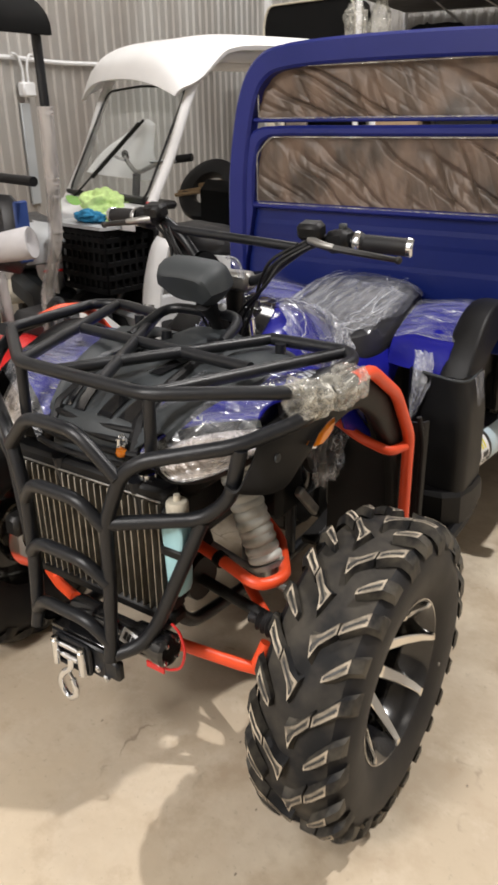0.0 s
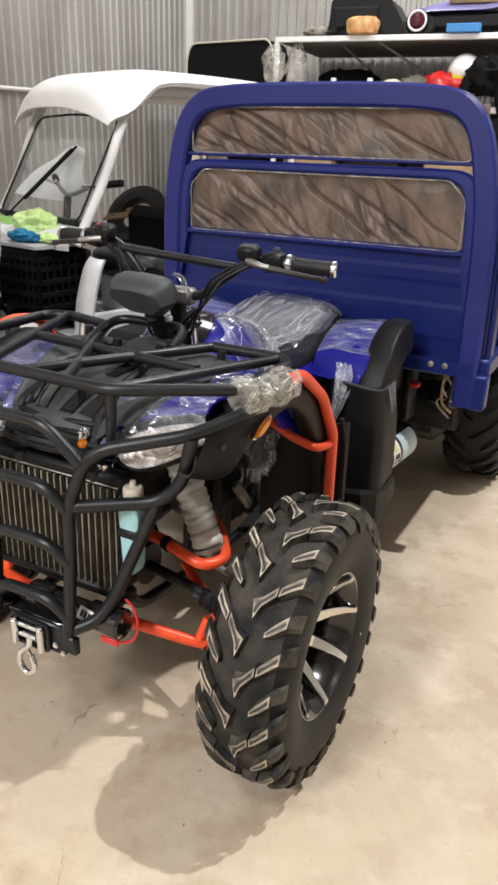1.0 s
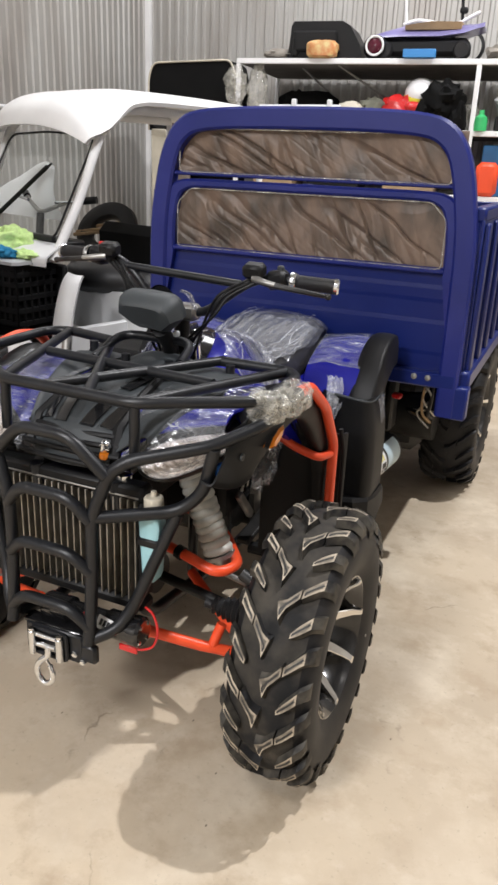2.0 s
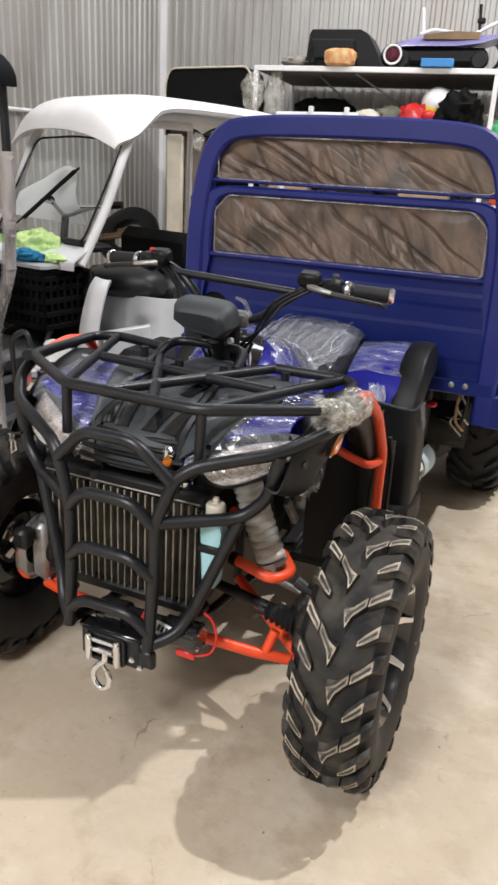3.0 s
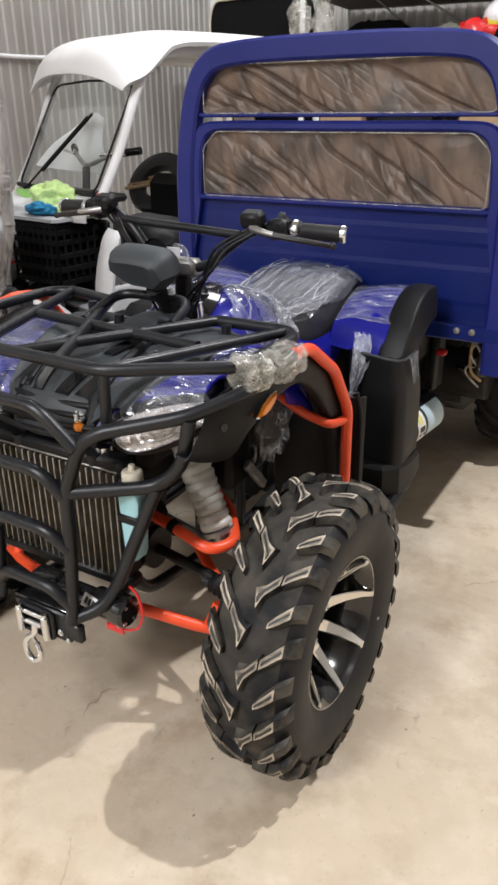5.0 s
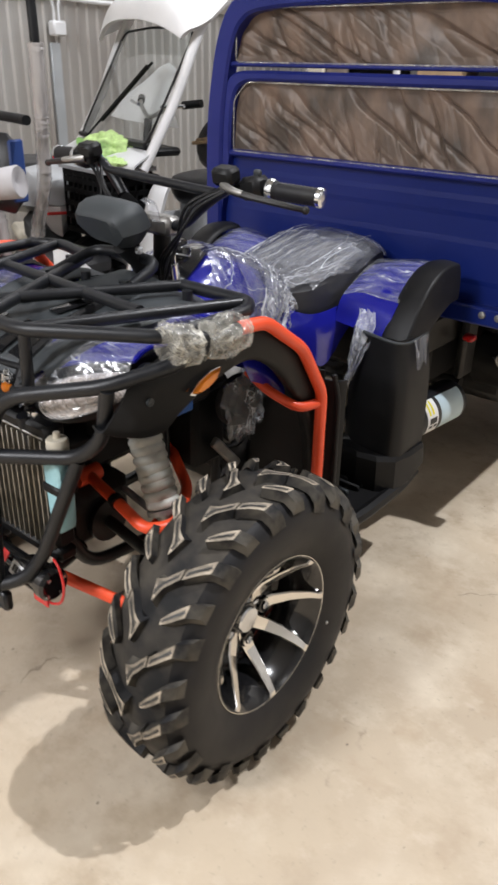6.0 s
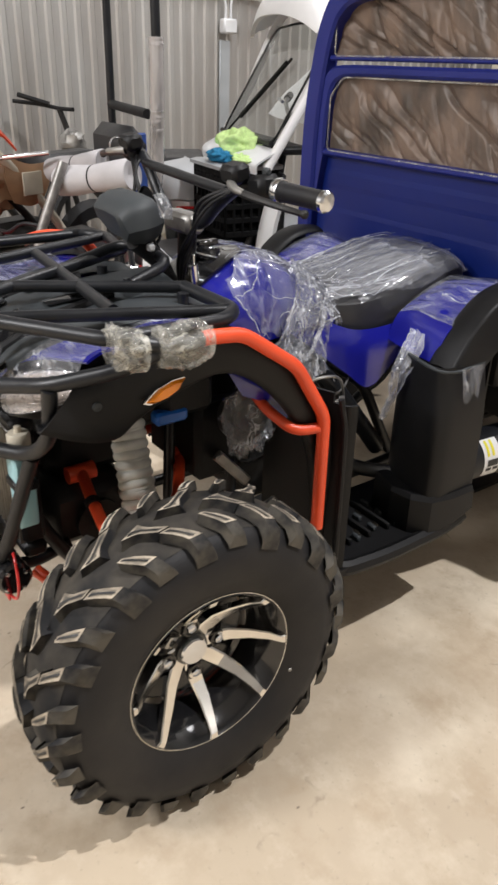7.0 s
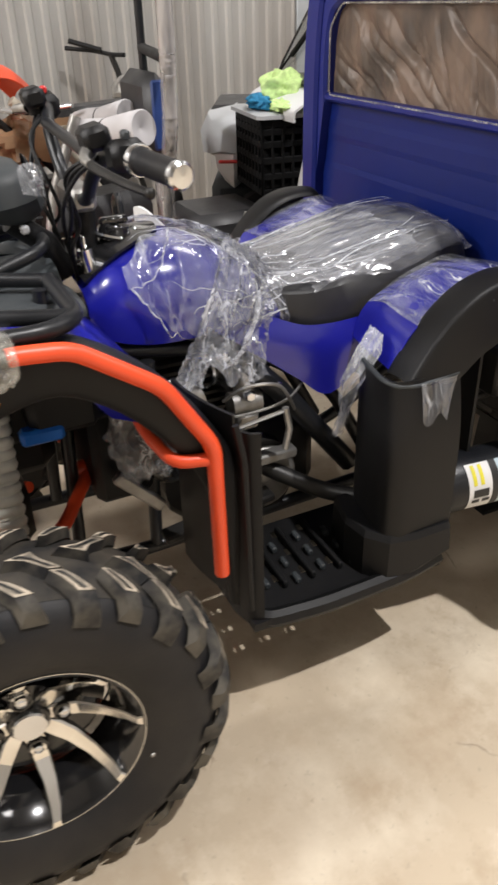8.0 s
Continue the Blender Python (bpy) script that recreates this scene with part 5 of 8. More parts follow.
SEAT_ST = [(0.60, 0.080, 0.735, 0.752, 0.772), (0.66, 0.112, 0.690, 0.738, 0.764), (0.74, 0.145, 0.660, 0.732, 0.766), (0.84, 0.156, 0.667, 0.744, 0.784), (0.94, 0.160, 0.685, 0.760, 0.804), (1.04, 0.160, 0.705, 0.777, 0.815), (1.085, 0.157, 0.712, 0.776, 0.810), (1.108, 0.138, 0.722, 0.764, 0.792)]
part("seat", Mesh().loft(body_loops(SEAT_ST)), SEAT, quad, "black vinyl seat under clear film")


def along(loop, f):
    k = min(max(f, 0), 1) * (len(loop) - 1)
    i = min(int(k), len(loop) - 2)
    return V(*loop[i]) * (1 - k + i) + V(*loop[i + 1]) * (k - i)


def film_over(loops, off, seed, margin, count=110, amp=0.007):
    """Film drawn over a body with uneven edges: folds run out from the gather between tank and seat."""
    rows = []
    for i, l in enumerate(loops):
        row = []
        e0 = margin + 0.05 * noise.noise(Vector((i * 0.05, seed, 0))) + 0.010 * noise.noise(Vector((i * 0.5, seed, 5)))
        e1 = 1 - margin - 0.05 * noise.noise(Vector((i * 0.05, seed, 9))) - 0.010 * noise.noise(Vector((i * 0.5, seed, 7)))
        for j in range(count):
            p = along(l, e0 + (e1 - e0) * j / (count - 1))
            for k in (i, len(loops) - 1 - i):
                if k < 9:
                    p = p + V(0, (0.055 * noise.noise(Vector((j * 0.07, seed, k - i))) + 0.018 * noise.noise(Vector((j * 0.4, seed, 2)))) * (1 - k / 9) ** 1.5, 0)
            n = unit(p - V(0, p[1], 0.70))
            a, r = math.atan2(p[0] * 1.5, p[1] - 0.62), math.hypot(p[0], p[1] - 0.62)
            w = 1 - 2.4 * abs(noise.noise(Vector((a * 3.2 + seed, r * 3.5, seed)))) + 0.35 * (1 - 2.4 * abs(noise.noise(Vector((a * 7.5 + seed, r * 6, seed + 4))))) + 0.30 * (1 - 2.6 * abs(noise.noise(Vector((p[0] * 30 + seed, p[1] * 18, p[2] * 30))))) + 0.12 * noise.noise(Vector((p[0] * 70 + seed, p[1] * 70, p[2] * 70)))
            row.append(p + n * (off + amp * w))
        rows.append(row)
    return rows


def denser(loops, per=5):
    fine = [spline(l, per) for l in loops]
    cols = [spline([l[k] for l in fine], 3) for k in range(len(fine[0]))]
    return [[c[i] for c in cols] for i in range(len(cols[0]))]


dl = denser(body_loops(SEAT_ST))
cut = int(0.62 * len(dl))
part("seat_film", Mesh().sheet(film_over(dl[:cut], 0.012, 1.0, 0.235), 0.0006), FILM_SEAT, quad, "gathered clear film over the front of the seat")
part("seat_film", Mesh().sheet(film_over(dl[int(0.30 * len(dl)):], 0.006, 3.0, 0.20, amp=0.004), 0.0006), FILM_REAR, quad, "smooth clear film over the seat")
dl = denser(TANK)
for s in (1, -1):
    rows = []
    for i, l in enumerate(dl[20:]):
        row = []
        inner = np.interp(l[0][1], (0.40, 0.45, 0.52, 0.60), (0.72, 0.63, 0.58, 0.47)) + 0.03 * noise.noise(Vector((i * 0.12, s, 4)))
        outer = np.interp(l[0][1], (0.40, 0.44, 0.50, 0.66), (0.80, 0.90, 0.97, 0.98)) + 0.03 * noise.noise(Vector((i * 0.15, s, 6)))
        for j in range(60):
            f = inner + (outer - inner) * j / 59
            p = along(l, f if s > 0 else 1 - f)
            n = unit(p - V(0, p[1], 0.70))
            w = 1 - 2.6 * abs(noise.noise(Vector((p[1] * 26 + s, p[2] * 13, 2.0)))) + 0.5 * (1 - 2.4 * abs(noise.noise(Vector((p[1] * 60 + s, p[2] * 42, p[0] * 30)))))
            row.append(p + n * (0.010 + 0.006 * w))
        rows.append(row)
    part("tank_film", Mesh().sheet(rows, 0.0006), FILM, quad, "creased clear film over the tank side")
FOLD_HANG = make_film("hanging_film", haze=0.13, crease=0.80, scale=22, width=0.05, stretch=(1, 1, 0.5), rough=0.08)
# loose film gathered between tank and seat, crumpled and hanging down the side
for s, seed in ((1, 0.0), (-1, 4.0)):
    rows = []
    for i in range(70):
        u = i / 69
        row = []
        for j in range(56):
            v = j / 55
            y = 0.685 - 0.200 * v * (0.25 + 0.75 * u) - 0.045 * u
            l = dl[int(np.interp(y, (0.335, 0.70), (0, len(dl) - 1)))]
            f = 0.56 + 0.44 * min(1, u / 0.66)
            p = along(l, f if s > 0 else 1 - f)
            hang = max(0, u - 0.66) / 0.34
            drop = 0.085 * (0.35 + 0.65 * abs(math.sin(4.4 * v + 0.9 + seed))) * (1 + 0.5 * noise.noise(Vector((v * 9, seed, 2))))
            p = p + V(s * 0.028 * hang, 0, -drop * hang)
            w = 1 - 2.8 * abs(noise.noise(Vector((v * 7 + 1.5 * u + seed, u * 1.6, seed)))) + 0.55 * (1 - 2.6 * abs(noise.noise(Vector((v * 17 + seed, u * 7, seed + 2))))) + 0.3 * (1 - 2.6 * abs(noise.noise(Vector((v * 36 + seed, u * 24, seed + 5)))))
            n = unit(p - V(0, p[1], 0.70))
            row.append(p + n * (0.018 + 0.009 * w) + V(0, 0.006 * w * hang, 0))
        rows.append(row)
    part("loose_film", Mesh().sheet(rows, 0.0006), FILM_LOOSE, quad, "gathered clear film hanging over the tank side")
    rows = []
    for i in range(34):
        u = i / 33
        wide = 0.013 + 0.012 * max(0, 1 - 3.2 * u) + 0.011 * math.sin(math.pi * min(1, 1.4 * u)) * (1 + 0.5 * noise.noise(Vector((6 * u, seed, 2))))
        turn = 1.9 * u + 0.7 * noise.noise(Vector((5 * u, seed, 8)))
        mid = V(0.284 + 0.020 * math.sin(4 * u + seed), 0.800 - 0.064 * min(1, 2.5 * u), 0.700 - 0.205 * u)
        row = []
        for j in range(13):
            v = -1 + j / 6
            pleat = 0.007 * math.sin(9 * v + 14 * u + seed)
            row.append((s * (mid[0] + wide * v * math.cos(turn) + pleat * math.sin(turn)), mid[1] + wide * v * math.sin(turn) * 0.7 - pleat * math.cos(turn), mid[2] + 0.014 * noise.noise(Vector((3 * v, 5 * u, seed)))))
        rows.append(row)
    part("loose_film", Mesh().sheet(rows, 0.0006), FOLD_HANG, quad, "scrap of clear film hanging off the rear fender")

# twisted folds of film running out from the gather
FOLD = make_film("film_fold", haze=0.34, crease=0.75, scale=34, width=0.05, rough=0.08)


def fold(loops, a, b, bulge, seed, radius):
    """A raised fold across a body, from one (along, across) place to another."""
    pts = []
    for k in range(22):
        v = k / 21
        i = (a[0] + (b[0] - a[0]) * v) * (len(loops) - 1)
        f = a[1] + (b[1] - a[1]) * v + bulge * math.sin(math.pi * v) + 0.030 * noise.noise(Vector((v * 5, seed, 0))) + 0.010 * noise.noise(Vector((v * 16, seed, 3)))
        p = along(loops[int(min(max(i, 0), len(loops) - 1))], f)
        pts.append(p + unit(p - V(0, p[1], 0.70)) * (0.017 + 0.003 * noise.noise(Vector((v * 9, seed, 4)))))
    part("film_fold", Mesh().tube(spline(pts, 2), [radius * 0.62, radius * 0.5, radius * 0.42, radius * 0.12], 6), FOLD, quad)


tank_loops, seat_loops = denser(TANK), denser(body_loops(SEAT_ST))
for s in (1, -1):
    side = lambda f: 0.5 + s * (f - 0.5)
    for k, (a0, af, b0, bf, bulge, rad) in enumerate(((0.98, 0.70, 0.34, 0.74, -0.06, 0.0030), (0.96, 0.74, 0.52, 0.90, 0.02, 0.0040), (0.95, 0.66, 0.50, 0.60, 0.03, 0.0030), (0.98, 0.82, 0.72, 0.97, 0.03, 0.0036), (0.92, 0.60, 0.40, 0.66, 0.05, 0.0024), (0.97, 0.76, 0.62, 0.86, 0.05, 0.0024), (0.98, 0.80, 0.30, 0.62, -0.10, 0.0028), (0.52, 0.60, 0.24, 0.80, 0.06, 0.0036), (0.24, 0.80, 0.46, 0.97, 0.03, 0.0030), (0.99, 0.64, 0.70, 0.74, -0.03, 0.0018), (0.90, 0.78, 0.36, 0.80, 0.03, 0.0016))):
        fold(tank_loops, (a0, side(af)), (b0, side(bf)), s * bulge, k + 3 * s, rad)
    for k, (a0, af, b0, bf, bulge, rad) in enumerate(((0.16, 0.66, 0.60, 0.73, 0.01, 0.0042), (0.18, 0.62, 0.78, 0.60, 0.05, 0.0032), (0.16, 0.70, 0.44, 0.76, 0.01, 0.0032), (0.15, 0.58, 0.60, 0.52, -0.02, 0.0030), (0.20, 0.70, 0.58, 0.70, -0.04, 0.0024), (0.14, 0.68, 0.86, 0.66, 0.02, 0.0034), (0.15, 0.64, 0.70, 0.74, 0.03, 0.0020), (0.17, 0.60, 0.50, 0.57, 0.02, 0.0018))):
        fold(seat_loops, (a0, side(af)), (b0, side(bf)), s * bulge, k + 9 + 3 * s, rad)
    hang = spline([(s * 0.135, 0.640, 0.752), (s * 0.165, 0.622, 0.722), (s * 0.176, 0.600, 0.690), (s * 0.180, 0.574, 0.652), (s * 0.178, 0.556, 0.640), (s * 0.172, 0.540, 0.654), (s * 0.168, 0.530, 0.684)], 5)
    part("film_strand", Mesh().tube([(x + 0.004 * noise.noise(Vector((i * 0.5, s, 1))), y, z + 0.004 * noise.noise(Vector((i * 0.5, s, 7)))) for i, (x, y, z) in enumerate(hang)], [0.006, 0.0030, 0.0055, 0.003], 7), FOLD, quad, "twisted strand of film hanging below the seat")

# blue side panels, rear fenders and black edges
SIDE = [
    [(0.128, 0.520, 0.775), (0.135, 0.600, 0.735), (0.150, 0.680, 0.695), (0.165, 0.740, 0.678), (0.172, 0.840, 0.680), (0.178, 0.960, 0.705)],
    [(0.142, 0.520, 0.730), (0.152, 0.605, 0.690), (0.168, 0.690, 0.650), (0.182, 0.760, 0.625), (0.188, 0.850, 0.640), (0.190, 0.955, 0.685)],
    [(0.150, 0.525, 0.690), (0.158, 0.620, 0.640), (0.172, 0.700, 0.580), (0.185, 0.770, 0.535), (0.188, 0.860, 0.605), (0.188, 0.950, 0.665)],
]
shell(SIDE, "side_panel", BLUE_GLOSS, 0.005, label="glossy blue side panel")
REAR = [
    [(0.180, 0.822, 0.645), (0.235, 0.814, 0.642), (0.290, 0.808, 0.640), (0.345, 0.800, 0.640)],
    [(0.178, 0.850, 0.700), (0.235, 0.846, 0.710), (0.290, 0.842, 0.713), (0.348, 0.838, 0.712)],
    [(0.176, 0.930, 0.735), (0.235, 0.925, 0.745), (0.290, 0.925, 0.748), (0.352, 0.925, 0.745)],
    [(0.176, 1.010, 0.755), (0.235, 1.010, 0.768), (0.290, 1.010, 0.772), (0.352, 1.010, 0.770)],
    [(0.176, 1.045, 0.755), (0.235, 1.045, 0.768), (0.290, 1.045, 0.774), (0.352, 1.040, 0.772)],
]
shell(REAR, "rear_fender", BLUE_GLOSS, 0.005, label="glossy blue rear fender")
shell([[(x, y, z + 0.0115 + 0.004 * math.sin(40 * x + 13 * y)) for x, y, z in r] for r in REAR[1:]], "fender_film", FILM_FENDER, 0.0006, label="clear protective film over the rear fender", per=8)
RE = [((0.792, 0.640), (0.838, 0.618)), ((0.830, 0.698), (0.885, 0.640)), ((0.876, 0.748), (0.925, 0.672)), ((0.925, 0.780), (0.965, 0.692)), ((0.980, 0.793), (1.000, 0.704)), ((1.035, 0.790), (1.038, 0.706))]
crown = [[(0.336, y0 + 0.004, z0 - 0.008), (0.344, y0, z0), (0.370, y0, z0 + 0.004), (0.398, y0, z0 + 0.001), (0.404, 0.96 * y0 + 0.04 * y1, 0.96 * z0 + 0.04 * z1), (0.409, 0.6 * y0 + 0.4 * y1, 0.6 * z0 + 0.4 * z1), (0.410, 0.04 * y0 + 0.96 * y1, 0.04 * z0 + 0.96 * z1), (0.405, y1, z1), (0.385, y1 + 0.002, z1 + 0.002)] for (y0, z0), (y1, z1) in RE]
shell(crown, "rear_fender_edge", BLACK_PLASTIC, 0.005, label="matt black rear fender edge", per=3)
for s in (1, -1):
    for y, z, x in ((0.868, 0.668, 0.409), (0.942, 0.768, 0.406), (-0.006, 0.732, 0.348)):
        part("bolt", Mesh().lathe([(0.008, 0), (0.008, 0.004), (0.0, 0.006)], Matrix.Translation((s * x, y, z)) @ Matrix.Rotation(radians(90 * s), 4, "Y"), 10), GREY_PLASTIC, quad)
    flap = [[(s * 0.255, 0.790, z), (s * 0.285, 0.770, z), (s * 0.335, 0.755, z), (s * (0.385 + g), 0.752 - 0.2 * g, z), (s * (0.410 + g), 0.764, z), (s * (0.418 + g), 0.800, z), (s * (0.416 + g), 0.890, z)] for z, g in ((0.655, -0.006), (0.55, 0.014), (0.42, 0.018), (0.30, 0.018))]
    flap[-1] = [(x, y, z + dz) for (x, y, z), dz in zip(flap[-1], (0, 0, 0, 0, 0.0, 0.005, 0.02))]
    part("mudguard_lip", Mesh().tube([(s * 0.300, 0.764, 0.656), (s * 0.379, 0.751, 0.652), (s * 0.405, 0.762, 0.648), (s * 0.414, 0.800, 0.644), (s * 0.412, 0.885, 0.650)], 0.0042, 8, 0.012), GREY_PLASTIC, quad)
    part("rear_mudguard", Mesh().sheet(smooth_grid(flap, 4, 4), 0.006), BLACK_PLASTIC, quad, "matt black mudguard in front of the rear wheel")
    foot = lambda grow, z, rise: [(s * (x + (grow if x > 0.3 else 0)), y - (grow if y < 0.8 else 0), z + rise * max(0, y - 0.76)) for x, y in ((0.27, 0.730), (0.345, 0.712), (0.400, 0.720), (0.438, 0.752), (0.450, 0.81), (0.450, 0.885), (0.27, 0.885))]
    step = Mesh().loft([foot(-0.004, 0.243, 0.34), foot(0.0, 0.254, 0.30), foot(-0.004, 0.338, 0.0), foot(-0.010, 0.350, 0.0)])
    part("footwell_step", step, BLACK_PLASTIC, quad, "black moulded step", angle=20)
    board = Mesh()
    xs = [0.175, 0.205, 0.225, 0.265, 0.285, 0.325, 0.345, 0.385, 0.430]
    ys = [0.478, 0.505, 0.525, 0.56, 0.585, 0.62, 0.645, 0.68, 0.705, 0.76, 0.885]
    holes = [(i, j) for i in (1, 3, 5) for j in (1, 3, 5, 7)]
    nx, ny = len(xs), len(ys)
    verts = [(s * x, y, z) for z in (0.254, 0.236) for x in xs for y in ys]
    cells = [(i, j) for i in range(nx - 1) for j in range(ny - 1) if (i, j) not in holes]
    faces = []
    for i, j in cells:
        a = [i * ny + j, (i + 1) * ny + j, (i + 1) * ny + j + 1, i * ny + j + 1]
        faces += [a, [nx * ny + k for k in a[::-1]]]
        for (di, dj), (u, v) in (((0, -1), (0, 1)), ((1, 0), (1, 2)), ((0, 1), (2, 3)), ((-1, 0), (3, 0))):
            if (i + di, j + dj) not in cells:
                faces.append([a[u], a[v], nx * ny + a[v], nx * ny + a[u]])
    board.add(verts, faces)
    for j in range(4):
        part("tread_bar", Mesh().box((s * 0.29, 0.513 + 0.060 * j, 0.262), (0.16, 0.010, 0.018), 0.003), BLACK_PLASTIC, quad)
        for i in range(3):
            part("cleat", Mesh().box((s * (0.245 + 0.05 * i + 0.012 * (j % 2)), 0.541 + 0.060 * j, 0.260), (0.026, 0.012, 0.014), 0.003), GREY_PLASTIC, quad)
    part("board_rim", Mesh().tube([(s * 0.17, 0.478, 0.25), (s * 0.375, 0.482, 0.246), (s * 0.418, 0.508, 0.244), (s * 0.430, 0.62, 0.244), (s * 0.430, 0.80, 0.248), (s * 0.425, 0.880, 0.262)], 0.018, 8, 0.04), BLACK_PLASTIC, quad)
    part("foot_board", board, BLACK_PLASTIC, quad, "black foot board with slots", flat=True)
    part("foot_well_wall", Mesh().sheet(smooth_grid([[(s * 0.385, 0.470, z), (s * 0.415, 0.480, z), (s * 0.425, 0.500, z)] for z in (0.64, 0.50, 0.36, 0.24)], 3, 3), 0.006), BLACK_PLASTIC, quad)

# Black panels added so the space behind the foot wells stays dark.
for s in (1, -1):
    part("dark_back_panel", Mesh().sheet(smooth_grid([[(s * 0.15, 1.00, z), (s * 0.25, 0.99, z), (s * 0.36, 0.98, z)] for z in (0.66, 0.55, 0.45, 0.36)], 2, 2), 0.006), BLACK_PLASTIC, quad)

scrap = [[(0.4225 + 0.016 * b + 0.0015 * math.sin(9 * a + 4 * b), 0.800 + 0.075 * a * (1 - 0.35 * b), 0.652 - 0.075 * b * (0.88 + 0.14 * math.sin(7 * a))) for a in [k / 12 for k in range(13)]] for b in [k / 14 for k in range(15)]]
part("film_scrap", Mesh().sheet(scrap, 0.0006), FILM, quad, "scrap of clear film on the mudguard")

# silencer
muf = part("silencer", Mesh().lathe([(0.0, -0.13), (0.045, -0.128), (0.058, -0.118), (0.060, -0.11), (0.060, 0.115), (0.056, 0.125), (0.036, 0.130), (0.020, 0.132), (0.020, 0.15), (0.014, 0.15), (0.014, 0.12)], pose(0.370, 1.030, 0.374, -90, 0, -6), 30), BLACK_POWDER, quad, "black silencer with a warning label")
for lo, hi, m in ((-0.080, -0.028, LABEL_WHITE), (-0.028, -0.012, LABEL_BLACK), (-0.012, 0.100, LABEL_BLUE)):
    band = Mesh()
    loops = []
    for k in range(13):
        a = radians(-62 + 95 * k / 12)
        loops.append([(0.0612 * math.cos(a), 0.0612 * math.sin(a), h) for h in (lo, hi)])
    verts = [p for l in loops for p in l]
    band.add(verts, [(2 * k, 2 * k + 1, 2 * k + 3, 2 * k + 2) for k in range(12)], pose(0.370, 1.030, 0.374, -90, 0, -6))
    part("silencer_label", band, m, muf)
for a0, a1, lo, hi, m in ((-58, -20, -0.070, -0.062, LABEL_YELLOW), (-58, -20, -0.054, -0.046, LABEL_YELLOW), (-12, 4, -0.070, -0.036, LABEL_BLACK), (8, 16, -0.073, -0.056, LABEL_BLACK), (8, 16, -0.050, -0.033, LABEL_BLACK)):
    verts = [(0.0622 * math.cos(radians(a0 + (a1 - a0) * k / 4)), 0.0622 * math.sin(radians(a0 + (a1 - a0) * k / 4)), h) for k in range(5) for h in (lo, hi)]
    part("label_print", Mesh().add(verts, [(2 * k, 2 * k + 1, 2 * k + 3, 2 * k + 2) for k in range(4)], pose(0.370, 1.030, 0.374, -90, 0, -6)), m, muf)
part("exhaust_pipe", Mesh().tube([(0.370, 0.90, 0.366), (0.33, 0.82, 0.350), (0.22, 0.74, 0.330), (0.12, 0.60, 0.40)], 0.018, 12, 0.05), DARK_METAL, quad)
part("rear_axle", Mesh().rod((-0.30, 1.42, 0.315), (0.30, 1.42, 0.315), 0.022, 14).box((0, 1.42, 0.315), (0.16, 0.16, 0.14), 0.03), DARK_METAL, quad)
part("rear_frame", Mesh().tube([(-0.13, 1.15, 0.40), (-0.15, 1.45, 0.42), (0.15, 1.45, 0.42), (0.13, 1.15, 0.40)], 0.014, 10, 0.05), BLACK_POWDER, quad)

# ---- blue cargo trike behind the quad bike ----
trike = thing("cargo_trike", "blue sheet-steel cargo trike bed with film-wrapped headboard", "cargo trike")
PY = 1.105


def band(outer, inner, y0, y1):
    """A pressed frame between two outlines on the plane of the headboard."""
    k = len(outer)
    loops = []
    for (ox, oz), (ix, iz) in zip(outer, inner):
        e = 0.008
        d = unit(V(ix - ox, 0, iz - oz))
        a, b = V(ox, 0, oz), V(ix, 0, iz)
        loops.append([a + d * e + V(0, y0, 0), a + V(0, y0 + e, 0), a + V(0, y1, 0), b + V(0, y1, 0), b + V(0, y0 + e, 0), b - d * e + V(0, y0, 0)])
    return Mesh().loft(loops)


half_o = [(0.602, 0.53), (0.600, 0.80), (0.596, 1.06), (0.574, 1.22), (0.545, 1.33), (0.495, 1.405), (0.41, 1.442), (0.20, 1.455)]
half_i = [(0.538, 0.53), (0.536, 0.80), (0.530, 1.06), (0.512, 1.20), (0.488, 1.30), (0.455, 1.352), (0.39, 1.378), (0.20, 1.388)]
XC = 0.028


def full(h):
    pts = [(x - 0.0, z) for x, z in h] + [(2 * XC - x, z) for x, z in h[::-1]]
    return [(p[0], p[2]) for p in spline([(x, 0, z) for x, z in pts], 4)]


part("headboard_frame", band(full(half_o), full(half_i), PY, PY + 0.045), BLUE_FRAME, trike, "rounded blue headboard frame")
sub_o = [(0.562, 0.66), (0.560, 0.95), (0.552, 1.10), (0.530, 1.18), (0.490, 1.218), (0.40, 1.226), (0.20, 1.226)]
sub_i = [(0.505, 0.985), (0.505, 1.00), (0.500, 1.10), (0.485, 1.165), (0.455, 1.190), (0.40, 1.197), (0.20, 1.197)]
part("headboard_subframe", band(full(sub_o), full(sub_i), PY + 0.010, PY + 0.042), BLUE_FRAME, trike)
part("window_rail", Mesh().box((XC, PY + 0.026, 1.2425), (1.00, 0.022, 0.014), 0.004), BLUE_FRAME, trike)
part("window_rail", Mesh().box((XC, PY + 0.028, 0.992), (1.06, 0.030, 0.020), 0.006), BLUE_FRAME, trike)


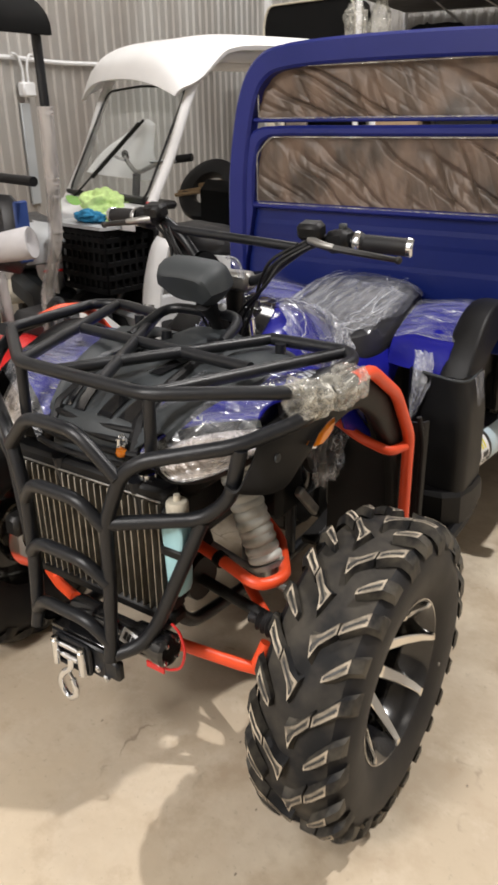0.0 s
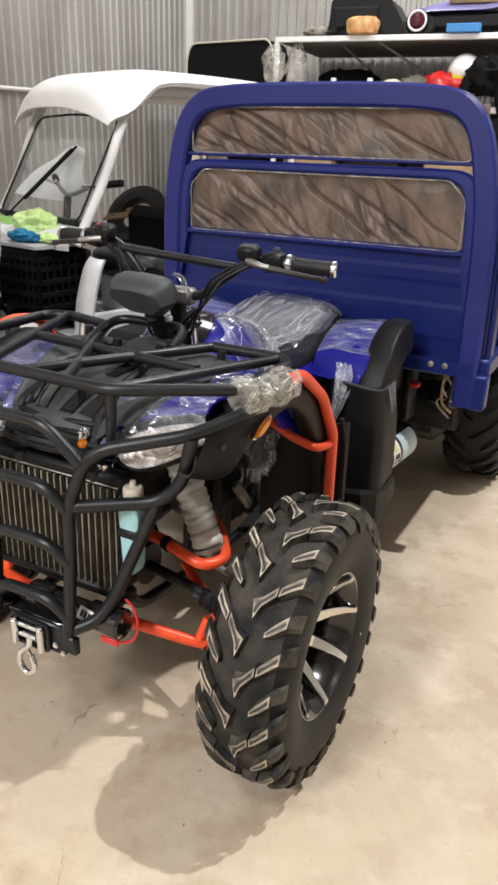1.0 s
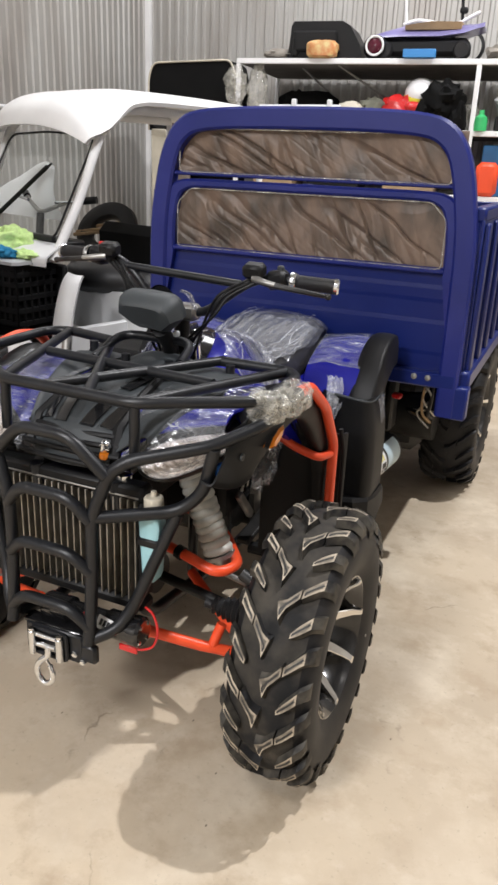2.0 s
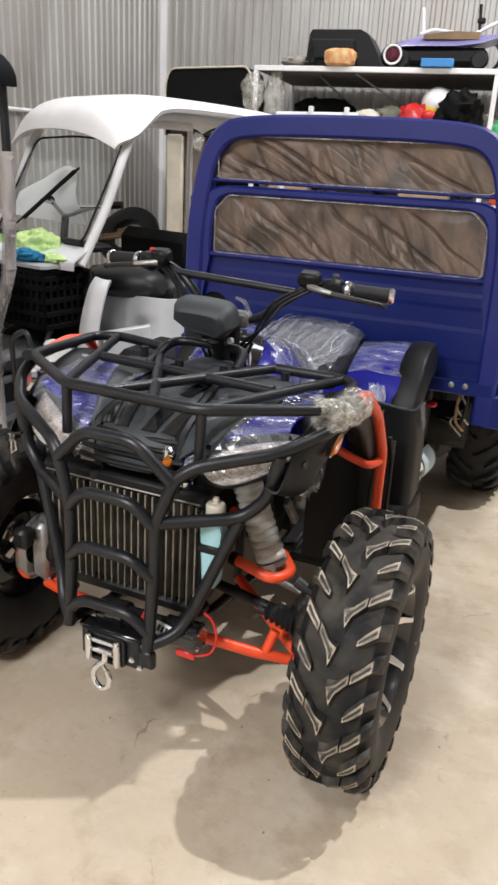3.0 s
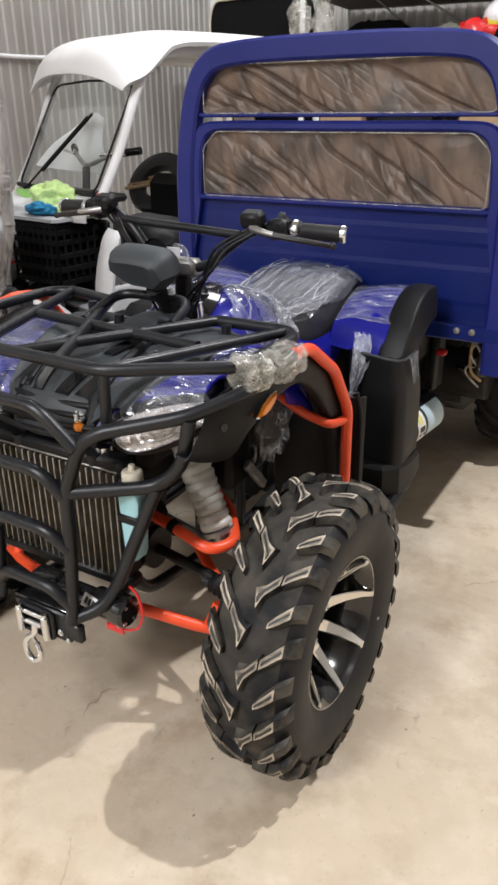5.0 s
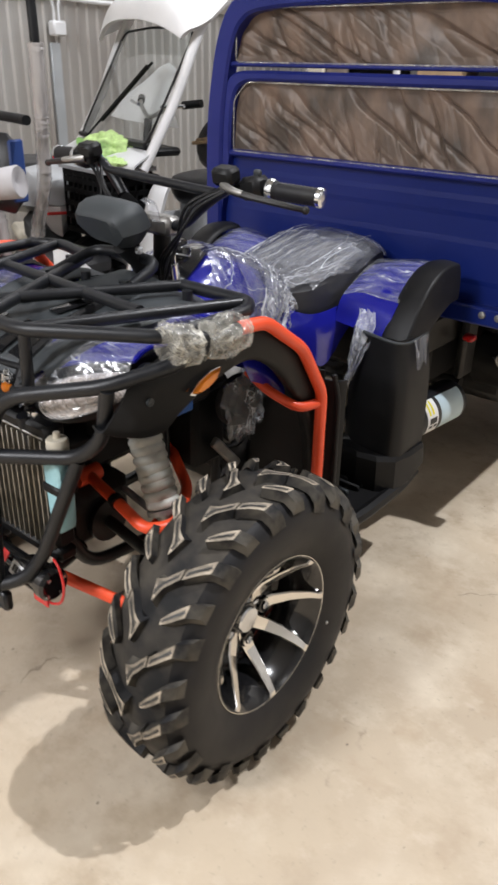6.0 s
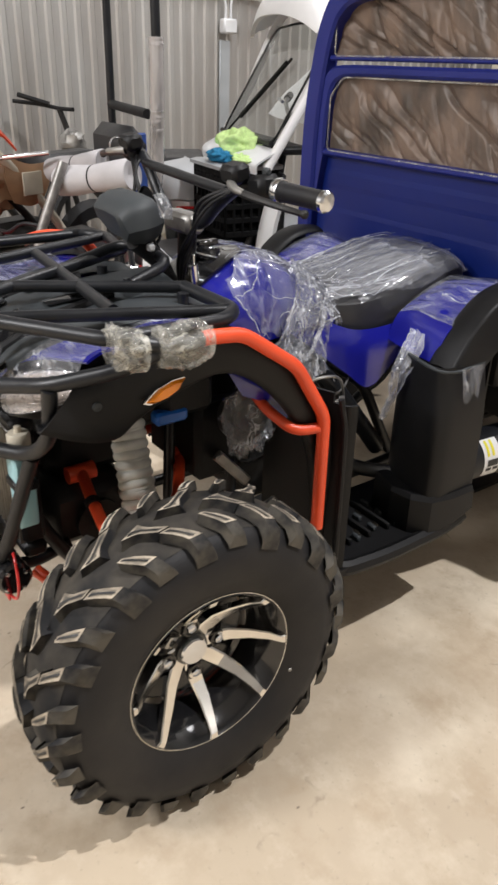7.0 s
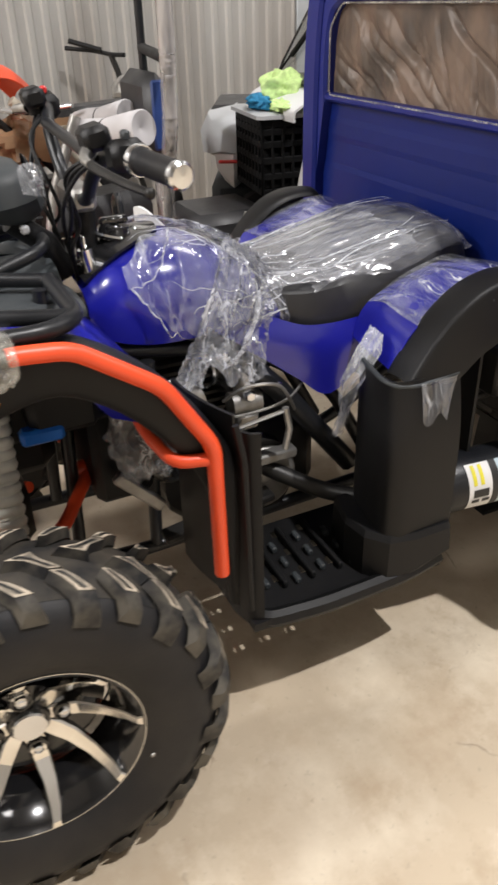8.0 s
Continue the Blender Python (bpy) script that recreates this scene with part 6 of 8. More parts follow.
def crumpled(name, x0, x1, z0, z1, seed):
    """A sheet of bronze film drawn over a window opening, with hanging folds."""
    rows = []
    for i in range(81):
        v = i / 80
        row = []
        for j in range(281):
            u = j / 280
            warp = 0.6 * noise.noise(Vector((u * 4 + seed, v * 2.5, seed)))
            rough = min(max(0.5 + 1.6 * noise.noise(Vector((u * 5 + seed, v * 1.2, seed + 11))), 0.08), 1)
            big = noise.noise(Vector((u * 5 + 0.6 * v + seed, 0.8 * v, seed)))
            mid = 1 - 2.4 * abs(noise.noise(Vector((u * 30 + 2.0 * v + 0.5 * warp + seed, 0.7 * v, seed + 3))))
            fine = 1 - 2.2 * abs(noise.noise(Vector((u * 70 + 4 * v + 1.0 * warp + seed, 1.6 * v, seed + 7))))
            sharp = max(0, 1 - 6 * abs(noise.noise(Vector((u * 14 + 1.2 * v + 0.3 * warp + seed, 0.5 * v, seed + 19)))))
            crisp = max(0, 1 - 7 * abs(noise.noise(Vector((u * 20 + 5.5 * v + 0.6 * warp + seed, 0.5 * v, seed + 29)))))
            long = max(0, 1 - 6 * abs(noise.noise(Vector((u * 8 + 2.6 * v + 0.5 * warp + seed, 0.4 * v, seed + 41)))))
            edge = min(1, 9 * u, 9 * (1 - u), 5 * v, 5 * (1 - v))
            row.append((x0 + (x1 - x0) * u, PY + 0.038 - (0.013 * big + 0.0030 * mid * rough + 0.0013 * fine * rough - 0.012 * sharp * rough * (1 - 0.4 * v) - 0.012 * long - 0.0016 * crisp * rough) * edge, z0 + (z1 - z0) * v))
        rows.append(row)
    part(name, Mesh().sheet(rows, 0.001), FOIL, trike, "crumpled bronze-tinted wrapping film in the window")


crumpled("window_film", XC - 0.500, XC + 0.500, 1.235, 1.398, 0.3)
crumpled("window_film", XC - 0.488, XC + 0.488, 0.985, 1.200, 5.1)
for z0, z1, x0, x1 in ((1.247, 1.385, -0.455, 0.47), (0.998, 1.194, -0.462, 0.47)):
    part("window_gasket", Mesh().tube([(XC + a, PY + 0.014, b) for a, b in ((x0, z0), (x1, z0), (x1, z1 - 0.05), (x1 - 0.05, z1), (x0 + 0.05, z1), (x0, z1 - 0.05))], 0.0024, 6, 0.015, closed=True), FILM_WRAP, trike, "clear film edge round the window")
# ribbed lower panel
rows = []
for z, d in ((0.985, 0.0), (0.948, 0.0), (0.934, 0.0017), (0.905, 0.0017), (0.891, 0.0), (0.838, 0.0), (0.824, 0.0017), (0.735, 0.0017), (0.721, 0.0), (0.655, 0.0)):
    rows.append([(XC - 0.520 + 1.04 * k / 8, PY + 0.034 - d, z) for k in range(9)])
part("headboard_panel", Mesh().sheet(rows, 0.003), BLUE_PAINT, trike, "pressed blue panel", angle=5)
part("headboard_sill", Mesh().box((XC, PY + 0.024, 0.648), (1.13, 0.050, 0.050), 0.006), BLUE_PAINT, trike)
for x in (0.46, 0.505, -0.41):
    part("bolt", Mesh().lathe([(0.010, 0), (0.010, 0.006), (0.0, 0.008)], pose(x, PY - 0.001, 0.655, 90, 0, 0), 8), CAST, trike)
for s in (1, -1):
    x = XC + s * 0.574
    leg = Mesh().box((x, PY + 0.030, 0.580), (0.070, 0.055, 0.11), 0.006)
    part("leg", leg, BLUE_PAINT, trike)
    side = Mesh()
    side.box((x, 1.95, 0.90), (0.012, 1.60, 0.50), 0.003)
    wall = part("side_wall", side, BLUE_PAINT, trike, "ribbed blue side wall")
    for k in range(9):
        part("rib", Mesh().box((x + s * 0.012, 1.20 + 0.187 * k, 0.90), (0.020, 0.060, 0.48), 0.006), BLUE_PAINT, wall)
    part("side_rail", Mesh().box((x - s * 0.014, 1.95, 1.165), (0.045, 1.60, 0.045), 0.008), BLUE_PAINT, trike)
    part("side_sill", Mesh().box((x, 1.95, 0.650), (0.06, 1.62, 0.06), 0.008), BLUE_PAINT, trike)
    part("leaf_spring", Mesh().tube([(XC + s * 0.34, 1.45, 0.52), (XC + s * 0.34, 1.70, 0.44), (XC + s * 0.34, 1.95, 0.41), (XC + s * 0.34, 2.20, 0.44), (XC + s * 0.34, 2.45, 0.52)], 0.022, 8), DARK_METAL, trike)
    make_wheel(trike, (XC + s * 0.490, 1.93, 0.325), s, R=0.325, half=0.105, rim=0.165, spokes=6, turn0=0.05 + 0.1 * s, detailed=False)
part("bed_floor", Mesh().box((XC, 1.95, 0.665), (1.12, 1.58, 0.02), 0.003), BLUE_PAINT, trike)
part("tail_gate", Mesh().box((XC, 2.74, 0.90), (1.12, 0.02, 0.50), 0.004), BLUE_PAINT, trike)
part("chassis", Mesh().box((XC - 0.28, 1.9, 0.57), (0.06, 1.7, 0.10), 0.008).box((XC + 0.28, 1.9, 0.57), (0.06, 1.7, 0.10), 0.008).box((XC, 1.30, 0.57), (0.5, 0.06, 0.08), 0.008).box((XC, 2.5, 0.57), (0.5, 0.06, 0.08), 0.008), DARK_METAL, trike, "dark chassis rails")
# Black box added to darken the gap under the bed.
part("dark_fill_box", Mesh().box((XC - 0.02, 1.42, 0.47), (0.50, 0.34, 0.26), 0.02), BLACK_PLASTIC, trike)
part("hanger", Mesh().box((XC + 0.33, 1.28, 0.50), (0.03, 0.08, 0.20), 0.01), DARK_METAL, trike)
# Made-up block that stands for clutter and shadow under the bed.
part("bed_dark_block", Mesh().box((XC + 0.10, 1.62, 0.40), (0.62, 0.26, 0.32), 0.04).rod((XC + 0.30, 1.50, 0.40), (XC + 0.46, 1.50, 0.40), 0.09, 20), DARK_METAL, trike, "dark block added for the clutter and shadow under the bed")
part("tail_lamp", Mesh().box((XC + 0.36, 1.22, 0.545), (0.035, 0.03, 0.020), 0.006), RED, trike, "small red lamp")
for k, (m, r) in enumerate(((CAST, 0.004), (WOOD, 0.005), (BLACK_PLASTIC, 0.008), (CREAM, 0.003))):
    part("wiring", Mesh().tube(spline([(XC + 0.43 + 0.015 * k, 1.26 + 0.02 * k, 0.60), (XC + 0.47 - 0.03 * (k % 2), 1.27, 0.54), (XC + 0.42 + 0.02 * k, 1.30, 0.47), (XC + 0.46, 1.33 + 0.02 * k, 0.41 + 0.015 * k), (XC + 0.36, 1.42, 0.44)], 6), r, 8), m, trike)
# Black wheel guards, also added to darken the space under the bed.
for s in (1, -1):
    part("mudguard", Mesh().sheet(smooth_grid([[(XC + s * x, 1.95 - 0.37 * math.cos(a), 0.30 + 0.335 * math.sin(a)) for x in (0.37, 0.45, 0.545)] for a in (0.5, 0.9, 1.4, 1.9, 2.4)], 4, 2), 0.006), BLACK_PLASTIC, trike)
part("axle", Mesh().rod((XC - 0.45, 1.95, 0.31), (XC + 0.45, 1.95, 0.31), 0.032, 14).blob((XC, 1.95, 0.31), (0.2, 0.24, 0.22), n=10), DARK_METAL, trike)

# ---- white covered trike ----
CAB = pose(-1.70, 1.76, 0, 0, 0, -16.2)
cab = thing("covered_trike", "white covered trike with windscreen, wiper and green stripe", "covered trike", CAB)
roof_rows = []
for b, zc, edge, hw, rake in ((0.072, 1.408, 1.330, 0.405, 0.055), (0.078, 1.430, 1.340, 0.412, 0.055), (0.100, 1.480, 1.356, 0.418, 0.055), (0.150, 1.522, 1.372, 0.420, 0.050), (0.22, 1.545, 1.400, 0.425, 0.035), (0.30, 1.558, 1.450, 0.428, 0.018), (0.37, 1.560, 1.490, 0.43, 0.0), (0.42, 1.574, 1.508, 0.43, 0.0), (0.55, 1.584, 1.520, 0.44, 0.0), (1.0, 1.586, 1.522, 0.44, 0.0), (1.45, 1.572, 1.505, 0.43, 0.0), (1.55, 1.53, 1.47, 0.42, 0.0)):
    roof_rows.append([(u * hw, b + rake * abs(u) ** 2, zc - (zc - edge) * abs(u) ** (2.6 if b < 0.09 else 3.6)) for u in [-1 + k / 8 for k in range(17)]])
part("roof", Mesh().sheet(smooth_grid(roof_rows, 3, 2), 0.018), WHITE_PAINT, cab, "white moulded roof with a curved front lip")
for s in (1, -1):
    part("pillar", Mesh().tube([(s * 0.385, -0.075, 0.816), (s * 0.380, 0.094, 1.089), (s * 0.376, 0.205, 1.330), (s * 0.372, 0.285, 1.462), (s * 0.372, 0.42, 1.498), (s * 0.38, 1.40, 1.500)], 0.022, 12, 0.10), WHITE_PAINT, cab, "white tube pillar")
    part("rear_pillar", Mesh().rod((s * 0.38, 1.40, 0.5), (s * 0.38, 1.40, 1.50), 0.018, 10), WHITE_PAINT, cab)
ws = part("windscreen", Mesh().sheet(smooth_grid([[(-0.36 + 0.72 * k / 4, -0.040 + 0.27 * v - 0.02 * (1 - (k / 2 - 1) ** 2), 0.905 + 0.475 * v) for k in range(5)] for v in (0, 0.5, 1)], 3, 3), 0.004), GLASS, cab, "clear windscreen")
part("windscreen_seal", Mesh().tube([(-0.355, -0.042, 0.910), (0, -0.062, 0.908), (0.355, -0.042, 0.910), (0.345, 0.225, 1.37), (0, 0.205, 1.385), (-0.345, 0.225, 1.37)], 0.0055, 8, 0.06, closed=True).tube([(-0.355, -0.046, 0.914), (0, -0.066, 0.912), (0.355, -0.046, 0.914)], 0.012, 8), BLACK_PLASTIC, ws)
part("wiper", Mesh().rod((-0.250, -0.085, 0.885), (-0.060, 0.01, 1.06), 0.005, 8).rod((-0.130, -0.025, 0.99), (0.130, 0.10, 1.225), 0.011, 8).rod((-0.145, -0.02, 0.99), (0.145, 0.115, 1.24), 0.006, 6), BLACK_PLASTIC, cab, "black wiper")
front = [[(-0.40, -0.03, 0.892), (-0.2, -0.065, 0.900), (0, -0.078, 0.902), (0.2, -0.065, 0.900), (0.40, -0.03, 0.892)],
         [(-0.41, -0.12, 0.846), (-0.2, -0.18, 0.852), (0, -0.20, 0.854), (0.2, -0.18, 0.852), (0.41, -0.12, 0.846)],
         [(-0.41, -0.135, 0.822), (-0.2, -0.195, 0.828), (0, -0.215, 0.830), (0.2, -0.195, 0.828), (0.41, -0.135, 0.822)],
         [(-0.40, -0.130, 0.795), (-0.2, -0.190, 0.798), (0, -0.21, 0.80), (0.2, -0.190, 0.798), (0.40, -0.130, 0.795)]]
part("front_panel", Mesh().sheet(smooth_grid(front, 4, 4), 0.008), WHITE_PLASTIC, cab, "white front panel")
dec = [[(-0.30 + 0.46 * k / 10, -0.080 - 0.060 * v * math.sin(math.pi * (0.08 + 0.84 * k / 10)) - 0.014 * math.sin(math.pi * k / 10), 0.897 - 0.028 * v * math.sin(math.pi * (0.08 + 0.84 * k / 10)) + 0.003) for k in range(11)] for v in (0, 0.5, 1)]
part("green_stripe", Mesh().sheet(dec, 0.002), GREEN_DECAL, cab, "green stripe decal")
part("front_bulkhead", Mesh().box((0, 0.02, 0.58), (0.70, 0.03, 0.42), 0.01), BLACK_PLASTIC, cab)
part("dash_top", Mesh().box((0, 0.05, 0.885), (0.74, 0.16, 0.035), 0.012), BLACK_PLASTIC, cab)
part("cab_floor", Mesh().box((0, 0.75, 0.36), (0.74, 1.7, 0.06), 0.01), LIGHT_GREY, cab)
part("steering_stem", Mesh().rod((-0.08, 0.12, 0.4), (-0.12, 0.22, 0.99), 0.02, 12), BLACK_PLASTIC, cab)
bar = Mesh().tube([(-0.42, 0.34, 1.07), (-0.28, 0.26, 1.05), (-0.12, 0.22, 0.99), (0.04, 0.26, 1.05), (0.18, 0.34, 1.07)], 0.011, 10, 0.05)
part("handlebar", bar, CAST, cab)
for s in (1, -1):
    part("grip", Mesh().rod((-0.12 + s * 0.22, 0.295, 1.06), (-0.12 + s * 0.31, 0.345, 1.072), 0.019, 10), BLACK_PLASTIC, cab)
    part("lever", Mesh().rod((-0.12 + s * 0.12, 0.23, 1.05), (-0.12 + s * 0.28, 0.27, 1.06), 0.008, 8), CHROME, cab)
# Placed and stretched to fit the camera's view; it reaches past the cab.
part("front_shield", Mesh().sheet(smooth_grid([[(-1.20, 0.52, 0.935), (-0.80, 0.44, 0.935), (-0.24, 0.46, 0.930)], [(-1.02, 0.56, 1.065), (-0.72, 0.50, 1.085), (-0.41, 0.52, 1.060)], [(-0.78, 0.60, 1.165), (-0.62, 0.56, 1.205), (-0.48, 0.58, 1.175)], [(-0.67, 0.62, 1.205), (-0.58, 0.60, 1.235), (-0.52, 0.61, 1.205)]], 5, 5), 0.006), WHITE_PAINT, cab, "white shield shaped to fit the camera's view")
part("seat", Mesh().box((0.0, 0.78, 0.63), (0.72, 0.54, 0.14), 0.04), SEAT, cab)
part("backrest", Mesh().box((0.06, 0.72, 0.795), (0.60, 0.12, 0.27), 0.05), CLOTH_SHADE_BLACK, cab, "black padded backrest")
part("seat_box", Mesh().box((0.0, 0.80, 0.46), (0.70, 0.5, 0.20), 0.02), LIGHT_GREY, cab)
for s in (1, -1):
    part("rear_wheel", Mesh().lathe([(0.10, -0.05), (0.19, -0.055), (0.235, -0.04), (0.245, 0.0), (0.235, 0.04), (0.19, 0.055), (0.10, 0.05), (0.08, 0.0)], Matrix.Translation((s * 0.42, 1.15, 0.245)) @ TO_X, 32, True), RUBBER, cab)
    part("side_skirt", Mesh().box((s * 0.38, 0.75, 0.42), (0.03, 1.6, 0.14), 0.01), WHITE_PLASTIC, cab)
part("front_wheel", Mesh().lathe([(0.12, -0.04), (0.20, -0.045), (0.24, -0.03), (0.25, 0.0), (0.24, 0.03), (0.20, 0.045), (0.12, 0.04), (0.10, 0.0)], Matrix.Translation((0, -0.12, 0.25)) @ TO_X, 32, True), RUBBER, cab)
part("fork", Mesh().rod((0.07, -0.12, 0.25), (0.05, 0.02, 0.55), 0.018, 10).rod((-0.07, -0.12, 0.25), (-0.05, 0.02, 0.55), 0.018, 10).rod((-0.08, -0.12, 0.25), (0.08, -0.12, 0.25), 0.015, 10), CAST, cab)

spare = thing("spare_tyre", "black spare tyre leaning inside the covered trike", "tyre", CAB @ pose(-0.275, 0.79, 0.862, 52, 0, 20))
part("rubber", Mesh().lathe([(0.10, -0.03), (0.15, -0.04), (0.185, -0.03), (0.195, 0), (0.185, 0.03), (0.15, 0.04), (0.10, 0.03), (0.09, 0)], None, 32, True), RUBBER, spare)
for i, (a, b) in enumerate((((-0.43, 0.68, 0.85), (-0.15, 0.84, 0.90)), ((-0.39, 0.63, 0.84), (-0.11, 0.80, 0.885)), ((-0.45, 0.74, 0.87), (-0.19, 0.87, 0.92)))):
    st = part("wooden_stick", Mesh().rod(a, b, 0.010, 8), WOOD)
    st.matrix_basis = CAB
    tagged(st, "bare wooden stick lying across the trike seat", "stick", group="wooden sticks")

# ---- cream-trimmed dark cabin beside the wall ----
cabin = thing("trike_cabin", "trike cabin with a dark opening and thin cream piping beside the shelf", "cabin", ROOM @ pose(-1.805, 4.80, 0))
# Solid black block stands for the shaded inside of the cabin opening.
part("canopy", Mesh().loft([[(x * 0.375, y, z) for x, z in ((-1, 1.50), (-1, 1.88), (-0.93, 1.98), (-0.85, 2.005), (0.85, 2.025), (0.93, 2.0), (1, 1.90), (1, 1.50))] for y in (0.0, 0.35)]), CLOTH_SHADE_BLACK, cabin, "black block painted for the cabin's dark interior")
part("piping", Mesh().tube([(-0.375, -0.006, 1.50), (-0.375, -0.006, 1.89), (-0.335, -0.006, 2.005), (0.33, -0.006, 2.028), (0.375, -0.006, 1.93), (0.375, -0.006, 1.50)], 0.0075, 8, 0.06), CREAM, cabin, "cream piping")
part("side_panel", Mesh().box((-0.285, 0.02, 1.05), (0.15, 0.05, 0.94), 0.015), CREAM, cabin, "dusty cream panel")
part("side_panel", Mesh().box((-0.115, 0.05, 1.05), (0.185, 0.05, 0.94), 0.015), make("brown_board", (0.20, 0.165, 0.14), 0.7, 0, 0.2, 6), cabin, "dull brown panel")
part("cross_rail", Mesh().tube([(-0.36, -0.03, 1.60), (-0.30, -0.04, 1.53), (-0.05, -0.04, 1.52), (0.30, -0.04, 1.52)], 0.014, 8, 0.03), BLACK_POWDER, cabin)
part("body", Mesh().box((0.0, 0.18, 0.42), (0.74, 0.34, 0.44), 0.06), BLACK_PLASTIC, cabin)
part("back_panel", Mesh().box((0.0, 0.33, 1.07), (0.74, 0.03, 0.90), 0.01), CLOTH_SHADE_BLACK, cabin)
for s in (1, -1):
    part("wheel", Mesh().lathe([(0.10, -0.05), (0.2, -0.05), (0.25, 0), (0.2, 0.05), (0.10, 0.05)], Matrix.Translation((s * 0.30, 0.1, 0.25)) @ TO_X, 24, True), RUBBER, cabin)
bag = part("plastic_bag", Mesh().blob((0, 0, 0), (0.10, 0.06, 0.12), 0.6, 3, 2, 10), FILM_WRAP)
bag.matrix_basis = ROOM @ pose(-1.86, 4.735, 1.46)
tagged(bag, "crumpled clear plastic bag tied to the cabin rail", "bag")

# ---- black milk crate with cloths on a scooter rack ----
CRATE_BLACK = make("crate_plastic", (0.0042, 0.0042, 0.0046), 0.65, 0, 0.2, 14, 300, 0.06, spec=0.14)
CR = pose(-1.600, 1.588, 0.0, 0, 0, -8)


def make_crate(at):
    crate = thing("crate", "black plastic milk crate with a pale lid", "crate", at)
    w, d, z0, z1 = 0.165, 0.128, 0.520, 0.800
    for sx, sy, nx in ((0, -1, 1), (0, 1, 1), (1, 0, 0), (-1, 0, 0)):
        wall = Mesh()
        span = w if nx else d
        n = 9 if nx else 7
        for k in range(n):
            u = -span + 2 * span * k / (n - 1)
            c = (u, sy * d, (z0 + z1) / 2) if nx else (sx * w, u, (z0 + z1) / 2)
            wall.box(c, (0.012, 0.012, z1 - z0), 0.003)
        for z in (z0 + 0.01, z0 + 0.07, z0 + 0.13, z0 + 0.19, z0 + 0.235, z1 - 0.015):
            c = (0, sy * d, z) if nx else (sx * w, 0, z)
            wall.box(c, (2 * w, 0.010, 0.026) if nx else (0.010, 2 * d, 0.026), 0.003)
        part("lattice_wall", wall, CRATE_BLACK, crate)
    part("base", Mesh().box((0, 0, z0 + 0.006), (2 * w, 2 * d, 0.012), 0.003), BLACK_PLASTIC, crate)
    # Black block paints the shade inside the crate, behind the lattice.
    part("inside_shade", Mesh().box((0, 0, 0.66), (2 * w - 0.026, 2 * d - 0.026, 0.25), 0.01), CLOTH_SHADE_BLACK, crate)
    part("lid", Mesh().loft([[(x * (w + o), y * (d + o), z) for x, y in ((-1, -0.85), (-0.9, -1), (0.9, -1), (1, -0.85), (1, 0.85), (0.9, 1), (-0.9, 1), (-1, 0.85))] for o, z in ((0.0, z1), (0.025, z1 + 0.004), (0.025, z1 + 0.018), (0.01, z1 + 0.024))]), LIGHT_GREY, crate, "pale grey lid")
    return crate


make_crate(CR)
duster = Mesh().blob((-0.025, 0.03, 0.885), (0.23, 0.18, 0.135), 0.40, 2.6, 3, 26).blob((0.125, -0.04, 0.842), (0.17, 0.08, 0.045), 0.45, 3.4, 6, 20)
part("duster", duster, GREEN_CLOTH, angle=180).matrix_basis = CR
tagged(bpy.data.objects["duster"], "fluffy lime green duster cloth lying on the crate lid", "cloth")
rag = Mesh().blob((0.03, -0.095, 0.850), (0.18, 0.08, 0.055), 0.5, 3, 9, 20)
part("rag", rag, BLUE_CLOTH, angle=180).matrix_basis = CR
tagged(bpy.data.objects["rag"], "crumpled blue rag lying on the crate lid", "cloth")

# ---- scooters ----


esc = thing("scooter", "white electric scooter with a rounded fender and chrome headlight", "scooter", pose(0, 0, 0))
sh = [[(x0, y + 0.012, z), ((x0 + x1) / 2, y, z), (x1, y + 0.012, z)] for x0, x1, y, z in ((-1.330, -1.250, 1.520, 0.30), (-1.320, -1.240, 1.528, 0.435), (-1.305, -1.224, 1.535, 0.57), (-1.272, -1.196, 1.552, 0.71), (-1.246, -1.184, 1.572, 0.762))]
part("leg_shield", Mesh().sheet(smooth_grid(sh, 4, 4), 0.03), WHITE_PLASTIC, esc, "white leg shield")
behind = thing("scooter", "white scooter with a black saddle, parked behind the crate", "scooter", pose(-0.05, 0, 0))
part("side_panel", Mesh().sheet(smooth_grid([[(-1.553, 2.064, 0.628), (-1.314, 1.998, 0.628), (-1.075, 2.011, 0.628), (-1.021, 2.171, 0.628)], [(-1.553, 2.064, 0.508), (-1.314, 1.998, 0.508), (-1.075, 2.011, 0.508), (-1.021, 2.171, 0.508)], [(-1.553, 2.064, 0.402), (-1.314, 1.998, 0.402), (-1.075, 2.011, 0.402), (-1.021, 2.171, 0.402)]], 3, 4), 0.02), WHITE_PLASTIC, behind, "white side panel")
part("lower_panel", Mesh().sheet(smooth_grid([[(-1.553, 2.011, 0.415), (-1.314, 1.944, 0.415), (-1.075, 1.958, 0.415), (-1.021, 2.117, 0.415)], [(-1.553, 2.011, 0.296), (-1.314, 1.944, 0.296), (-1.075, 1.958, 0.296), (-1.021, 2.117, 0.296)], [(-1.553, 2.011, 0.083), (-1.314, 1.944, 0.083), (-1.075, 1.958, 0.083), (-1.021, 2.117, 0.083)]], 3, 4), 0.02), WHITE_PAINT, behind, "white lower panel")
part("saddle", Mesh().blob((-1.375, 2.091, 0.680), (0.44, 0.28, 0.17), 0.1, 2, 3, 12, 0.8), SEAT, behind, "black saddle")
part("chassis", Mesh().box((-1.301, 2.391, 0.30), (0.36, 0.40, 0.24), 0.05), BLACK_PLASTIC, behind)
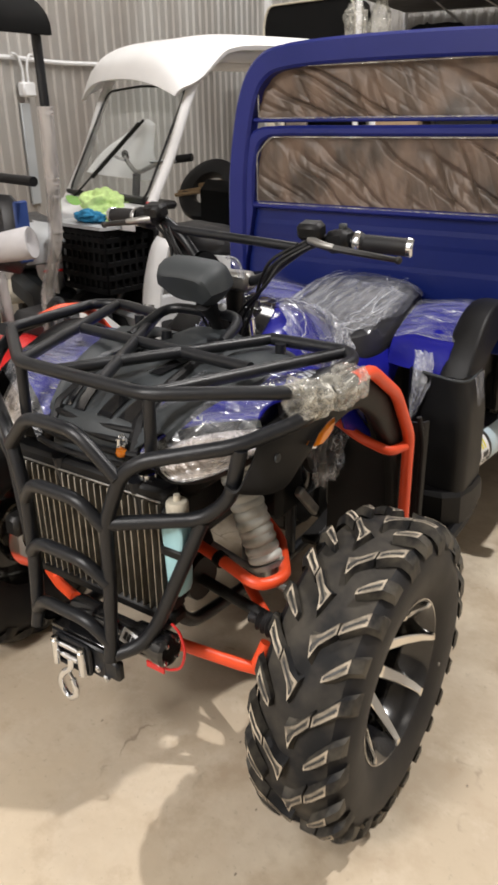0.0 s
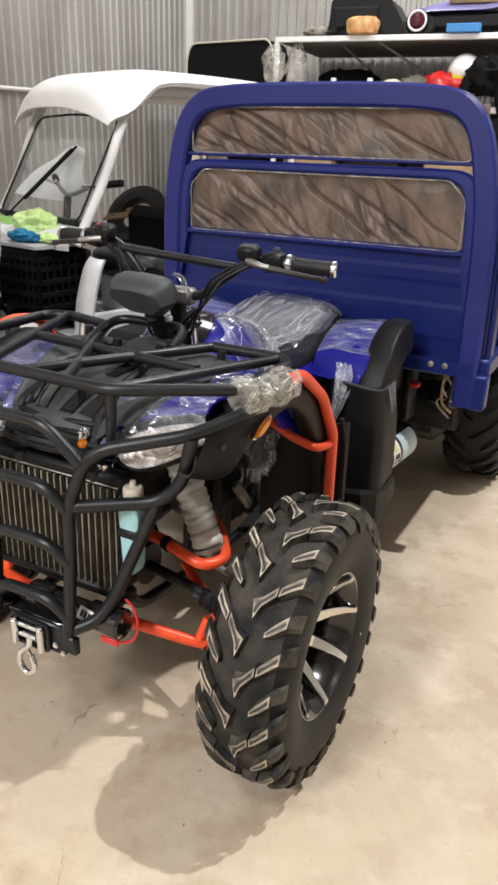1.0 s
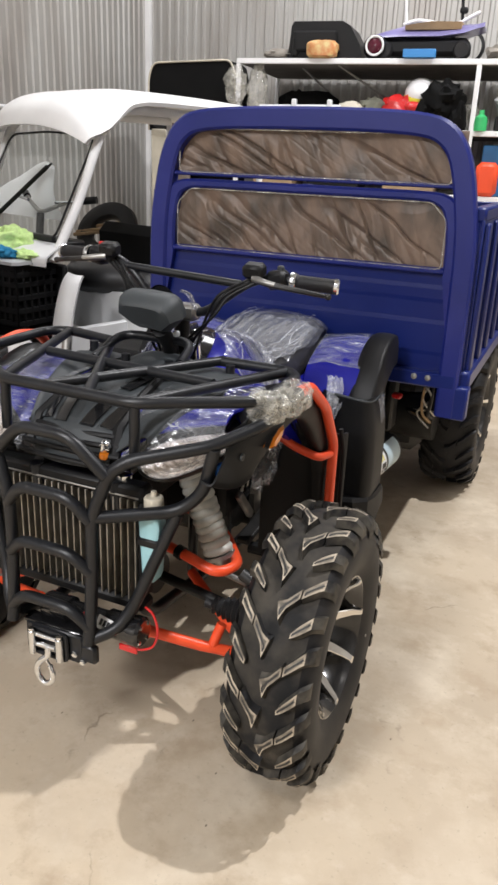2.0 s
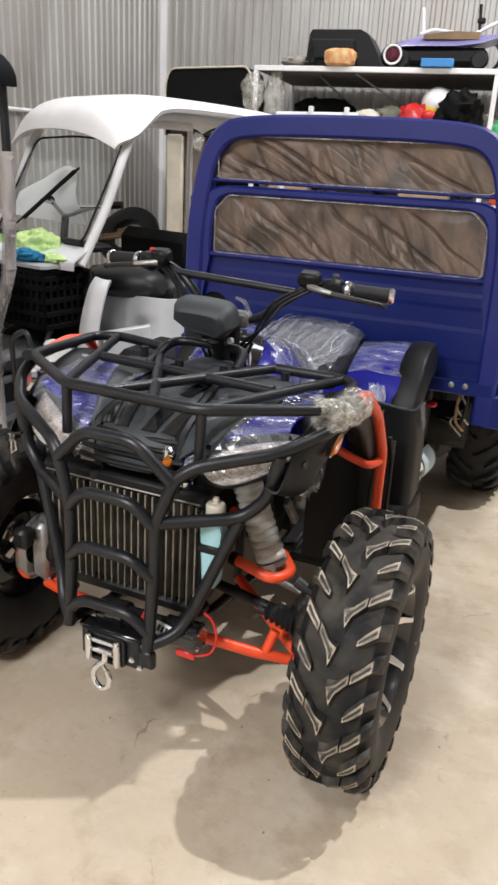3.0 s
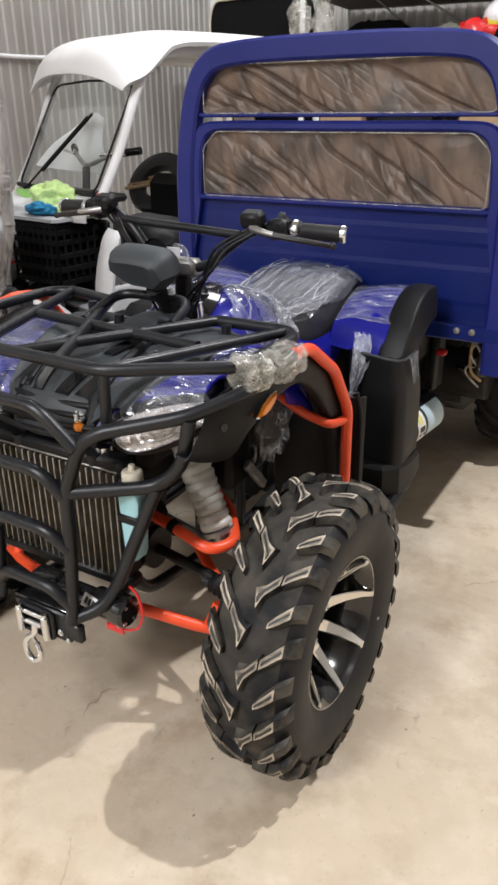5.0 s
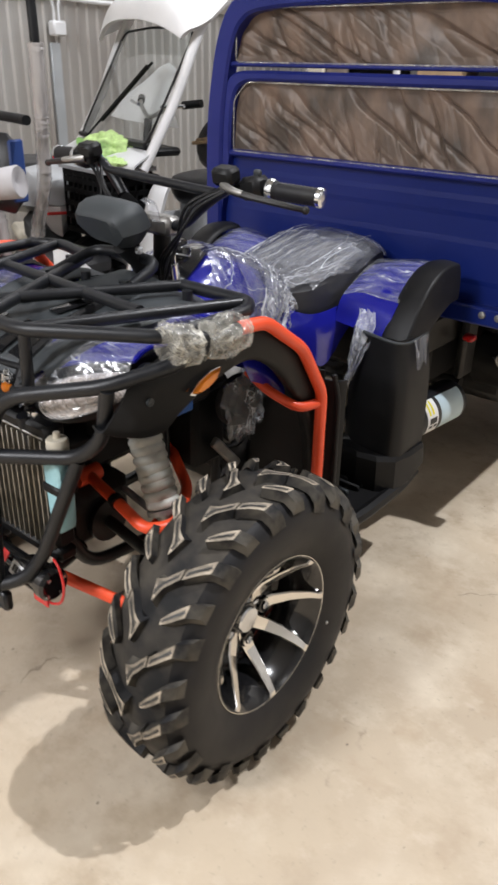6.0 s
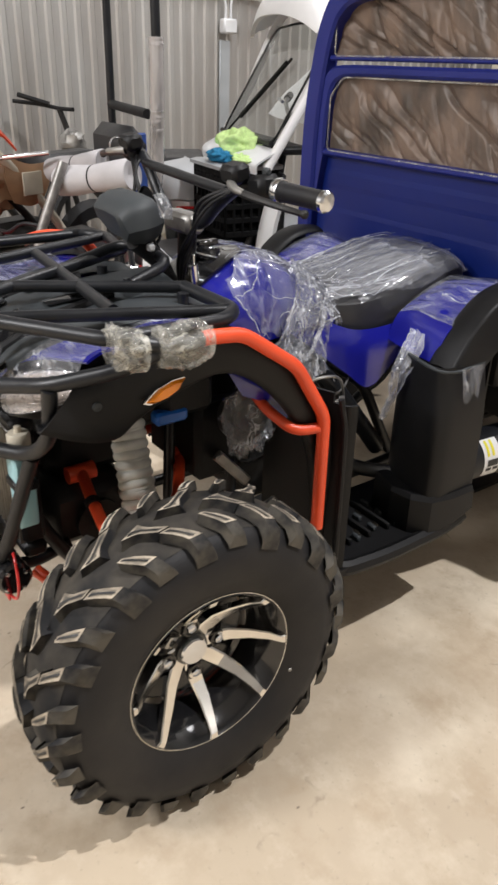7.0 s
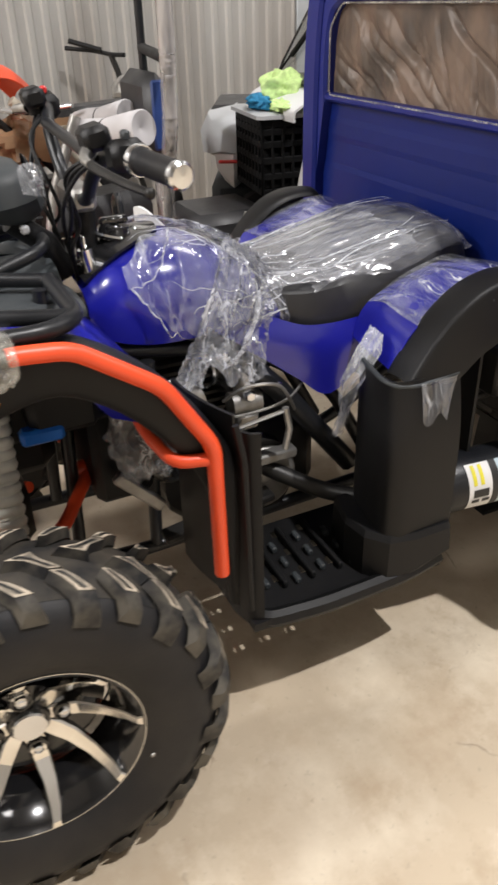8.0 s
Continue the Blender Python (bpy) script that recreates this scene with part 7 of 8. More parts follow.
for dy in (-0.02, 0.62):
    part("wheel", Mesh().lathe([(0.10, -0.035), (0.16, -0.045), (0.19, -0.03), (0.20, 0), (0.19, 0.03), (0.16, 0.045), (0.10, 0.035), (0.09, 0)], Matrix.Translation((-1.301, 2.211 + dy, 0.20)) @ TO_X, 28, True), RUBBER, behind)
part("chassis", Mesh().box((-0.78, 1.40, 0.42), (0.34, 0.40, 0.26), 0.05), BLACK_PLASTIC, esc)
for wx, wy in ((-0.92, 1.02), (-0.70, 1.55)):
    part("wheel", Mesh().lathe([(0.10, -0.035), (0.16, -0.045), (0.19, -0.03), (0.20, 0), (0.19, 0.03), (0.16, 0.045), (0.10, 0.035), (0.09, 0)], Matrix.Translation((wx, wy, 0.20)) @ Matrix.Rotation(radians(-22), 4, "Z") @ TO_X, 28, True), RUBBER, esc)
    part("wheel_disc", Mesh().lathe([(0.11, -0.02), (0.11, 0.02), (0.03, 0.035), (0.0, 0.035)], Matrix.Translation((wx, wy, 0.20)) @ Matrix.Rotation(radians(-22), 4, "Z") @ TO_X, 20), CAST, esc)
part("fork", Mesh().rod((-0.92, 1.02, 0.2), (-0.95, 1.14, 0.6), 0.02, 10), CAST, esc)
part("front_fender", Mesh().sheet(smooth_grid([[(-0.93 + dx, 0.78 + dy, z0 - dz) for dx, dy, dz in ((0, 0, 0.10), (0.05, -0.05, 0.02), (0.10, -0.03, 0.02), (0.15, 0.04, 0.10))] for dy, z0 in ((0.0, 0.62), (0.08, 0.68), (0.16, 0.70), (0.24, 0.66))], 4, 4), 0.006), WHITE_PLASTIC, esc, "white front fender")
part("headlight", Mesh().lathe([(0.0, 0.03), (0.045, 0.025), (0.055, 0.01), (0.05, -0.02), (0.0, -0.05)], pose(-0.93, 0.70, 0.555, 80, 0, -20), 24), CHROME, esc, "chrome round headlight")
part("guard_hoop", Mesh().tube([(-1.02, 0.72, 0.50), (-1.01, 0.70, 0.68), (-0.94, 0.70, 0.72), (-0.91, 0.70, 0.60)], 0.010, 8, 0.04), BLACK_POWDER, esc)
pale = thing("scooter", "pale grey scooter with a rounded tail and a pale tail light", "scooter", pose(-2.11, 1.63, 0, 0, 0, 62))
part("tail_body", Mesh().loft([[(x * w, y, z0 + (z1 - z0) * k) for x, k in ((-1, 0.1), (-1.05, 0.55), (-0.8, 0.9), (0, 1), (0.8, 0.9), (1.05, 0.55), (1, 0.1), (0, 0))] for y, w, z0, z1 in ((-0.30, 0.05, 0.62, 0.70), (-0.26, 0.11, 0.60, 0.75), (-0.12, 0.15, 0.58, 0.785), (0.10, 0.16, 0.54, 0.78), (0.40, 0.15, 0.46, 0.74))]), LIGHT_GREY, pale, "pale grey rounded tail", angle=50)
part("tail_light", Mesh().loft([[(x * w, -0.28 + dy, z) for x, dy in ((-1, 0.02), (0, -0.03), (1, 0.02), (0.8, 0.08), (-0.8, 0.08))] for z, w, in ((0.615, 0.085), (0.56, 0.080), (0.50, 0.045), (0.475, 0.015)) for dy in (0,)]), LABEL_WHITE, pale, "pale tail light with a red strip")
part("light_strip", Mesh().box((0, -0.315, 0.588), (0.13, 0.012, 0.014), 0.004), RED, pale, "red strip")
part("under_tray", Mesh().box((0, 0.05, 0.42), (0.22, 0.60, 0.16), 0.04), GREY_PLASTIC, pale)
for y in (-0.12, 0.40):
    part("wheel", Mesh().lathe([(0.10, -0.035), (0.16, -0.045), (0.20, -0.03), (0.21, 0), (0.20, 0.03), (0.16, 0.045), (0.10, 0.035), (0.09, 0)], Matrix.Translation((0, y, 0.21)) @ TO_X, 28, True), RUBBER, pale)
part("floor_board", Mesh().box((0, 0.62, 0.32), (0.26, 0.46, 0.06), 0.02), CREAM, pale, "dusty beige foot board")
part("seat_base", Mesh().box((0, 0.22, 0.755), (0.24, 0.46, 0.05), 0.02), SEAT, pale)

# ---- canopy scooter with wrapped posts ----
cart = thing("canopy_scooter", "canopy scooter with a black roof and bubble-wrapped posts", "scooter", pose(-1.56, 1.03, 0))
roof = [[(x, y, z) for x, z in ((-0.37, 1.515), (-0.365, 1.565), (-0.30, 1.615), (-0.1, 1.635), (0.1, 1.635), (0.25, 1.615), (0.315, 1.565), (0.325, 1.515))] for y in (-0.24, -0.22, -0.15, -0.05, 0.01)]
roof[0] = [(x * 0.97, y + 0.01, z - (0.02 if z > 1.55 else 0.0)) for x, y, z in roof[0]]
part("canopy_roof", Mesh().sheet(smooth_grid(roof, 3, 3), 0.02), CLOTH_SHADE_BLACK, cart, "black moulded canopy roof")
right = [(0.310, -0.03, 1.53), (0.315, -0.03, 1.30), (0.308, -0.03, 1.03), (0.290, -0.03, 0.83), (0.205, -0.03, 0.62), (0.195, -0.03, 0.40), (0.20, -0.03, 0.18)]
left = [(-0.335, 0.10, 1.53), (-0.34, 0.10, 1.03), (-0.33, 0.10, 0.80), (-0.24, 0.10, 0.62), (-0.22, 0.10, 0.18)]
for pts in (right, left):
    part("post", Mesh().tube(pts, 0.017, 12, 0.05), BLACK_POWDER, cart, "black post")
    wr = rounded(pts, 0.05, 4)
    wr = [p for p in spline(wr, 5) if p[2] < (1.30 if pts is right else 0.96)]
    sleeve = []
    for i, p in enumerate(wr):
        sleeve.append([(p[0] + (0.027 + 0.006 * noise.noise(Vector((i * 0.5, k, pts[0][0])))) * math.cos(k * math.pi / 6), p[1] + (0.027 + 0.006 * noise.noise(Vector((i * 0.5, k, 3)))) * math.sin(k * math.pi / 6), p[2]) for k in range(12)])
    part("post_wrap", Mesh().loft(sleeve, caps=False), BUBBLE_WRAP, cart, "bubble wrap round the post")
part("cross_bar", Mesh().rod((-0.34, 0.10, 1.045), (0.16, 0.01, 1.037), 0.019, 12), BLACK_PLASTIC, cart, "black padded cross bar")
part("backrest", Mesh().box((-0.15, 0.03, 0.825), (0.36, 0.10, 0.31), 0.045), SEAT, cart, "black padded backrest")
part("backrest_side", Mesh().box((0.038, 0.03, 0.840), (0.016, 0.07, 0.24), 0.007), make("blue_vinyl", (0.018, 0.055, 0.23), 0.6), cart, "blue side of the backrest")
part("seat", Mesh().box((-0.10, 0.30, 0.40), (0.36, 0.36, 0.12), 0.04), SEAT, cart)
part("body", Mesh().box((-0.10, 0.36, 0.27), (0.36, 0.60, 0.20), 0.05), BLACK_PLASTIC, cart)
part("floor_plate", Mesh().box((-0.03, -0.1, 0.20), (0.50, 0.9, 0.06), 0.02), GREY_PLASTIC, cart)
for x, y in ((-0.26, 0.65), (0.22, 0.65), (0.0, -0.50)):
    part("wheel", Mesh().lathe([(0.09, -0.04), (0.15, -0.05), (0.185, -0.03), (0.19, 0), (0.185, 0.03), (0.15, 0.05), (0.09, 0.04), (0.08, 0)], Matrix.Translation((x, y, 0.19)) @ TO_X, 28, True), RUBBER, cart)
part("steering_column", Mesh().tube([(0, -0.50, 0.19), (0, -0.40, 0.6), (0.0, -0.28, 0.86)], 0.02, 10), CAST, cart)

# ---- red quad bike ----
rq = thing("quad_bike", "red quad bike with foam-wrapped bars, parked alongside", "quad bike", pose(-1.80, 0.62, 0, 0, 0, 8) @ Matrix.Scale(0.72, 4))
for x, y, s in ((0.36, -0.35, 1), (-0.36, -0.35, -1), (0.34, 0.55, 1), (-0.34, 0.55, -1)):
    make_wheel(rq, (x, y, 0.24), s, R=0.24, half=0.085, rim=0.12, spokes=5, turn0=0.2 * s, detailed=False)
for s in (1, -1):
    fen = [[(s * 0.10, y, z), (s * 0.22, y, z + 0.01), (s * 0.34, y - 0.02, z - 0.01), (s * 0.45, y - 0.02, z - 0.05)] for y, z in ((-0.62, 0.56), (-0.52, 0.66), (-0.36, 0.70), (-0.20, 0.66), (-0.12, 0.56))]
    part("front_fender", Mesh().sheet(smooth_grid(fen, 4, 4), 0.006), RED, rq, "glossy red front fender")
    fen = [[(s * 0.14, y, z), (s * 0.24, y, z + 0.01), (s * 0.34, y, z), (s * 0.44, y, z - 0.05)] for y, z in ((0.28, 0.40), (0.38, 0.50), (0.56, 0.53), (0.74, 0.50))]
    part("rear_fender", Mesh().sheet(smooth_grid(fen, 4, 4), 0.006), RED, rq, "glossy red rear fender")
    part("headlight", Mesh().blob((s * 0.20, -0.60, 0.60), (0.14, 0.08, 0.09), n=10), LAMP_SILVER, rq)
    part("arm", Mesh().rod((s * 0.10, -0.35, 0.30), (s * 0.31, -0.35, 0.22), 0.016, 10), RED, rq)
    part("bumper_tube", Mesh().tube([(s * 0.16, -0.60, 0.28), (s * 0.20, -0.72, 0.42), (s * 0.20, -0.72, 0.58), (s * 0.10, -0.70, 0.64)], 0.013, 10, 0.04), BLACK_POWDER, rq)
    part("rack_tube", Mesh().tube([(s * 0.30, -0.10, 0.72), (s * 0.32, -0.48, 0.74), (s * 0.20, -0.64, 0.74), (0, -0.66, 0.74)], 0.011, 10, 0.05), BLACK_POWDER, rq)
    part("foot_board", Mesh().box((s * 0.24, 0.10, 0.22), (0.2, 0.4, 0.03), 0.01), BLACK_PLASTIC, rq)
part("hood", Mesh().sheet(smooth_grid([[(-0.12, y, z), (0, y - 0.01, z + 0.03), (0.12, y, z)] for y, z in ((-0.64, 0.60), (-0.48, 0.70), (-0.20, 0.74), (-0.05, 0.72))], 4, 4), 0.006), RED, rq)
part("seat", Mesh().loft([[(x * w, y, 0.58 + h * k) for x, k in ((-1, 0), (-1, 0.6), (-0.7, 1), (0.7, 1), (1, 0.6), (1, 0))] for y, w, h in ((0.02, 0.10, 0.14), (0.15, 0.14, 0.15), (0.50, 0.16, 0.17), (0.62, 0.13, 0.12))]), SEAT, rq, "black quilted seat")
part("chassis", Mesh().box((0, 0.1, 0.36), (0.24, 1.0, 0.26), 0.05), DARK_METAL, rq)
part("handlebar", Mesh().tube([(-0.36, 0.02, 0.86), (-0.18, -0.06, 0.87), (-0.08, -0.10, 0.80), (0.08, -0.10, 0.80), (0.18, -0.06, 0.87), (0.36, 0.02, 0.86)], 0.011, 10, 0.05), BLACK_POWDER, rq)
part("stem", Mesh().rod((0, -0.20, 0.40), (0, -0.10, 0.80), 0.02, 10), DARK_METAL, rq)


def foam_roll(a, b, r, label):
    a, b = V(*a), V(*b)
    d = unit(b - a)
    n = np.linalg.norm(b - a)
    prof = [(0.0, 0.012), (r * 0.5, 0.002), (r - 0.006, 0.0), (r, 0.006), (r * 1.06, n * 0.22), (r * 0.93, n * 0.48), (r * 0.90, n * 0.5), (r * 0.93, n * 0.52), (r * 1.04, n * 0.8), (r * 1.1, n - 0.006), (r * 1.02, n), (r * 0.5, n - 0.006), (0.0, n - 0.020)]
    q = Vector(d).to_track_quat("Z", "Y").to_matrix().to_4x4()
    ro = thing("foam_roll", label, "roll", Matrix.Translation(a) @ q, group="foam rolls")
    part("foam", Mesh().lathe(prof, None, 24), PAPER, ro)
    part("tie", Mesh().lathe([(r * 0.91, n * 0.49), (r * 0.93, n * 0.49), (r * 0.93, n * 0.51), (r * 0.91, n * 0.51)], None, 20, True), BLACK_PLASTIC, ro, "dark tie strap")
    return ro


foam_roll((-1.64, 0.76, 0.775), (-1.31, 0.92, 0.835), 0.055, "white foam roll tied in the middle, lying across the bars")
foam_roll((-1.98, 0.86, 0.775), (-1.68, 0.98, 0.835), 0.050, "white foam roll tied in the middle, beside the backrest")

# ---- bicycle handlebar by the wall and an orange dirt bike ----
bike = thing("kick_bike", "slim bicycle with a bare handlebar, leaning by the wall", "bicycle", pose(-2.86, 1.28, 0, 0, 0, 25))
part("stem", Mesh().tube([(0, 0, 0.3), (0.0, 0.02, 0.75), (0.03, 0.03, 0.84), (0.0, 0.0, 0.97)], 0.016, 10, 0.05), DARK_METAL, bike)
part("handlebar", Mesh().tube([(-0.26, -0.08, 1.00), (-0.12, 0.0, 0.985), (0, 0.0, 0.97), (0.10, 0.0, 0.97)], 0.011, 10, 0.04).rod((-0.20, -0.10, 1.035), (-0.06, -0.01, 0.99), 0.013, 10), BLACK_PLASTIC, bike)
part("head", Mesh().blob((0.06, 0.02, 0.80), (0.16, 0.10, 0.13), 0.4, 4, 3, 10), CAST, bike, "bare metal head")
for y in (-0.82, 0.12):
    part("wheel", Mesh().lathe([(0.24, -0.018), (0.28, -0.02), (0.295, 0), (0.28, 0.02), (0.24, 0.018)], Matrix.Translation((0, y, 0.295)) @ TO_X, 32, True), RUBBER, bike)
part("frame", Mesh().tube([(0, -0.82, 0.30), (0, -0.5, 0.58), (0, -0.28, 0.32), (0, -0.05, 0.66)], 0.02, 10, 0.05).rod((0, -0.5, 0.58), (0, 0.0, 0.72), 0.02, 10).rod((0, 0.0, 0.70), (0.03, 0.12, 0.29), 0.016, 10), DARK_METAL, bike)

TAN = make("tan_plastic", (0.45, 0.27, 0.15), 0.45, 0, 0.2, 6)
dirt = thing("dirt_bike", "small dirt bike with an orange front fender and tan side covers", "motorcycle", pose(-2.12, 0.62, 0, 0, 0, 20))
part("front_fender", Mesh().sheet(smooth_grid([[(x, -0.26 + 0.34 * u, 0.85 + 0.17 * math.sin(math.pi * (0.12 + 0.76 * u)) - 0.06 * (x / 0.11) ** 2) for x in (-0.11, -0.05, 0.05, 0.11)] for u in (0, 0.25, 0.5, 0.75, 1)], 3, 3), 0.008), ORANGE, dirt, "orange front fender")
part("frame_tube", Mesh().tube([(0.10, -0.05, 0.88), (0.12, 0.10, 0.74), (0.13, 0.24, 0.56), (0.12, 0.36, 0.40)], 0.020, 10, 0.05), CREAM, dirt, "cream frame tube")
part("tank_shroud", Mesh().sheet(smooth_grid([[(0.11, 0.02, 0.84), (0.14, 0.12, 0.80), (0.12, 0.26, 0.80)], [(0.12, 0.00, 0.74), (0.15, 0.12, 0.70), (0.13, 0.24, 0.72)], [(0.11, 0.04, 0.64), (0.13, 0.12, 0.62), (0.12, 0.20, 0.64)]], 4, 4), 0.008), TAN, dirt, "faded tan tank shroud")
part("shroud_patch", Mesh().box((0.152, 0.12, 0.72), (0.008, 0.11, 0.10), 0.003), CREAM, dirt, "cream patch on the shroud")
part("side_cover", Mesh().blob((0, 0.02, 0.70), (0.16, 0.34, 0.20), 0.5, 3.5, 4, 14), TAN, dirt, "tan side cover")
part("frame", Mesh().tube([(0, -0.14, 0.86), (0.05, 0.10, 0.62), (0.06, 0.30, 0.40), (0.05, 0.58, 0.30)], 0.018, 10, 0.05).tube([(0, -0.12, 0.80), (0.04, -0.02, 0.45), (0.05, 0.20, 0.28)], 0.016, 10, 0.05), DARK_METAL, dirt)
part("front_plate", Mesh().sheet(smooth_grid([[(-0.09, -0.20, 0.84), (0, -0.235, 0.84), (0.09, -0.20, 0.84)], [(-0.08, -0.16, 0.98), (0, -0.19, 0.99), (0.08, -0.16, 0.98)]], 3, 3), 0.006), WHITE_PLASTIC, dirt, "blank white front plate")
part("fork", Mesh().rod((0.07, -0.35, 0.26), (0.06, -0.12, 0.92), 0.02, 10).rod((-0.07, -0.35, 0.26), (-0.06, -0.12, 0.92), 0.02, 10), CAST, dirt)
part("engine", Mesh().box((0, 0.10, 0.42), (0.2, 0.34, 0.26), 0.05), DARK_METAL, dirt)
part("handlebar", Mesh().tube([(-0.30, 0.10, 0.86), (-0.1, -0.02, 0.83), (0.1, -0.02, 0.83), (0.30, 0.10, 0.86)], 0.011, 10, 0.05), CHROME, dirt)
part("seat", Mesh().box((0, 0.38, 0.78), (0.16, 0.50, 0.08), 0.03), SEAT, dirt)
for y in (-0.38, 0.60):
    part("wheel", Mesh().lathe([(0.20, -0.035), (0.26, -0.04), (0.29, 0), (0.26, 0.04), (0.20, 0.035)], Matrix.Translation((0, y, 0.29)) @ TO_X, 28, True), RUBBER, dirt)

# ---- stand under the rear axle ----
stand = part("axle_stand", Mesh().loft([[(x * w, 1.42 + y * w, z) for x, y in ((-1, -1), (1, -1), (1, 1), (-1, 1))] for w, z in ((0.11, 0.0), (0.11, 0.012), (0.045, 0.03), (0.035, 0.22), (0.06, 0.235), (0.06, 0.25))]), DARK_METAL, angle=30)
tagged(stand, "dark steel stand propping the rear axle of the quad bike", "stand")

# ---- shelf rack at the back wall ----
SH = ROOM @ pose(0, 4.75, 0)
shelf = thing("shelf_rack", "white steel shelf rack full of parts and boxes", "shelf", SH)
X0, X1, DEP = -1.385, 2.40, 1.08
BOARD = make("grey_chipboard", (0.22, 0.20, 0.18), 0.8, 0, 0.15, 8)
for x in (X0, 0.425, X1):
    for y in (0, DEP):
        part("post", Mesh().box((x, y, 1.015), (0.034, 0.034, 2.03), 0.004), WHITE_PAINT, shelf)
for z in (0.55, 1.10, 1.55, 2.02):
    part("shelf_board", Mesh().box(((X0 + X1) / 2, DEP / 2, z - 0.012), (X1 - X0, DEP, 0.018), 0.003), BOARD, shelf)
    for y in (0, DEP):
        part("beam", Mesh().box(((X0 + X1) / 2, y - 0.004, z - 0.006), (X1 - X0 + 0.03, 0.030, 0.038), 0.004), WHITE_PAINT, shelf)
part("brace", Mesh().rod((-0.62, 0.1, 2.0), (0.10, 0.45, 1.58), 0.008, 8), CAST, shelf)
part("brace", Mesh().rod((-0.95, 0.3, 2.0), (-0.45, 0.55, 1.60), 0.008, 8), CAST, shelf)


def on_shelf(ob, label, category, group=""):
    ob.matrix_basis = SH @ ob.matrix_basis
    return tagged(ob, label, category, group)


Z1, Z2 = 2.035, 1.562
box = Mesh().loft([[(x, y, z) for x, y in ((x0, 0.05), (x1, 0.05), (x1, 0.40), (x0, 0.40))] for x0, x1, z in ((-1.02, -0.43, Z1), (-1.00, -0.46, Z1 + 0.10), (-0.99, -0.54, Z1 + 0.225), (-0.97, -0.60, Z1 + 0.255))])
box.box((-0.80, 0.03, Z1 + 0.12), (0.34, 0.03, 0.14), 0.02).box((-0.95, 0.04, Z1 + 0.08), (0.05, 0.05, 0.14), 0.015)
on_shelf(part("plastic_case", box, BLACK_PLASTIC, angle=15), "black moulded plastic case on the top shelf", "case")
TOY = make("orange_packet", (0.62, 0.26, 0.10), 0.4, 0, 0.5, 24, dark=(0.70, 0.55, 0.25))
pk = Mesh().blob((-0.73, -0.01, Z1 + 0.06), (0.24, 0.09, 0.12), 0.25, 4, 1, 10, 0.6)
on_shelf(part("packet", pk, TOY), "orange and yellow printed packet on the top shelf", "packet")
BURLAP = make("grey_cloth", (0.34, 0.31, 0.27), 0.9, 0, 0.15, 14)
for c, s, seed in (((-1.10, 0.12, Z1 + 0.035), (0.24, 0.2, 0.08), 2), ((0.62, 0.15, Z1 + 0.05), (0.34, 0.25, 0.12), 8)):
    on_shelf(part("cloth_bundle", Mesh().blob(c, s, 0.5, 3, seed, 10), BURLAP), "grey cloth bundle on the top shelf", "cloth", "cloth bundles")
VIOLET = make("violet_plastic", (0.22, 0.20, 0.42), 0.3, 0, 0.12, 6, coat=0.4)
CARD = make("cardboard", (0.48, 0.33, 0.19), 0.8, 0, 0.12, 8)
toy = thing("toy_car", "violet ride-on toy car body with a black chassis", "toy car", SH)
part("body", Mesh().loft([[(x, 0.08 + 0.30 * k, z) for k, z in ((0, z0), (0.05, z0 + 0.03), (0.3, z1), (0.7, z1), (0.95, z0 + 0.03), (1, z0))] for x, z0, z1 in ((-0.38, Z1 + 0.13, Z1 + 0.16), (-0.30, Z1 + 0.15, Z1 + 0.20), (-0.15, Z1 + 0.155, Z1 + 0.235), (0.10, Z1 + 0.155, Z1 + 0.23), (0.28, Z1 + 0.175, Z1 + 0.24), (0.36, Z1 + 0.20, Z1 + 0.245), (0.42, Z1 + 0.215, Z1 + 0.225))]), VIOLET, toy, "violet body shell")
part("seat_insert", Mesh().loft([[(x, 0.09, Z1 + 0.20), (x, 0.07, z), (x, 0.28, z + 0.02), (x, 0.30, Z1 + 0.20)] for x, z in ((-0.14, Z1 + 0.225), (0.05, Z1 + 0.25), (0.26, Z1 + 0.245))]), CARD, toy, "cardboard insert")
part("chassis", Mesh().box((-0.02, 0.22, Z1 + 0.09), (0.70, 0.24, 0.12), 0.03).blob((-0.35, 0.10, Z1 + 0.085), (0.18, 0.16, 0.17), n=10), BLACK_PLASTIC, toy)
part("lamp_ring", Mesh().lathe([(0.062, 0), (0.070, 0.006), (0.062, 0.012), (0.054, 0.006)], pose(-0.34, 0.015, Z1 + 0.085, 90, 0, 0), 28, True), LABEL_WHITE, toy, "pale ring of the lamp")
part("lamp_glass", Mesh().lathe([(0.055, 0.0), (0.03, 0.012), (0, 0.014)], pose(-0.34, 0.02, Z1 + 0.085, 90, 0, 0), 20), make("wine_lens", (0.10, 0.015, 0.03), 0.2), toy)
for x in (-0.28, 0.28):
    part("wheel", Mesh().lathe([(0.0, -0.03), (0.05, -0.03), (0.065, 0), (0.05, 0.03), (0, 0.03)], pose(x, 0.10, Z1 + 0.065, 90, 0, 0), 20), RUBBER, toy)
BLUE_BOX = make("blue_box_card", (0.05, 0.26, 0.62), 0.5, 0, 0.06)
on_shelf(part("box", Mesh().box((-0.005, -0.02, Z1 + 0.028), (0.23, 0.07, 0.055), 0.004), BLUE_BOX), "flat bright blue cardboard box on the top shelf", "box")
fr = thing("child_bike", "small white bicycle frame with a handlebar, standing behind the toy car", "bicycle", SH)
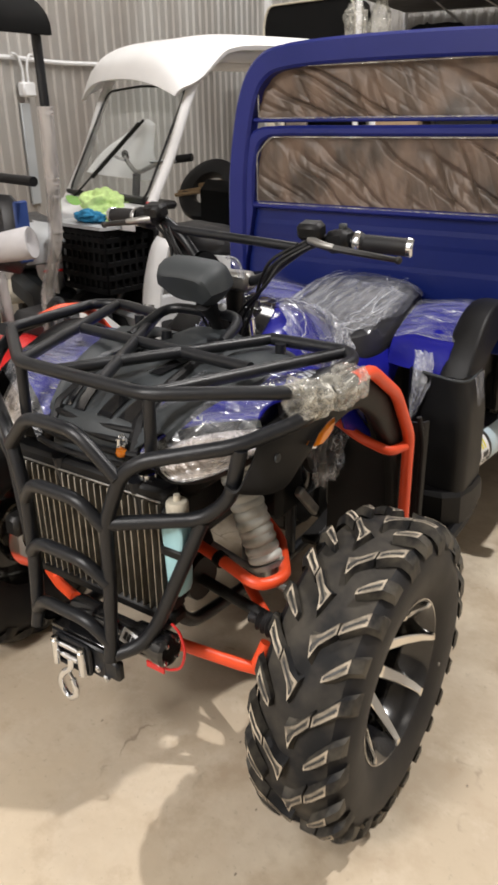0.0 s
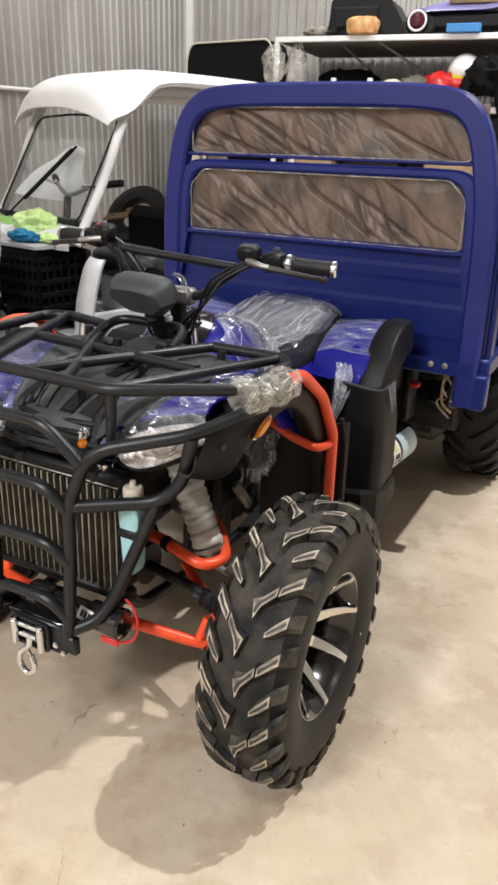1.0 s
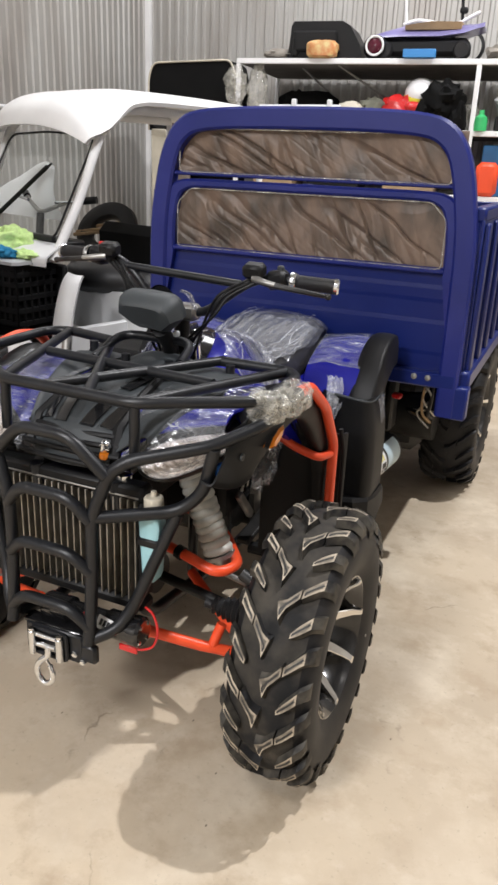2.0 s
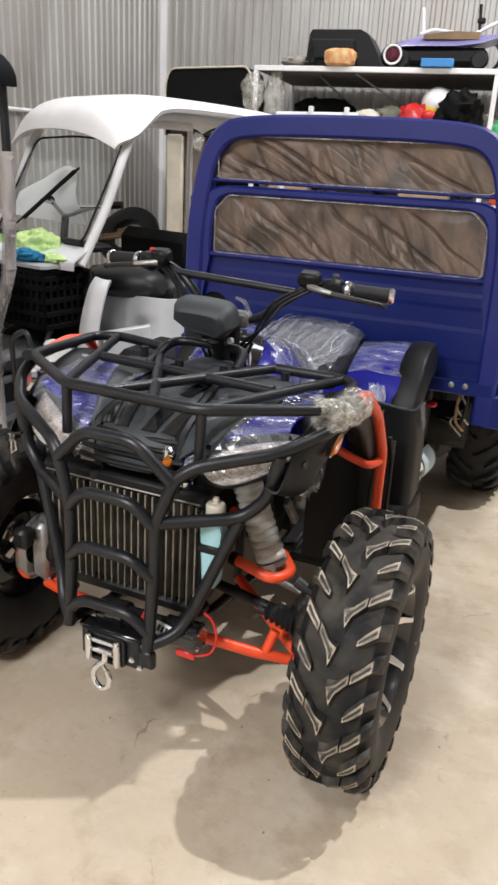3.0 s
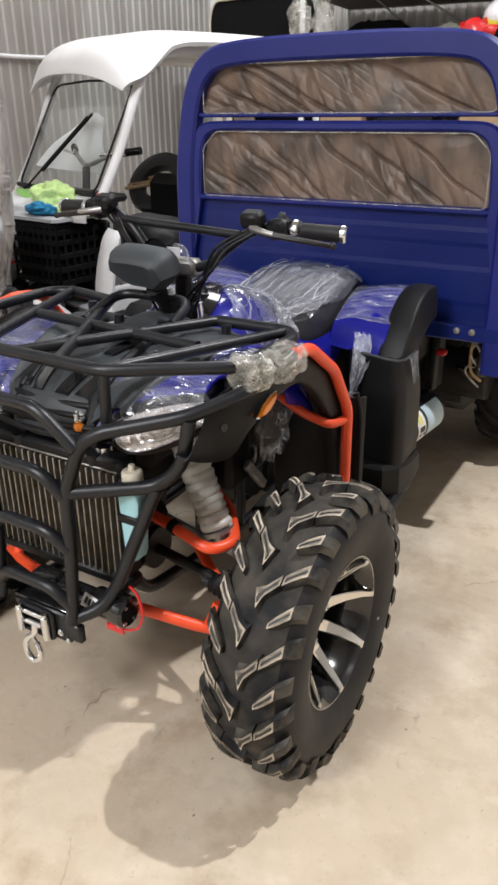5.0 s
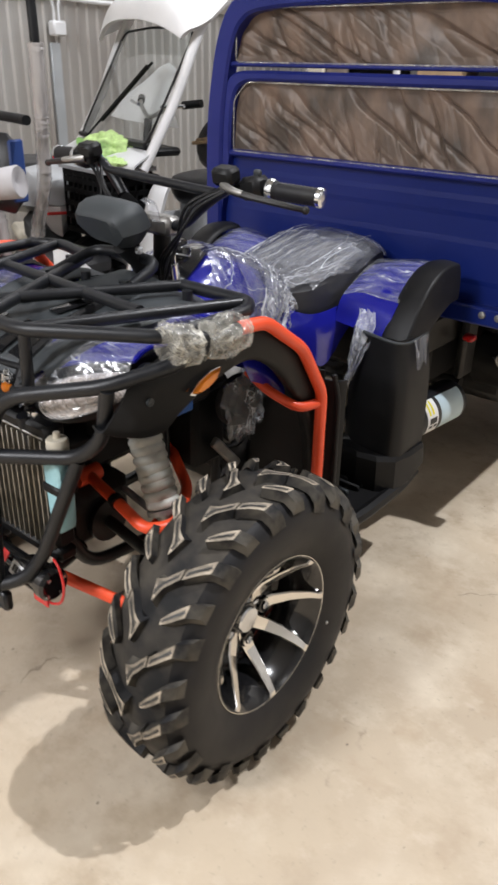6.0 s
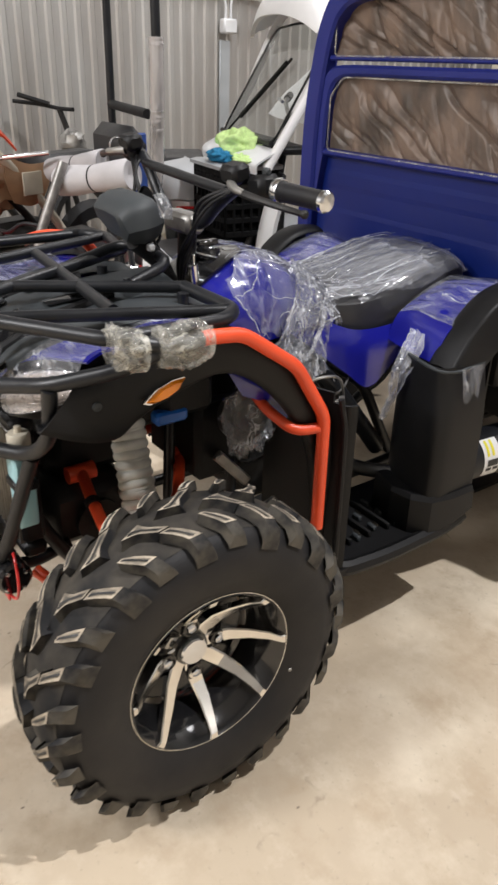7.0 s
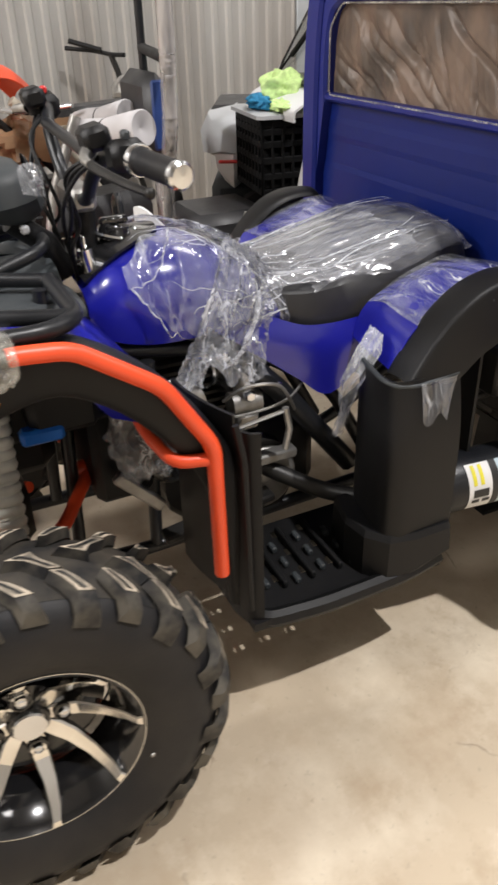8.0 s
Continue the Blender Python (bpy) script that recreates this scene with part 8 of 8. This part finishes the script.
part("frame", Mesh().tube([(-0.20, 0.40, Z1 + 0.28), (-0.10, 0.40, Z1 + 0.31), (0.18, 0.40, Z1 + 0.27), (0.36, 0.40, Z1 + 0.36)], 0.014, 8, 0.03).rod((-0.20, 0.40, Z1 + 0.46), (-0.17, 0.40, Z1 + 0.20), 0.012, 8), WHITE_PAINT, fr)
part("wheel", Mesh().lathe([(0.10, -0.015), (0.125, 0), (0.10, 0.015)], pose(0.30, 0.40, Z1 + 0.125, 90, 0, 0), 24, True), RUBBER, fr)
part("wheel", Mesh().lathe([(0.10, -0.015), (0.125, 0), (0.10, 0.015)], pose(-0.16, 0.40, Z1 + 0.125, 90, 0, 0), 24, True), RUBBER, fr)
part("stem", Mesh().rod((0.24, 0.40, Z1 + 0.25), (0.22, 0.40, Z1 + 0.48), 0.012, 8).box((0.24, 0.40, Z1 + 0.37), (0.06, 0.05, 0.04), 0.01), BLACK_PLASTIC, fr)
# lower tier
on_shelf(part("bag", Mesh().blob((-0.90, 0.35, Z2 + 0.14), (0.52, 0.25, 0.28), 0.25, 3, 4, 12, 0.8), CLOTH_SHADE_BLACK), "black cloth bag on the shelf", "bag")
on_shelf(part("plastic_bag", Mesh().blob((-1.40, -0.02, Z2 + 0.28), (0.18, 0.12, 0.26), 0.5, 4, 6, 12), FILM_WRAP), "clear plastic bag hanging from the shelf post", "bag")
on_shelf(part("plastic_bag", Mesh().blob((-1.24, 0.05, Z2 + 0.22), (0.16, 0.14, 0.42), 0.5, 4, 3, 12), FILM_WRAP), "tall clear plastic bag on the shelf", "bag")
pipe = Mesh().rod((-1.20, 0.0, Z2 + 0.125), (-0.55, 0.0, Z2 + 0.135), 0.022, 12)
on_shelf(part("white_pipe", pipe, WHITE_PLASTIC), "white plastic pipe lying on the shelf", "pipe")
for x in (-0.92, -0.64):
    on_shelf(part("clamp", Mesh().box((x, -0.01, Z2 + 0.14), (0.035, 0.05, 0.10), 0.006), WHITE_PLASTIC), "white clamp on the plastic pipe", "clamp", "pipe clamps")
on_shelf(part("pouch", Mesh().blob((-0.48, 0.05, Z2 + 0.12), (0.22, 0.16, 0.13), 0.4, 3, 7, 10), CREAM), "cream cloth pouch on the shelf", "pouch")
on_shelf(part("pouch", Mesh().blob((-0.33, 0.08, Z2 + 0.13), (0.20, 0.2, 0.18), 0.5, 3, 12, 10), make("olive_cloth", (0.16, 0.16, 0.12), 0.9)), "dark olive cloth pouch on the shelf", "pouch")
on_shelf(part("red_panel", Mesh().blob((-0.10, 0.10, Z2 + 0.12), (0.34, 0.22, 0.22), 0.45, 3, 15, 12, 0.8), RED), "glossy red plastic fairing on the shelf", "fairing")
hel = thing("helmet", "white, yellow and red crash helmet on the shelf", "helmet", SH)
part("shell", Mesh().blob((0.02, 0.12, Z2 + 0.24), (0.24, 0.26, 0.24), n=14), WHITE_PAINT, hel, "white shell")
part("stripe", Mesh().lathe([(0.119, -0.03), (0.124, -0.015), (0.124, 0.02), (0.118, 0.035)], pose(0.02, 0.12, Z2 + 0.21, 14, 16, 0), 28), LABEL_YELLOW, hel, "yellow band")
part("chin", Mesh().blob((-0.01, 0.03, Z2 + 0.15), (0.16, 0.12, 0.09), n=10), RED, hel, "red chin guard")
on_shelf(part("jacket", Mesh().blob((0.20, 0.02, Z2 + 0.20), (0.30, 0.20, 0.24), 0.5, 3, 21, 14).blob((0.32, 0.0, Z2 + 0.08), (0.12, 0.14, 0.24), 0.5, 3, 5, 10).blob((0.06, 0.0, Z2 + 0.10), (0.10, 0.10, 0.22), 0.5, 3, 9, 10), CLOTH_SHADE_BLACK), "black jacket heaped on the shelf", "jacket")
on_shelf(part("plastic_bag", Mesh().blob((0.36, 0.10, Z2 + 0.09), (0.22, 0.16, 0.18), 0.5, 4, 16, 12), FILM_WRAP), "crumpled clear plastic bag on the shelf", "bag")
on_shelf(part("bottle", Mesh().lathe([(0.0, 0), (0.045, 0), (0.048, 0.06), (0.045, 0.09), (0.02, 0.11), (0.018, 0.14), (0, 0.14)], pose(0.485, 0.0, Z2), 18), make("green_plastic", (0.05, 0.50, 0.16), 0.35)), "bright green plastic bottle on the shelf", "bottle")
on_shelf(part("cloth_bundle", Mesh().blob((0.78, 0.12, Z2 + 0.16), (0.40, 0.3, 0.34), 0.5, 3, 31, 12), LIGHT_GREY), "pale plastic parts heaped on the shelf", "parts")
on_shelf(part("box", Mesh().box((0.66, 0.05, Z2 + 0.05), (0.16, 0.12, 0.10), 0.01), BLACK_PLASTIC), "small black box on the shelf", "box")
for i, (x, w, h, m) in enumerate(((-1.1, 0.34, 0.30, CARD), (-0.6, 0.42, 0.36, BLACK_PLASTIC), (0.0, 0.40, 0.34, CARD), (0.75, 0.45, 0.36, BLUE_BOX), (1.35, 0.40, 0.30, CARD))):
    on_shelf(part("box", Mesh().box((x, 0.28, 1.112 + h / 2), (w, 0.34, h), 0.006), m), "closed box on the middle shelf", "box", "boxes on the shelf")
on_shelf(part("canister", Mesh().box((0.58, 0.03, 1.112 + 0.12), (0.16, 0.14, 0.24), 0.03), ORANGE), "orange plastic canister on the middle shelf", "canister")

# ---- wall fittings ----
cond = part("wall_cable", Mesh().tube(spline([(-2.685 - 0.0831 * (5.9 - y), y, z) for y, z in ((0.2, 1.64), (1.6, 1.615), (2.55, 1.60), (2.85, 1.60), (3.3, 1.585), (4.2, 1.60), (5.0, 1.60))], 5), 0.014, 8), WHITE_PLASTIC)
cond.matrix_basis = ROOM
tagged(cond, "white cable conduit sagging along the wall", "cable", kind="structure")
wb = thing("junction_box", "white plastic junction box with two cables on the wall", "junction box", ROOM @ pose(-2.915, 2.91, 1.42))
part("cover", Mesh().box((0, 0, 0), (0.06, 0.11, 0.085), 0.01), WHITE_PLASTIC, wb)
for y in (-0.025, 0.02):
    part("cable", Mesh().tube(spline([(0, y, 0.03), (0.0, y, 0.12), (0, y * 2.2, 0.19), (0, y * 4, 0.20)], 4), 0.008, 8), WHITE_PLASTIC, wb)
strip = part("trim", Mesh().box((-2.945, 2.905, 1.03), (0.012, 0.085, 0.62), 0.003), make("pale_bluish_strip", (0.50, 0.53, 0.55), 0.4, 0.3, 0.08, 4))
strip.matrix_basis = ROOM
tagged(strip, "pale bluish upright strip on the wall", "trim", kind="structure")
